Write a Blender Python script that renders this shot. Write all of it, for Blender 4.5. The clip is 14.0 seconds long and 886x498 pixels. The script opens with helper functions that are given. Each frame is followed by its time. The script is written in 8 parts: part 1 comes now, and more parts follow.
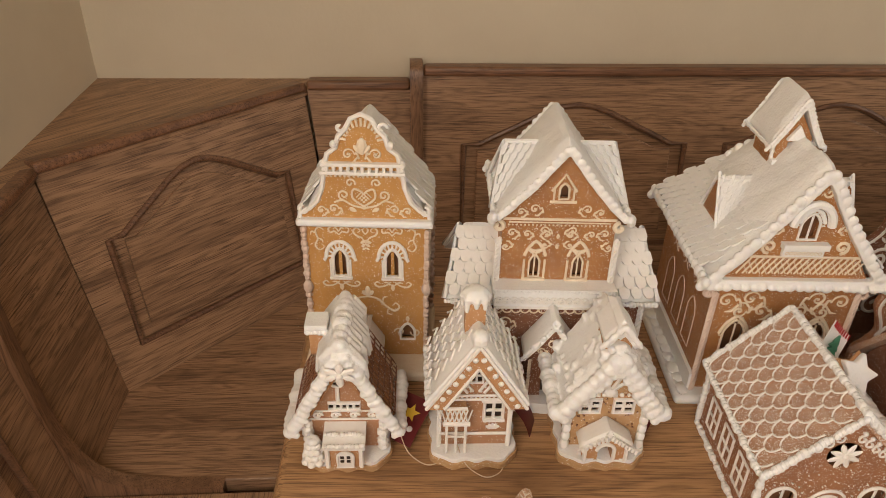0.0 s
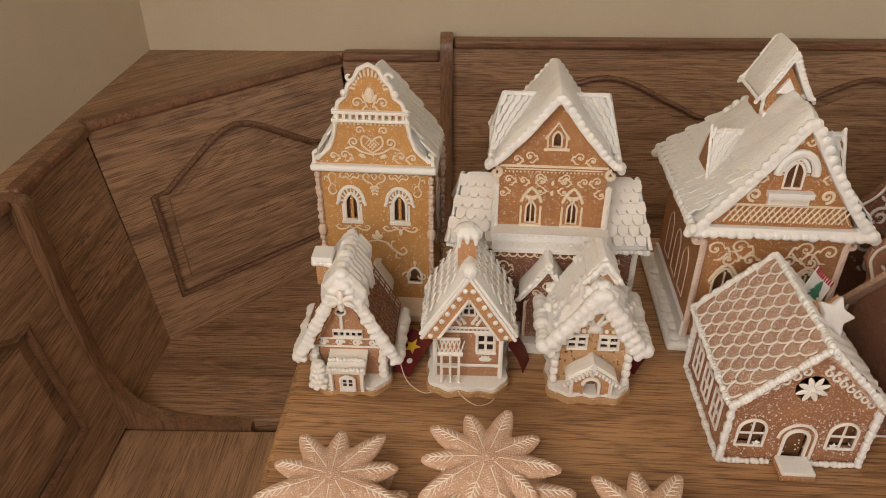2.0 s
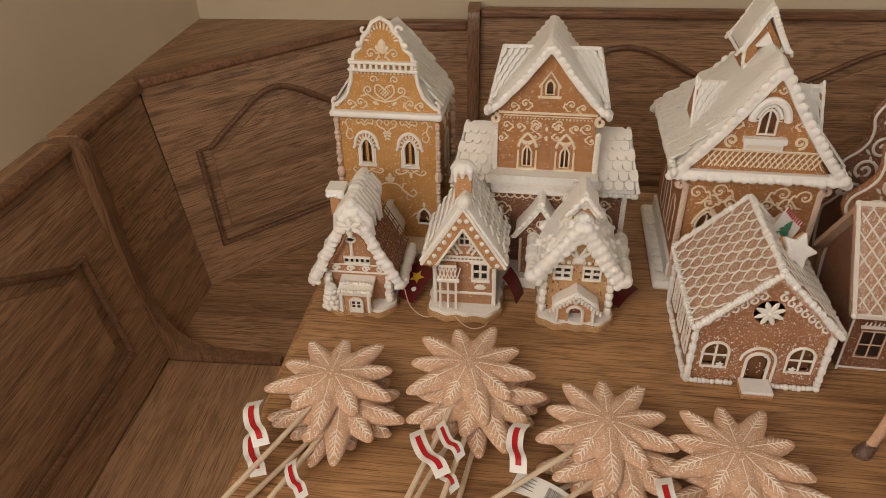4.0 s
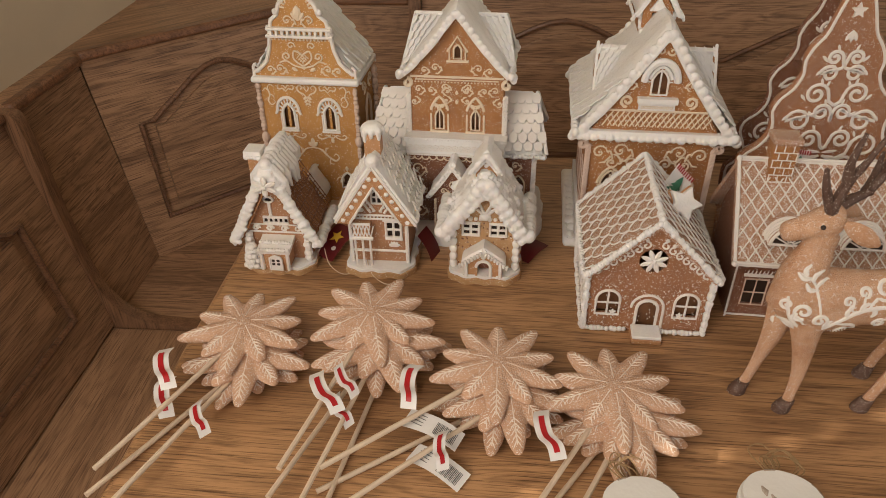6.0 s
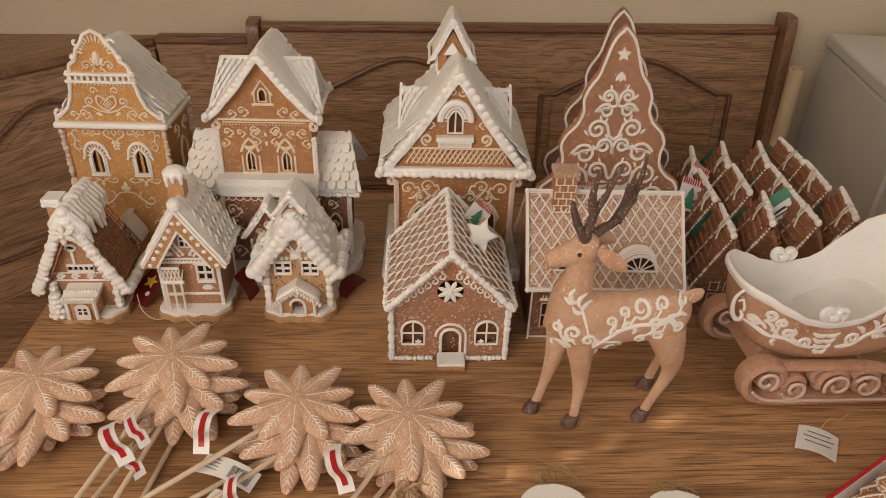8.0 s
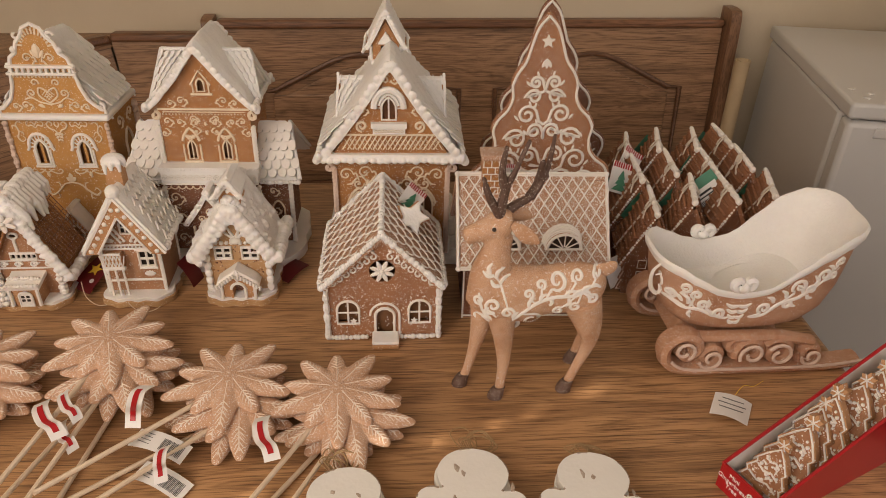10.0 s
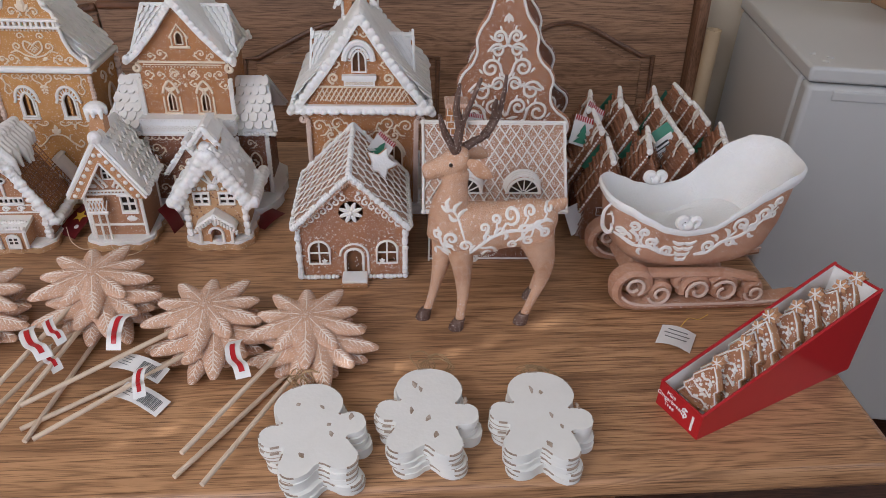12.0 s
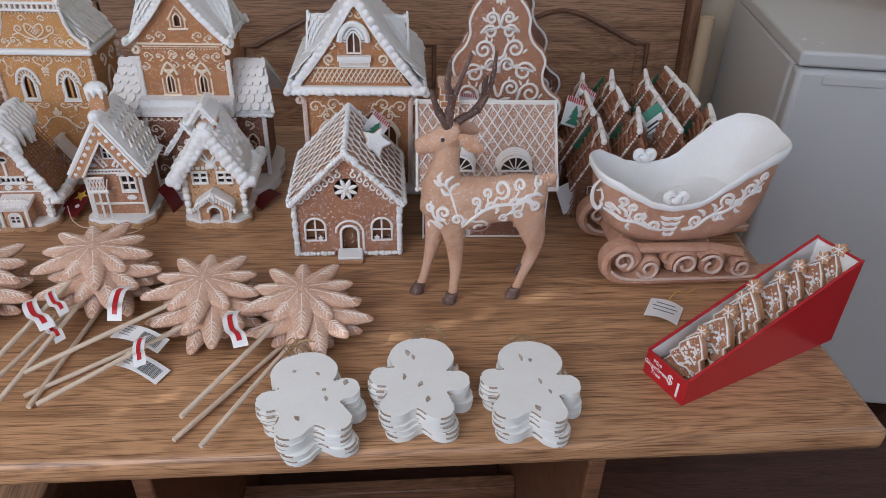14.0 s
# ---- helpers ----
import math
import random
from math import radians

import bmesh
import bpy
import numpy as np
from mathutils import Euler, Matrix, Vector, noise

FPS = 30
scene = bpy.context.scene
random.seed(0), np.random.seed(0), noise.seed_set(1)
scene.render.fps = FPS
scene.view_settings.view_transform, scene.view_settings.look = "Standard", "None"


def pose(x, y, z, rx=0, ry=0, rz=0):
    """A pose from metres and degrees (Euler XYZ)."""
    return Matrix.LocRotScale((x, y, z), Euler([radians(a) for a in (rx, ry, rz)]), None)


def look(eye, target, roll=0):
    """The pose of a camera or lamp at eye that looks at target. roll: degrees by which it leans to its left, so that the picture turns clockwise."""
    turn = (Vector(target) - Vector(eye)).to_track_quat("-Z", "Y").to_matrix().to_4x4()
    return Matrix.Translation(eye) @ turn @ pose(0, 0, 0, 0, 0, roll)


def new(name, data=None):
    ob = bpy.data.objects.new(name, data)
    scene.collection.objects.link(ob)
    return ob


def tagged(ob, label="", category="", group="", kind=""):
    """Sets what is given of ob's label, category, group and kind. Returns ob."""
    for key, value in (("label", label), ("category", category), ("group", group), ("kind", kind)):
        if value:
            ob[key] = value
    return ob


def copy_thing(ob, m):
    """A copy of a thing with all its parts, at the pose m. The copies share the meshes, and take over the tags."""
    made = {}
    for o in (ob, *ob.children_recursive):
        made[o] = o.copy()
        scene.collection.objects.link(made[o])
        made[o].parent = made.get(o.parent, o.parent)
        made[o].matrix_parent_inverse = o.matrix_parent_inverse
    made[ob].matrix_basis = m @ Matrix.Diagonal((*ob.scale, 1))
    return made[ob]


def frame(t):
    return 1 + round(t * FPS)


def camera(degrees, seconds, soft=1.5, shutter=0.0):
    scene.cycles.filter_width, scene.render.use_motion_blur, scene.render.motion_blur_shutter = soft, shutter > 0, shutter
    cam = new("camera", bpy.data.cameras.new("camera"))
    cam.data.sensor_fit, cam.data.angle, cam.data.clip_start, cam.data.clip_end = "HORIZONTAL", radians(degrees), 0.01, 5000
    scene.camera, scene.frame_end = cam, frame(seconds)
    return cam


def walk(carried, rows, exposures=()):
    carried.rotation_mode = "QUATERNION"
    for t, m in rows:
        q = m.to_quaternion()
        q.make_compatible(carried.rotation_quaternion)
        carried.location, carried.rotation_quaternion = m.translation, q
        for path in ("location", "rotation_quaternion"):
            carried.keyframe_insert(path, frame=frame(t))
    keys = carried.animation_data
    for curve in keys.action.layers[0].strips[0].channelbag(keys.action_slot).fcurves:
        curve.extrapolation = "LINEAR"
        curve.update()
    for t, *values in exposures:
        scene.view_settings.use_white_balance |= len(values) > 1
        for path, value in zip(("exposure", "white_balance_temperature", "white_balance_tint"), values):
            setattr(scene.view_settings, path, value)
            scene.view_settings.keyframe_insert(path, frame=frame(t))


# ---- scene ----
cam = camera(63.2, 14.0, 0.8)
PATH = [
    (0, (0.049, 0.028, 1.303), (0.006, 1.726, 0.247), 1.4),
    (0.5, (0.066, 0.01, 1.3), (-0.008, 1.706, 0.243), 1.2),
    (1, (0.083, -0.007, 1.296), (-0.04, 1.684, 0.236), 0.5),
    (1.5, (0.096, -0.023, 1.292), (-0.061, 1.663, 0.228), 0.3),
    (2, (0.111, -0.039, 1.286), (-0.084, 1.638, 0.214), -0.0),
    (2.5, (0.128, -0.064, 1.286), (-0.102, 1.606, 0.21), -0.3),
    (5, (0.223, -0.155, 1.277), (-0.136, 1.463, 0.157), -1.4),
    (5.5, (0.248, -0.162, 1.276), (-0.083, 1.457, 0.149), -1.2),
    (6, (0.269, -0.163, 1.274), (-0.013, 1.46, 0.14), -0.8),
    (6.5, (0.292, -0.164, 1.274), (0.077, 1.458, 0.124), 0.2),
    (7, (0.32, -0.166, 1.28), (0.179, 1.471, 0.139), 1.3),
    (7.5, (0.347, -0.165, 1.291), (0.284, 1.506, 0.194), 1.9),
    (8, (0.372, -0.167, 1.294), (0.365, 1.526, 0.228), 1.8),
    (8.5, (0.393, -0.168, 1.294), (0.408, 1.53, 0.237), 1.3),
    (9, (0.406, -0.173, 1.295), (0.443, 1.525, 0.238), 1.6),
    (11.5, (0.462, -0.261, 1.275), (0.496, 1.425, 0.2), 1.8),
    (12, (0.466, -0.273, 1.272), (0.519, 1.404, 0.184), 2.0),
    (12.5, (0.47, -0.282, 1.27), (0.538, 1.387, 0.169), 2.0),
    (13, (0.47, -0.287, 1.268), (0.533, 1.384, 0.171), 2.0),
    (13.5, (0.472, -0.294, 1.265), (0.525, 1.378, 0.168), 1.9),
    (14, (0.474, -0.302, 1.262), (0.527, 1.37, 0.165), 1.9),
]
EXPOSURES = [(0, -0.18, 6550, 11), (1, -0.24, 6500, 11), (2.5, -0.28, 6350, 10), (5, -0.50, 6650, 11), (6.5, -0.35, 6250, 10), (7.5, -0.35, 6300, 11), (9, -0.34, 7100, 15), (11.5, -0.31, 5450, 13), (12.3, -0.28, 4950, 11), (14, -0.27, 4850, 10)]
walk(cam, [(t, look(eye, target, roll)) for t, eye, target, roll in PATH], EXPOSURES)


# ---- light ----
world = bpy.data.worlds.new("world")
scene.world = world
world.use_nodes = True
wn = world.node_tree
sky = wn.nodes.new("ShaderNodeTexSky")
sky.sky_type, sky.sun_disc = "NISHITA", False
sky.sun_elevation, sky.sun_rotation = radians(32), radians(235)
wn.links.new(sky.outputs[0], wn.nodes["Background"].inputs[0])
wn.nodes["Background"].inputs[1].default_value = 0.12


def area(name, m, sx, sy, watts, colour):
    d = bpy.data.lights.new(name, "AREA")
    d.shape, d.size, d.size_y, d.energy, d.color = "RECTANGLE", sx, sy, watts, colour
    o = new(name, d)
    o.matrix_world = m
    return o


BF = pose(-0.64, 1.32, 0, 0, 0, 5.5)          # room corner: x along the rear wall, y into it
area("west_window_daylight", BF @ look((0.03, -1.95, 1.6), (1.05, -0.85, 0.75)), 1.1, 1.1, 26, (1.0, 0.86, 0.73))
# unseen south and east lamps added as fill; their wall openings are assumed
area("south_window_daylight", BF @ look((1.05, -3.08, 1.62), (1.05, 0, 0.75)), 1.4, 1.1, 10.5, (1.0, 0.87, 0.75))
area("east_window_daylight", BF @ look((3.27, -1.25, 1.62), (0, -1.1, 0.8)), 1.0, 1.1, 9, (1.0, 0.88, 0.77))
sun_data = bpy.data.lights.new("sun", "SUN")
sun_data.energy, sun_data.angle, sun_data.color = 5.0, radians(0.5), (1.0, 0.88, 0.72)
SUN_WAY = Vector((0.914, 0.407, -0.53)).normalized()
sun = new("sun", sun_data)
sun.matrix_world = look((-3, -2, 4), Vector((-3, -2, 4)) + SUN_WAY)


# ---- materials ----
def mat(name, base, rough=0.6, metal=0.0, spec=0.5, var=None, scale=30.0, amount=0.5, bump=0.0, bump_scale=200.0, glitter=0.0, coat=0.0, sss=0.0):
    """A procedural surface: base colour mixed with var by two noises, fine bump, and sparkling grains."""
    m = bpy.data.materials.new(name)
    m.use_nodes = True
    t = m.node_tree
    n, l = t.nodes, t.links
    p = n["Principled BSDF"]
    p.inputs["Roughness"].default_value = rough
    p.inputs["Metallic"].default_value = metal
    p.inputs["Specular IOR Level"].default_value = spec
    p.inputs["Coat Weight"].default_value = coat
    p.inputs["Base Color"].default_value = (*base, 1)
    if sss:
        p.inputs["Subsurface Weight"].default_value = sss
        p.inputs["Subsurface Radius"].default_value = (0.004, 0.003, 0.002)
        p.inputs["Subsurface Scale"].default_value = 1.0
    tc = n.new("ShaderNodeTexCoord")
    col = None
    if var:
        a, b = n.new("ShaderNodeTexNoise"), n.new("ShaderNodeTexNoise")
        for q, sc, de in ((a, scale, 4), (b, scale * 6, 3)):
            l.new(tc.outputs["Object"], q.inputs["Vector"])
            q.inputs["Scale"].default_value, q.inputs["Detail"].default_value = sc, de
        ad = n.new("ShaderNodeMath")
        ad.operation = "MULTIPLY_ADD"
        l.new(a.outputs[0], ad.inputs[0])
        ad.inputs[1].default_value = 1.3
        sb = n.new("ShaderNodeMath")
        sb.operation = "MULTIPLY_ADD"
        l.new(b.outputs[0], sb.inputs[0])
        sb.inputs[1].default_value, sb.inputs[2].default_value = 0.7, -0.5
        l.new(sb.outputs[0], ad.inputs[2])
        r = n.new("ShaderNodeMapRange")
        l.new(ad.outputs[0], r.inputs[0])
        r.inputs[1].default_value, r.inputs[2].default_value, r.inputs[3].default_value, r.inputs[4].default_value = 0.25, 0.85, 0.0, amount
        mx = n.new("ShaderNodeMix")
        mx.data_type = "RGBA"
        l.new(r.outputs[0], mx.inputs["Factor"])
        mx.inputs["A"].default_value, mx.inputs["B"].default_value = (*base, 1), (*var, 1)
        col = mx.outputs["Result"]
    if glitter:
        v = n.new("ShaderNodeTexVoronoi")
        v.inputs["Scale"].default_value = 1700
        l.new(tc.outputs["Object"], v.inputs["Vector"])
        g = n.new("ShaderNodeSeparateColor")
        l.new(v.outputs["Color"], g.inputs[0])
        th = n.new("ShaderNodeMath")
        th.operation = "GREATER_THAN"
        l.new(g.outputs[0], th.inputs[0])
        th.inputs[1].default_value = 1 - glitter
        mg = n.new("ShaderNodeMix")
        mg.data_type = "RGBA"
        l.new(th.outputs[0], mg.inputs["Factor"])
        if col:
            l.new(col, mg.inputs["A"])
        else:
            mg.inputs["A"].default_value = (*base, 1)
        mg.inputs["B"].default_value = (0.88, 0.85, 0.80, 1)
        col = mg.outputs["Result"]
        rr = n.new("ShaderNodeMapRange")
        l.new(th.outputs[0], rr.inputs[0])
        rr.inputs[3].default_value, rr.inputs[4].default_value = rough, 0.15
        l.new(rr.outputs[0], p.inputs["Roughness"])
    if col:
        l.new(col, p.inputs["Base Color"])
    if bump:
        b2 = n.new("ShaderNodeTexNoise")
        b2.inputs["Scale"].default_value, b2.inputs["Detail"].default_value = bump_scale, 4
        l.new(tc.outputs["Object"], b2.inputs["Vector"])
        bp = n.new("ShaderNodeBump")
        bp.inputs["Strength"].default_value, bp.inputs["Distance"].default_value = bump, 0.002
        l.new(b2.outputs[0], bp.inputs["Height"])
        l.new(bp.outputs[0], p.inputs["Normal"])
    return m


def wood(name, light, dark, rough=0.45, turn=(0, 0, 0), ring=9.0, knots=0.5, pores=0.75):
    """Oak: long stretched grain, wider growth bands, a few knots, fine pores."""
    m = bpy.data.materials.new(name)
    m.use_nodes = True
    t = m.node_tree
    n, l = t.nodes, t.links
    p = n["Principled BSDF"]
    tx, tc, mp = n.new("ShaderNodeTexCoord"), n.new("ShaderNodeMapping"), n.new("ShaderNodeMapping")
    l.new(tx.outputs["Object"], tc.inputs["Vector"])
    tc.inputs["Rotation"].default_value = [radians(a) for a in turn]
    l.new(tc.outputs[0], mp.inputs["Vector"])
    mp.inputs["Scale"].default_value = (2.4, 52, 52)
    grain = n.new("ShaderNodeTexNoise")
    grain.inputs["Scale"].default_value, grain.inputs["Detail"].default_value, grain.inputs["Roughness"].default_value = 6, 6, 0.65
    l.new(mp.outputs[0], grain.inputs["Vector"])
    mp2 = n.new("ShaderNodeMapping")
    l.new(tc.outputs[0], mp2.inputs["Vector"])
    mp2.inputs["Scale"].default_value = (0.7, 4.2, 4.2)
    wave = n.new("ShaderNodeTexNoise")
    wave.inputs["Scale"].default_value, wave.inputs["Detail"].default_value, wave.inputs["Distortion"].default_value = ring * 0.35, 3, 0.8
    l.new(mp2.outputs[0], wave.inputs["Vector"])
    bands = n.new("ShaderNodeMath")
    bands.operation = "MULTIPLY"
    l.new(wave.outputs[0], bands.inputs[0])
    bands.inputs[1].default_value = ring * 3.0
    pp = n.new("ShaderNodeMath")
    pp.operation = "PINGPONG"
    l.new(bands.outputs[0], pp.inputs[0])
    pp.inputs[1].default_value = 1.0
    mixf = n.new("ShaderNodeMath")
    mixf.operation = "MULTIPLY_ADD"
    l.new(pp.outputs[0], mixf.inputs[0])
    mixf.inputs[1].default_value = 0.20
    l.new(grain.outputs[0], mixf.inputs[2])
    mp4 = n.new("ShaderNodeMapping")
    l.new(tc.outputs[0], mp4.inputs["Vector"])
    mp4.inputs["Scale"].default_value = (4.5, 190, 190)
    pore = n.new("ShaderNodeTexNoise")
    pore.inputs["Scale"].default_value, pore.inputs["Detail"].default_value, pore.inputs["Roughness"].default_value = 3.2, 3, 0.6
    l.new(mp4.outputs[0], pore.inputs["Vector"])
    pr = n.new("ShaderNodeMapRange")
    l.new(pore.outputs[0], pr.inputs[0])
    pr.inputs[1].default_value, pr.inputs[2].default_value, pr.inputs[3].default_value, pr.inputs[4].default_value = 0.52, 0.66, 0.0, pores
    mp5 = n.new("ShaderNodeMapping")
    l.new(tc.outputs[0], mp5.inputs["Vector"])
    mp5.inputs["Scale"].default_value = (1.1, 16, 16)
    streak = n.new("ShaderNodeTexNoise")
    streak.inputs["Scale"].default_value, streak.inputs["Detail"].default_value, streak.inputs["Distortion"].default_value = 2.2, 4, 0.6
    l.new(mp5.outputs[0], streak.inputs["Vector"])
    sr = n.new("ShaderNodeMapRange")
    l.new(streak.outputs[0], sr.inputs[0])
    sr.inputs[1].default_value, sr.inputs[2].default_value, sr.inputs[3].default_value, sr.inputs[4].default_value = 0.46, 0.72, 0.0, 0.55
    ramp = n.new("ShaderNodeValToRGB")
    l.new(mixf.outputs[0], ramp.inputs[0])
    ramp.color_ramp.elements[0].position, ramp.color_ramp.elements[0].color = 0.30, (*dark, 1)
    ramp.color_ramp.elements[1].position, ramp.color_ramp.elements[1].color = 0.66, (*light, 1)
    vk = n.new("ShaderNodeTexVoronoi")
    mp3 = n.new("ShaderNodeMapping")
    l.new(tc.outputs[0], mp3.inputs["Vector"])
    mp3.inputs["Scale"].default_value = (1.0, 2.0, 2.0)
    l.new(mp3.outputs[0], vk.inputs["Vector"])
    vk.inputs["Scale"].default_value = 2.6
    kr = n.new("ShaderNodeMapRange")
    l.new(vk.outputs["Distance"], kr.inputs[0])
    kr.inputs[1].default_value, kr.inputs[2].default_value, kr.inputs[3].default_value, kr.inputs[4].default_value = 0.02, 0.075, knots, 0
    mk = n.new("ShaderNodeMix")
    mk.data_type = "RGBA"
    l.new(kr.outputs[0], mk.inputs["Factor"])
    ms, mq = n.new("ShaderNodeMix"), n.new("ShaderNodeMix")
    ms.data_type = mq.data_type = "RGBA"
    l.new(sr.outputs[0], ms.inputs["Factor"])
    l.new(ramp.outputs[0], ms.inputs["A"])
    ms.inputs["B"].default_value = (dark[0] * 0.9, dark[1] * 0.86, dark[2] * 0.82, 1)
    l.new(pr.outputs[0], mq.inputs["Factor"])
    l.new(ms.outputs["Result"], mq.inputs["A"])
    mq.inputs["B"].default_value = (dark[0] * 0.5, dark[1] * 0.45, dark[2] * 0.4, 1)
    l.new(mq.outputs["Result"], mk.inputs["A"])
    mk.inputs["B"].default_value = (dark[0] * 0.5, dark[1] * 0.42, dark[2] * 0.35, 1)
    l.new(mk.outputs["Result"], p.inputs["Base Color"])
    p.inputs["Roughness"].default_value = rough
    bp = n.new("ShaderNodeBump")
    bp.inputs["Strength"].default_value, bp.inputs["Distance"].default_value = 0.25, 0.001
    l.new(grain.outputs[0], bp.inputs["Height"])
    l.new(bp.outputs[0], p.inputs["Normal"])
    return m


WALL = mat("cream_plaster", (0.67, 0.58, 0.43), 0.9, var=(0.60, 0.51, 0.37), scale=3, amount=0.5, bump=0.15, bump_scale=150)
CEIL = mat("white_plaster", (0.78, 0.76, 0.7), 0.9)
FLOORM = wood("dark_floor_wood", (0.10, 0.045, 0.028), (0.035, 0.016, 0.011), 0.35, knots=0.2)
OAK = wood("oak_table", (0.50, 0.285, 0.135), (0.145, 0.068, 0.029), 0.38, knots=0.6)
OAKEDGE = wood("oak_edge", (0.45, 0.25, 0.12), (0.26, 0.13, 0.06), 0.33, knots=0.0)
BENCH = BENCH0 = wood("bench_oak", (0.44, 0.26, 0.146), (0.13, 0.07, 0.038), 0.42, knots=0.35)
BENCH45 = wood("bench_oak_corner", (0.44, 0.26, 0.146), (0.13, 0.07, 0.038), 0.42, turn=(0, 0, -45), knots=0.35)
BENCH90 = wood("bench_oak_side", (0.44, 0.26, 0.146), (0.13, 0.07, 0.038), 0.42, turn=(0, 0, -90), knots=0.35)
BENCHEDGE = wood("bench_edge_oak", (0.27, 0.145, 0.078), (0.12, 0.062, 0.033), 0.38, turn=(0, 90, 0), knots=0.0)
BENCHD = wood("bench_rail_oak", (0.27, 0.13, 0.065), (0.10, 0.048, 0.025), 0.4, knots=0.1)
# oak darkened so the moulding draws the shadow line round each panel
BENCHSHADOW = wood("shadow_line_oak", (0.22, 0.112, 0.06), (0.09, 0.044, 0.024), 0.4, knots=0.0)
FRIDGE = mat("white_enamel", (0.62, 0.62, 0.6), 0.35, var=(0.56, 0.56, 0.53), scale=2, amount=0.4)
GINGER_AMBER = mat("amber_gingerbread", (0.54, 0.285, 0.085), 0.6, var=(0.40, 0.185, 0.045), scale=22, amount=0.8, bump=0.25, bump_scale=500, glitter=0.035)
GINGER = mat("brown_gingerbread", (0.42, 0.192, 0.060), 0.6, var=(0.26, 0.105, 0.036), scale=22, amount=0.85, bump=0.25, bump_scale=500, glitter=0.045)
GINGER_DARK = mat("dark_gingerbread", (0.22, 0.09, 0.042), 0.6, var=(0.13, 0.05, 0.025), scale=25, amount=0.8, bump=0.25, bump_scale=500, glitter=0.05)
GINGER_LIGHT = mat("light_gingerbread", (0.50, 0.27, 0.125), 0.65, var=(0.36, 0.17, 0.07), scale=30, amount=0.7, bump=0.25, bump_scale=500, glitter=0.03)
GINGER_SUGAR = mat("sugared_gingerbread", (0.47, 0.26, 0.15), 0.6, var=(0.33, 0.155, 0.075), scale=30, amount=0.8, bump=0.5, bump_scale=700, glitter=0.22)
STAR_M = mat("peach_sugar_cookie", (0.66, 0.42, 0.275), 0.65, var=(0.52, 0.30, 0.175), scale=32, amount=0.9, bump=0.8, bump_scale=800, glitter=0.10)
GINGER_ROSE = mat("rosy_gingerbread", (0.37, 0.17, 0.076), 0.6, var=(0.23, 0.092, 0.04), scale=22, amount=0.85, bump=0.3, bump_scale=600, glitter=0.07)
COTTAGE = mat("pale_gingerbread", (0.42, 0.225, 0.12), 0.65, var=(0.30, 0.135, 0.06), scale=30, amount=0.8, bump=0.25, bump_scale=500, glitter=0.03)
TAN = mat("tan_gingerbread", (0.50, 0.31, 0.15), 0.65, var=(0.38, 0.20, 0.085), scale=30, amount=0.7, bump=0.25, bump_scale=500, glitter=0.03)
ICING = mat("white_icing", (0.82, 0.79, 0.74), 0.5, var=(0.75, 0.70, 0.63), scale=40, amount=0.6, bump=0.1, bump_scale=300, sss=0.15)
SNOW = mat("glitter_snow", (0.82, 0.812, 0.785), 0.55, var=(0.76, 0.745, 0.71), scale=40, amount=0.6, bump=0.35, bump_scale=350, glitter=0.05, sss=0.15)
CREAM_ICING = mat("cream_icing", (0.78, 0.68, 0.53), 0.55, var=(0.68, 0.53, 0.37), scale=60, amount=0.7)
PINK_ICING = mat("pinkish_icing", (0.68, 0.54, 0.45), 0.55, var=(0.54, 0.38, 0.29), scale=60, amount=0.7)


# ---- mesh helpers ----
from mathutils.bvhtree import BVHTree
from mathutils.geometry import tessellate_polygon


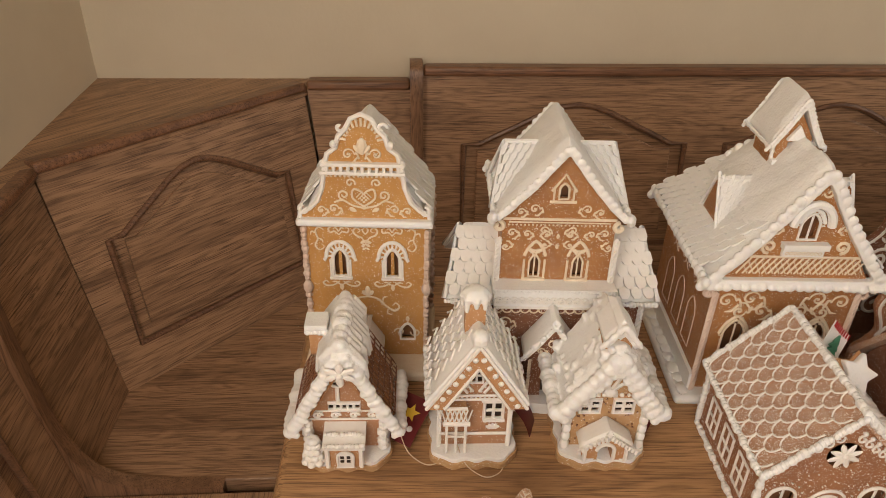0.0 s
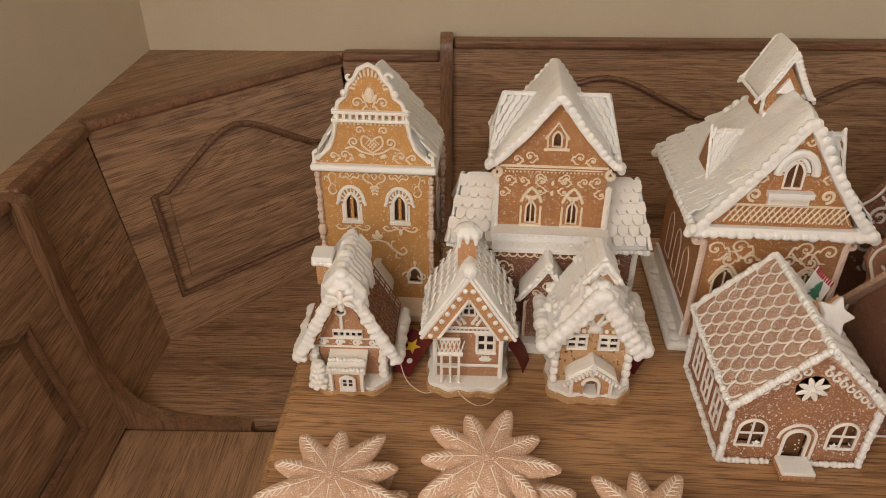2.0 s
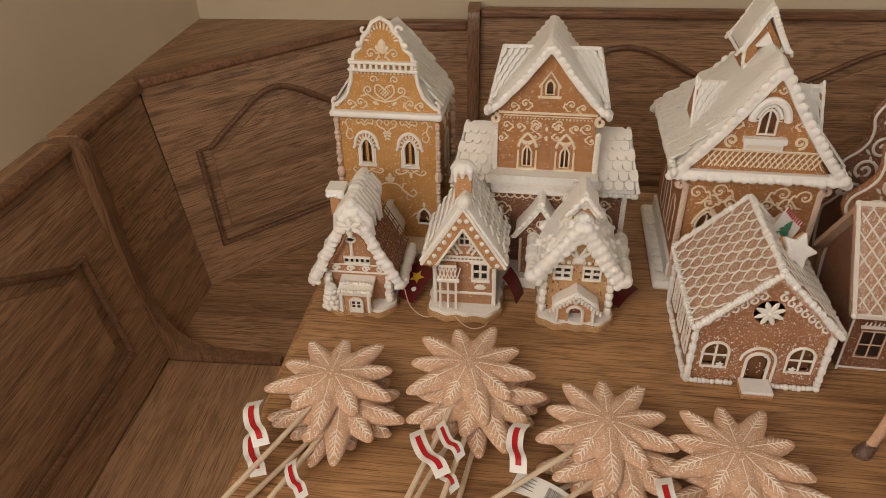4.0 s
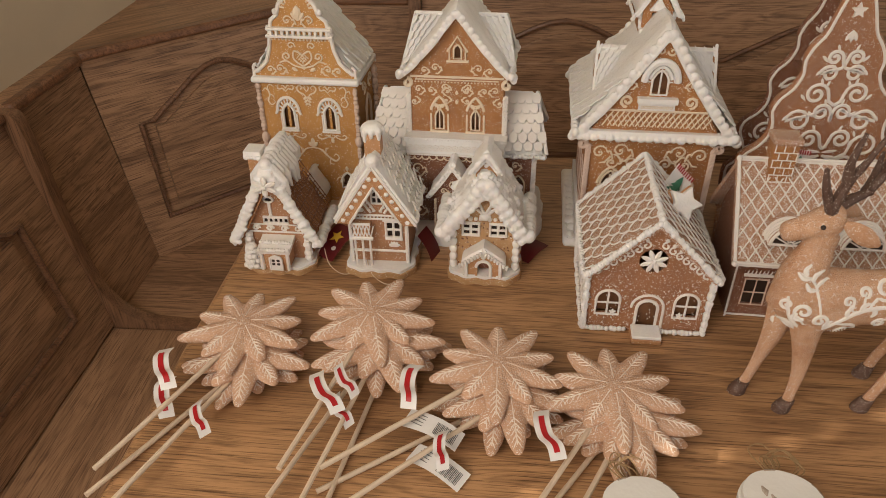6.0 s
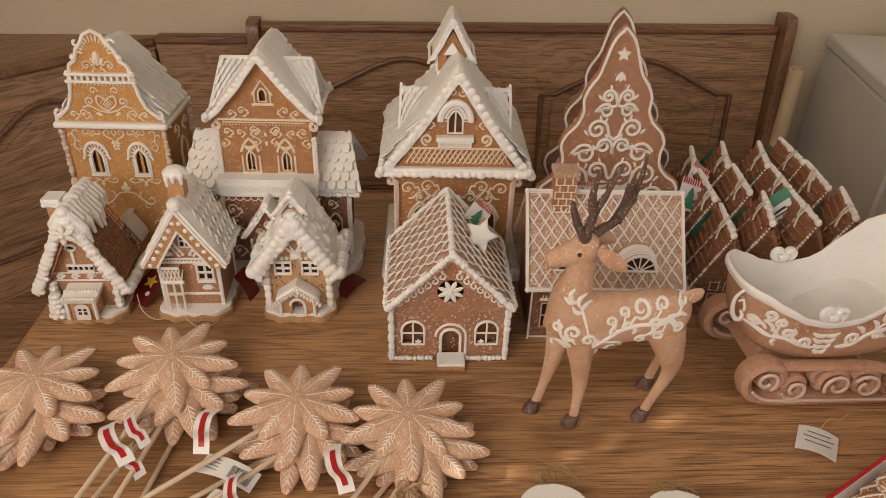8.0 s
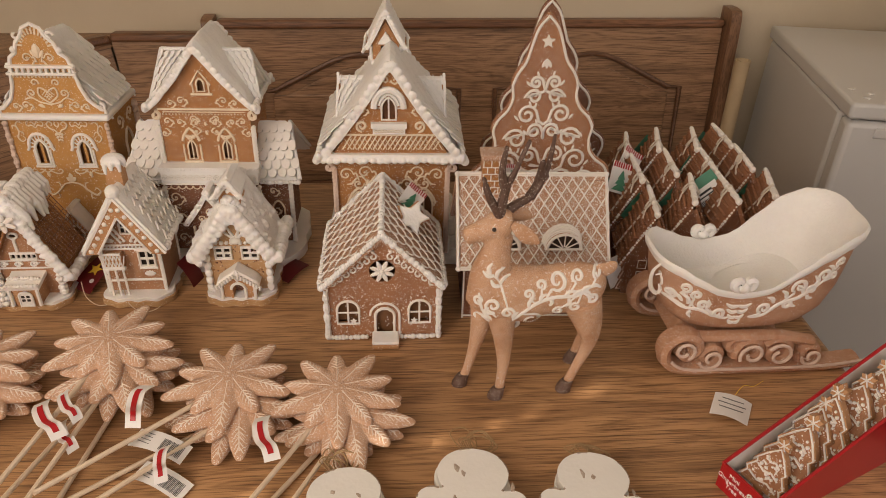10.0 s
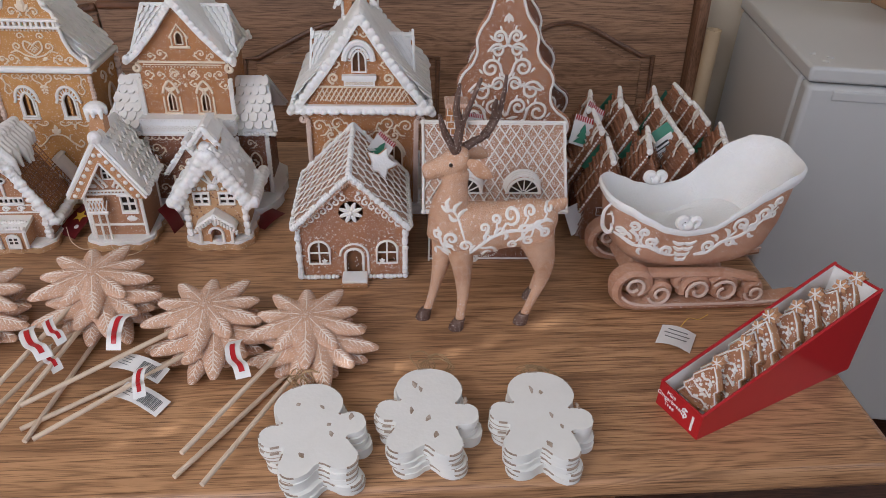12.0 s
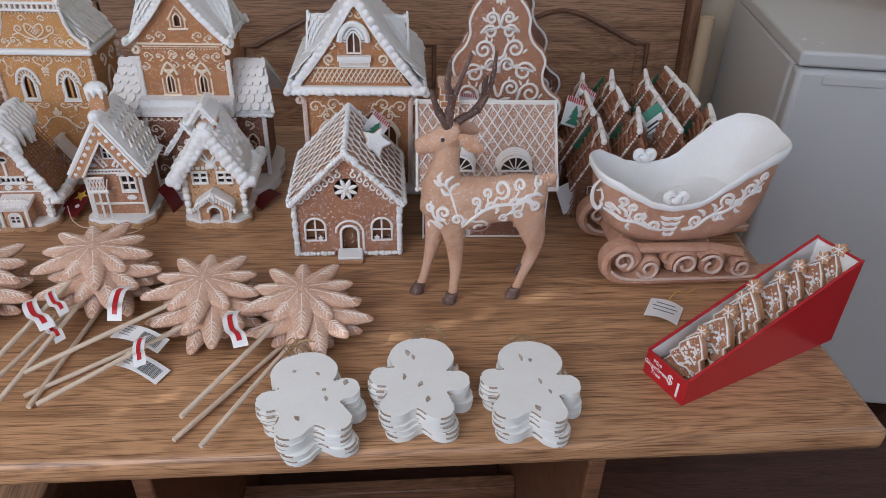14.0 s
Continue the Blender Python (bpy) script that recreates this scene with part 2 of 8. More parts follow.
class Shape:
    """Gathers vertices and faces of one mesh; m places what is added next."""

    def __init__(self, m=None):
        self.v, self.f, self.m = [], [], m or Matrix()

    def put(self, vs, fs):
        k = len(self.v)
        self.v += [self.m @ Vector(p) for p in vs]
        self.f += [[i + k for i in f] for f in fs]
        return self

    def box(self, c, s, m=None):
        x, y, z = s[0] / 2, s[1] / 2, s[2] / 2
        vs = [Vector((a * x, b * y, d * z)) for a in (-1, 1) for b in (-1, 1) for d in (-1, 1)]
        vs = [(m @ p if m else p) + Vector(c) for p in vs]
        return self.put(vs, [(0, 1, 3, 2), (4, 6, 7, 5), (0, 4, 5, 1), (2, 3, 7, 6), (0, 2, 6, 4), (1, 5, 7, 3)])

    def plate(self, outer, holes=(), y0=0.0, y1=0.01):
        """A plate in the xz plane between y0 (front) and y1, with holes through it."""
        loops = [[Vector((x, 0, z)) for x, z in lp] for lp in (outer, *holes)]
        flat = [p for lp in loops for p in lp]
        tri = tessellate_polygon(loops)
        n = len(flat)
        vs = [(p.x, y0, p.z) for p in flat] + [(p.x, y1, p.z) for p in flat]
        fs = []
        for a, b, c in tri:
            pa, pb, pc = flat[a], flat[b], flat[c]
            up = (pb - pa).cross(pc - pa).y < 0
            fs += [(a, b, c) if up else (a, c, b), (a + n, c + n, b + n) if up else (a + n, b + n, c + n)]
        k = 0
        for i, lp in enumerate(loops):
            m = len(lp)
            s = sum(lp[j].x * lp[(j + 1) % m].z - lp[(j + 1) % m].x * lp[j].z for j in range(m))
            for j in range(m):
                a, b = k + j, k + (j + 1) % m
                q = (a, a + n, b + n, b)
                fs.append(q if (s > 0) == (i == 0) else q[::-1])
            k += m
        return self.put(vs, fs)

    def tube(self, pts, r, n=6, taper=False, flat=1.0, closed=False):
        """A round cord along pts; r a number or one for each point."""
        pts = [Vector(p) for p in pts]
        k = len(pts)
        if k < 2:
            return self
        rs = r if isinstance(r, (list, tuple)) else [r] * k
        if taper:
            rs = [q * (0.35 + 0.65 * math.sin(math.pi * min(1, 0.12 + i / (k - 1) * 0.88))) for i, q in enumerate(rs)]
        vs, fs = [], []
        for i, p in enumerate(pts):
            a = pts[(i - 1) % k] if closed else pts[max(i - 1, 0)]
            b = pts[(i + 1) % k] if closed else pts[min(i + 1, k - 1)]
            d = (b - a).normalized() if (b - a).length > 1e-9 else Vector((0, 0, 1))
            u = d.cross(Vector((0, 1, 0)))
            u = u.normalized() if u.length > 0.05 else d.cross(Vector((1, 0, 0))).normalized()
            w = u.cross(d)
            for j in range(n):
                t = 2 * math.pi * j / n
                vs.append(p + (u * math.cos(t) + w * math.sin(t) * flat) * rs[i])
        for i in range(k if closed else k - 1):
            for j in range(n):
                a, b = i * n + j, i * n + (j + 1) % n
                c, d = ((i + 1) % k) * n + (j + 1) % n, ((i + 1) % k) * n + j
                fs.append((a, d, c, b))
        if not closed:
            fs += [tuple(range(n)), tuple(range(k * n - 1, k * n - n - 1, -1))]
        return self.put(vs, fs)

    def ball(self, c, r, s=(1, 1, 1), n=8, m=5):
        vs = [(0, 0, -1)]
        for i in range(1, m):
            a = math.pi * i / m
            vs += [(math.sin(a) * math.cos(2 * math.pi * j / n), math.sin(a) * math.sin(2 * math.pi * j / n), -math.cos(a)) for j in range(n)]
        vs.append((0, 0, 1))
        fs = [(0, 1 + (j + 1) % n, 1 + j) for j in range(n)]
        for i in range(m - 2):
            for j in range(n):
                a, b = 1 + i * n + j, 1 + i * n + (j + 1) % n
                fs.append((a, b, b + n, a + n))
        t = len(vs) - 1
        fs += [(t, t - n + j, t - n + (j + 1) % n) for j in range(n)]
        return self.put([(c[0] + x * r * s[0], c[1] + y * r * s[1], c[2] + z * r * s[2]) for x, y, z in vs], fs)

    def sheet(self, f, nu, nv, th, pillow=0.0, open_top=None):
        """A slab over f(u, v), u and v from 0 to 1, th thick below it; pillow rounds its rim off."""
        g = [[Vector(f(i / nu, j / nv)) for j in range(nv + 1)] for i in range(nu + 1)]
        top, low = [], []
        for i in range(nu + 1):
            for j in range(nv + 1):
                a = g[min(i + 1, nu)][j] - g[max(i - 1, 0)][j]
                b = g[i][min(j + 1, nv)] - g[i][max(j - 1, 0)]
                nn = a.cross(b).normalized()
                e = max(abs(2 * i / nu - 1), abs(2 * j / nv - 1) if open_top is None or j < nv / 2 else 0)
                drop = pillow * max(0, (e - 0.55) / 0.45) ** 3
                top.append(g[i][j] - nn * drop * th)
                low.append(g[i][j] - nn * th)
        w, k = nv + 1, (nu + 1) * (nv + 1)
        fs = []
        for i in range(nu):
            for j in range(nv):
                a, b, c, d = i * w + j, (i + 1) * w + j, (i + 1) * w + j + 1, i * w + j + 1
                fs += [(a, b, c, d), (a + k, d + k, c + k, b + k)]
        for i in range(nu):
            for j, s in ((0, 1), (nv, -1)):
                q = (i * w + j, i * w + j + k, (i + 1) * w + j + k, (i + 1) * w + j)
                fs.append(q if s > 0 else q[::-1])
        for j in range(nv):
            for i, s in ((0, -1), (nu, 1)):
                q = (i * w + j, i * w + j + k, i * w + j + 1 + k, i * w + j + 1)
                fs.append(q if s > 0 else q[::-1])
        return self.put(top + low, fs)

    def loft(self, rings, lid=True, floor=True):
        """Rings of equal length joined into a skin, closed below and, with lid, above."""
        n = len(rings[0])
        vs = [p for r in rings for p in r]
        fs = ([tuple(range(n - 1, -1, -1))] if floor else []) + ([tuple(range((len(rings) - 1) * n, len(rings) * n))] if lid else [])
        for i in range(len(rings) - 1):
            for j in range(n):
                a, b = i * n + j, i * n + (j + 1) % n
                fs.append((a, b, b + n, a + n))
        return self.put(vs, fs)


def part(name, shape, material, parent=None, label="", smooth=40, bevel=0.0):
    """Links a shape as one mesh object under a thing."""
    me = bpy.data.meshes.new(name)
    me.from_pydata([tuple(p) for p in shape.v], [], shape.f)
    b = bmesh.new()
    b.from_mesh(me)
    bmesh.ops.recalc_face_normals(b, faces=b.faces)
    b.to_mesh(me)
    b.free()
    me.materials.append(material)
    if smooth:
        me.polygons.foreach_set("use_smooth", [True] * len(me.polygons))
        me.set_sharp_from_angle(angle=radians(smooth))
    ob = new(name, me)
    if bevel:
        md = ob.modifiers.new("edge", "BEVEL")
        md.width, md.segments, md.limit_method, md.angle_limit = bevel, 3, "ANGLE", radians(50)
    if parent:
        ob.parent = parent
    if label:
        ob["label"] = label
    if any(k in name for k in ("bead", "rope", "shingle", "scrollwork", "icing", "surround", "lattice", "mark", "bar", "weave", "twine")):
        ob["kind"] = "stuff"
    return ob


def fuse(ob, voxel, rounds=2):
    """Melts the overlapping lumps of a mesh into one smooth skin."""
    md = ob.modifiers.new("melt", "REMESH")
    md.mode, md.voxel_size, md.use_smooth_shade = "VOXEL", voxel, True
    me = bpy.data.meshes.new_from_object(ob.evaluated_get(bpy.context.evaluated_depsgraph_get()))
    ob.modifiers.remove(md)
    b = bmesh.new()
    b.from_mesh(me)
    for i in range(rounds):
        bmesh.ops.smooth_vert(b, verts=b.verts, factor=0.5, use_axis_x=True, use_axis_y=True, use_axis_z=True)
    b.to_mesh(me)
    b.free()
    me.polygons.foreach_set("use_smooth", [True] * len(me.polygons))
    if not me.materials:
        me.materials.append(ob.data.materials[0])
    ob.data = me
    return ob


def thing(name, m, label, category, group=""):
    o = new(name)
    o.empty_display_size = 0.02
    o.matrix_world = m
    return tagged(o, label, category, group)


def sampled(pts, n):
    """pts resampled by a smooth curve through them."""
    p = [Vector(q) for q in pts]
    out = []
    for i in range(len(p) - 1):
        a, b, c, d = p[max(i - 1, 0)], p[i], p[i + 1], p[min(i + 2, len(p) - 1)]
        for k in range(n):
            t = k / n
            out.append(0.5 * ((2 * b) + (c - a) * t + (2 * a - 5 * b + 4 * c - d) * t * t + (3 * b - a - 3 * c + d) * t ** 3))
    return out + [p[-1]]


def arch(cx, z0, w, h, pointed=0.0, n=10):
    """Outline of an arched opening: foot at z0, full height h; pointed 0 is round, 1 is a lancet."""
    r = w / 2
    spring = z0 + h - r * (1 + 0.7 * pointed)
    pts = [(cx - r, z0), (cx + r, z0)]
    for i in range(n + 1):
        a = math.pi * i / n
        x, z = math.cos(a), math.sin(a)
        z = z * (1 + 0.7 * pointed) if pointed == 0 else (1 - abs(x) ** (2 - 0.7 * pointed)) ** 0.75 * (1 + 0.7 * pointed)
        pts.append((cx + r * x, spring + r * z))
    return pts


def rect(x0, x1, z0, z1):
    return [(x0, z0), (x1, z0), (x1, z1), (x0, z1)]


def ring3(loop, y):
    return [(x, y, z) for x, z in loop]


def curl(cx, cz, r, a0, turns=1.1, way=1, y=0.0, n=14, end=0.22):
    """A spiral of icing, from its outer end at angle a0 (degrees) inwards."""
    out = []
    for i in range(n + 1):
        t = i / n
        a = radians(a0) + way * turns * 2 * math.pi * t
        q = r * (1 - (1 - end) * t)
        out.append((cx + q * math.cos(a), y, cz + q * math.sin(a)))
    return out


def scroll(sh, x, z, s, side, y, r, up=1):
    """One S-shaped icing scroll that grows sideways, with a leaf or two."""
    r *= 1.12
    sh.tube(curl(x + side * s * 0.62, z + up * s * 0.1, s * 0.36, 180 if side > 0 else 0, 1.15, -side * up, y), r, 5, True)
    sh.tube(sampled([(x, y, z - up * s * 0.2), (x + side * s * 0.12, y, z + up * s * 0.15), (x + side * s * 0.26, y, z + up * s * 0.1)], 4), r, 5)
    sh.tube([(x + side * s * 0.1, y, z - up * s * 0.1), (x + side * s * 0.35, y, z - up * s * 0.42), (x + side * s * 0.6, y, z - up * s * 0.45)], [r, r * 1.1, r * 0.5], 5)
    sh.ball((x + side * s * 0.62, y, z + up * s * 0.1), r * 1.3, n=6, m=4)


def drop(sh, x, z, a, s, y, w=0.32):
    """A pressed leaf of icing: a flattened drop from (x, z) in the direction a."""
    c, d = math.cos(radians(a)), math.sin(radians(a))
    pts = [(x + c * s * t, y, z + d * s * t) for t in (0, 0.2, 0.5, 0.8, 1)]
    sh.tube(pts, [s * w * q for q in (0.25, 0.6, 1, 0.8, 0.3)], 6, flat=0.6)


def piped(sh, put, pts, r=0.0014, n=5):
    """A tapering stroke of icing through pts (x, z), laid on a surface by put."""
    sh.tube([put(p.x, p.z) for p in sampled([(x, 0, z) for x, z in pts], n)], r, 6, True, 0.8)


def whorl(sh, put, cx, cz, rr, a0, way, r=0.0014, turns=1.35, tail=None):
    """A spiral of icing that grows out of tail."""
    pts = [(p[0], p[2]) for p in curl(cx, cz, rr, a0, turns, way, 0, 16, 0.2)]
    piped(sh, put, ([tail] if tail else []) + pts, r, 2)


# ---- room ----
def slab(name, m, c, s, material, kind="structure", label="", category=""):
    sh = Shape(m)
    sh.box(c, s)
    o = part(name, sh, material, None, label, 0)
    return tagged(o, label, category, kind=kind)


slab("floor", BF, (1.65, -1.6, -0.05), (3.5, 3.4, 0.1), FLOORM, label="dark red-brown wooden floor boards", category="floor")
slab("ceiling", BF, (1.65, -1.6, 2.55), (3.5, 3.4, 0.1), CEIL, label="plain white ceiling", category="ceiling")
slab("wall_north", BF, (1.6, 0.05, 1.25), (3.4, 0.1, 2.5), WALL, label="plain cream painted wall behind the bench", category="wall")
wall = Shape(BF @ pose(0, 0, 0, 0, 0, 90))
wall.plate(rect(-3.2, 0.1, 0.0, 2.5), [rect(-2.5, -1.4, 1.05, 2.15)], 0.0, 0.1)
tagged(part("wall_west", wall, WALL, None, "", 0), "plain cream painted wall beside the bench", "wall", kind="structure")
# unseen mask added outside the west window; a column of small slots shapes the sun patches
blind = thing("window_blind", Matrix(), "unseen added board with a column of small slots shaping the sun patches", "blind")
bm_inv = (BF @ pose(-0.16, 0, 0, 0, 0, 90)).inverted()
slots = []
for k, (px, py) in enumerate(((0.609, 0.375), (0.547, 0.347), (0.502, 0.326), (0.438, 0.298), (0.398, 0.280), (0.274, 0.233), (0.229, 0.210), (0.189, 0.188))):
    a, b = bm_inv @ Vector((px, py, 0.75)), bm_inv.to_3x3() @ SUN_WAY
    q = a - b * (a.y / b.y)
    hz, hw = (0.0105, 0.008, 0.0085, 0.008, 0.006, 0.0065, 0.007, 0.005)[k], 0.009
    slots.append([(q.x + hw * math.cos(t), q.z + hz * math.sin(t)) for t in [2 * math.pi * n / 10 for n in range(10)]])
sh = Shape(BF @ pose(-0.16, 0, 0, 0, 0, 90))
sh.plate(rect(-2.7, -1.1, 0.9, 2.35), slots, 0, 0.002)
part("slat_panel", sh, CEIL, blind)
wall = Shape(BF)
wall.plate(rect(0.0, 3.3, 0.0, 2.5), [rect(0.3, 1.8, 1.05, 2.2)], -3.2, -3.1)
tagged(part("wall_south", wall, WALL, None, "", 0), "cream wall with a wide opening added for fill light", "wall", kind="structure")
wall = Shape(BF @ pose(3.3, 0, 0, 0, 0, 90))
wall.plate(rect(-3.2, 0.0, 0.0, 2.5), [rect(-1.8, -0.7, 1.05, 2.2)], -0.1, 0.0)
tagged(part("wall_east", wall, WALL, None, "", 0), "cream wall with an opening added for fill light", "wall", kind="structure")


# ---- corner bench ----
def panel_path(x0, x1, z0, z1, rise, n=12):
    """Outline of a cathedral panel: straight foot and sides, shoulders, an arched head."""
    e = (x1 - x0) * 0.07
    pts = [(x0, z0), (x1, z0), (x1, z1), (x1 - e, z1)]
    for i in range(1, n):
        t = i / n
        pts.append((x1 - e + (x0 - x1 + 2 * e) * t, z1 + rise * math.sin(math.pi * t) ** 0.8 * (1 - 0.25 * math.cos(2 * math.pi * t)) / 1.25))
    pts += [(x0 + e, z1), (x0, z1)]
    return pts


def scaled_loop(loop, d):
    cx = (min(p[0] for p in loop) + max(p[0] for p in loop)) / 2
    cz = (min(p[1] for p in loop) + max(p[1] for p in loop)) / 2
    w, h = max(p[0] for p in loop) - cx, max(p[1] for p in loop) - cz
    return [(cx + (x - cx) * (w - d) / w, cz + (z - cz) * (h - d) / h) for x, z in loop]


def back_plane(p, q, lean):
    """x runs from p to q at the seat, z up the leaning back, y into it."""
    a = math.degrees(math.atan2(q[1] - p[1], q[0] - p[0]))
    return pose(p[0], p[1], SEAT, 0, 0, a) @ pose(0, 0, 0, -lean)


SEAT = 0.445


def backrest(owner, p, q, lean, height, panels, skew=(0.0, 0.0), name="backrest", BENCH=None):
    BENCH = BENCH or BENCH0
    m = back_plane(p, q, lean)
    length = math.hypot(q[0] - p[0], q[1] - p[1])
    sh = Shape(m)
    loops = [panel_path(a, b, 0.07, height - 0.132, 0.08) for a, b in panels]
    sh.plate([(0, 0), (length, 0), (length + skew[1], height), (skew[0], height)], loops, 0, 0.02)
    board = part(name, sh, BENCH, owner)
    for lp in loops:
        fld = Shape(m)
        fld.plate(lp, [], 0.0075, 0.016)
        part("panel_field", fld, BENCH, board)
        fld = Shape(m)
        inner = scaled_loop(lp, 0.030)
        fld.plate(inner, [], 0.001, 0.008)
        part("raised_panel", fld, BENCH, board, bevel=0.004)
        mo = Shape(m)
        mo.tube(ring3(scaled_loop(lp, 0.004), 0.001), 0.0062, 8, closed=True)
        part("moulding", mo, BENCHSHADOW, board)
    sh = Shape(m)
    sh.box(((length + skew[0] + skew[1]) / 2, 0.008, height + 0.009), (length + skew[1] - skew[0], 0.04, 0.018))
    part("top_rail", sh, BENCHD, owner, bevel=0.006)
    return board


def divider(owner, m, height):
    """A curved side board: x out from the back, z up. Sweeps from the back's top to the seat's front."""
    prof = sampled([(-0.03, height), (0.005, height), (0.022, height - 0.01), (0.03, height - 0.067), (0.037, height - 0.17), (0.05, height - 0.285), (0.075, 0.045), (0.115, 0.013), (0.17, 0.003), (0.26, 0.0)], 5)
    loop = [(-0.03, -0.02), (0.26, -0.02)] + [(p[0], p[1]) for p in reversed([Vector((a[0], a[1])) for a in prof])]
    sh = Shape(m)
    sh.plate(loop, [], -0.012, 0.012)
    part("divider", sh, BENCHEDGE, owner, bevel=0.005)


corner_bench = thing("corner_bench", BF, "brown oak corner bench unit with panelled back and triangular shelf", "bench")
A, B = (0.103, -0.419), (0.434, -0.088)
backrest(corner_bench, A, B, 9.5, 0.398, [(0.042, 0.40)], (-0.024, 0.0), BENCH=BENCH45)
backrest(corner_bench, (0.103, -0.605), A, 9.5, 0.392, [], (0.0, 0.028), BENCH=BENCH90)
backrest(corner_bench, B, (0.585, -0.088), 6, 0.40, [], (-0.04, 0.0))
sh = Shape()
sh.plate([(0.0, 0.0), (0.0, -0.605), (0.035, -0.605), (0.037, -0.398), (0.40, -0.035), (0.585, -0.035), (0.585, 0.0)], [], 0, 0.018)
sh.v = [Vector((p.x, p.z, 0.848 - p.y)) for p in sh.v]
part("shelf", sh, BENCH45, corner_bench)
sh = Shape()
sh.plate([(0.06, -0.612), (0.60, -0.612), (0.60, -0.06), (0.36, -0.06), (0.06, -0.36)], [], 0, 0.03)
sh.v = [Vector((p.x, p.z, SEAT - p.y)) for p in sh.v]
part("seat", sh, BENCH, corner_bench, bevel=0.004)
sh = Shape()
sh.box((0.33, -0.33, 0.205), (0.42, 0.42, 0.41))
part("base", sh, BENCHD, corner_bench)
divider(corner_bench, pose(0.04, -0.617, SEAT, 0, 0, 0), 0.40)
divider(corner_bench, pose(0.597, -0.045, SEAT, 0, 0, -90), 0.447)

side_bench = thing("bench", BF, "brown oak bench with arched panel back along the wall", "bench")
backrest(side_bench, (0.105, -1.75), (0.105, -0.63), 9.5, 0.392, [(0.09, 0.53), (0.63, 1.05)], BENCH=BENCH90)
sh = Shape()
sh.box((0.30, -1.19, SEAT - 0.02), (0.42, 1.12, 0.03))
part("seat", sh, wood("bench_seat_oak", (0.42, 0.25, 0.14), (0.18, 0.098, 0.053), 0.4, turn=(0, 0, 90)), side_bench, bevel=0.004)
sh = Shape()
sh.box((0.02, -1.19, 0.838), (0.045, 1.12, 0.018))
part("cap_board", sh, BENCH90, side_bench)
sh = Shape()
sh.box((0.29, -1.19, 0.2), (0.36, 1.08, 0.41))
part("base", sh, BENCHD, side_bench)

rear_bench = thing("bench", BF, "brown oak bench with two arched panels behind the table", "bench")
backrest(rear_bench, (0.61, -0.085), (1.73, -0.085), 6, 0.425, [(0.075, 0.525), (0.60, 1.045)])
sh = Shape()
sh.box((1.17, -0.28, SEAT - 0.02), (1.12, 0.42, 0.03))
part("seat", sh, BENCH, rear_bench, bevel=0.004)
sh = Shape()
sh.box((1.17, -0.26, 0.2), (1.08, 0.36, 0.41))
part("base", sh, BENCHD, rear_bench)
divider(rear_bench, pose(1.745, -0.045, SEAT, 0, 0, -90), 0.465)

# ---- table ----
TF = pose(-0.092, 0.108, 0, 0, 0, 3.6)
table = thing("table", TF, "light oak table with rounded edges covered in gingerbread decorations", "table")
sh = Shape()
sh.plate([(0.0, 0.0), (1.02, 0.0), (1.025, 0.735), (-0.005, 0.735)], [], 0, 0.028)
sh.v = [Vector((p.x, p.z, 0.75 - p.y)) for p in sh.v]
part("tabletop", sh, OAK, table, bevel=0.009)
for x in (0.255, 0.788):
    sh = Shape()
    sh.box((x, 0.37, 0.36), (0.022, 0.5, 0.724))
    part("leg_panel", sh, BENCHD, table, bevel=0.004)
sh = Shape()
sh.box((0.5215, 0.45, 0.10), (0.511, 0.03, 0.08))
part("stretcher", sh, BENCHD, table, bevel=0.004)
TOP = 0.75


# ---- house helpers ----
def roof(sh, ef, rf, rb, eb, th, sag=0.0, rough=0.0, nu=14, nv=10, pillow=0.8):
    """A snow-covered slope: eave front, ridge front, ridge back, eave back."""
    ef, rf, rb, eb = (Vector(p) for p in (ef, rf, rb, eb))
    if (eb - ef).cross(rf - ef).z < 0:
        ef, rf, rb, eb = eb, rb, rf, ef

    def f(u, v):
        p = ef.lerp(eb, u).lerp(rf.lerp(rb, u), v)
        k = noise.noise(p * 90) * rough + noise.noise(p * 260) * rough * 0.4
        return p + Vector((0, 0, -4 * sag * v * (1 - v) + k))
    return sh.sheet(f, nu, nv, th, pillow, True)


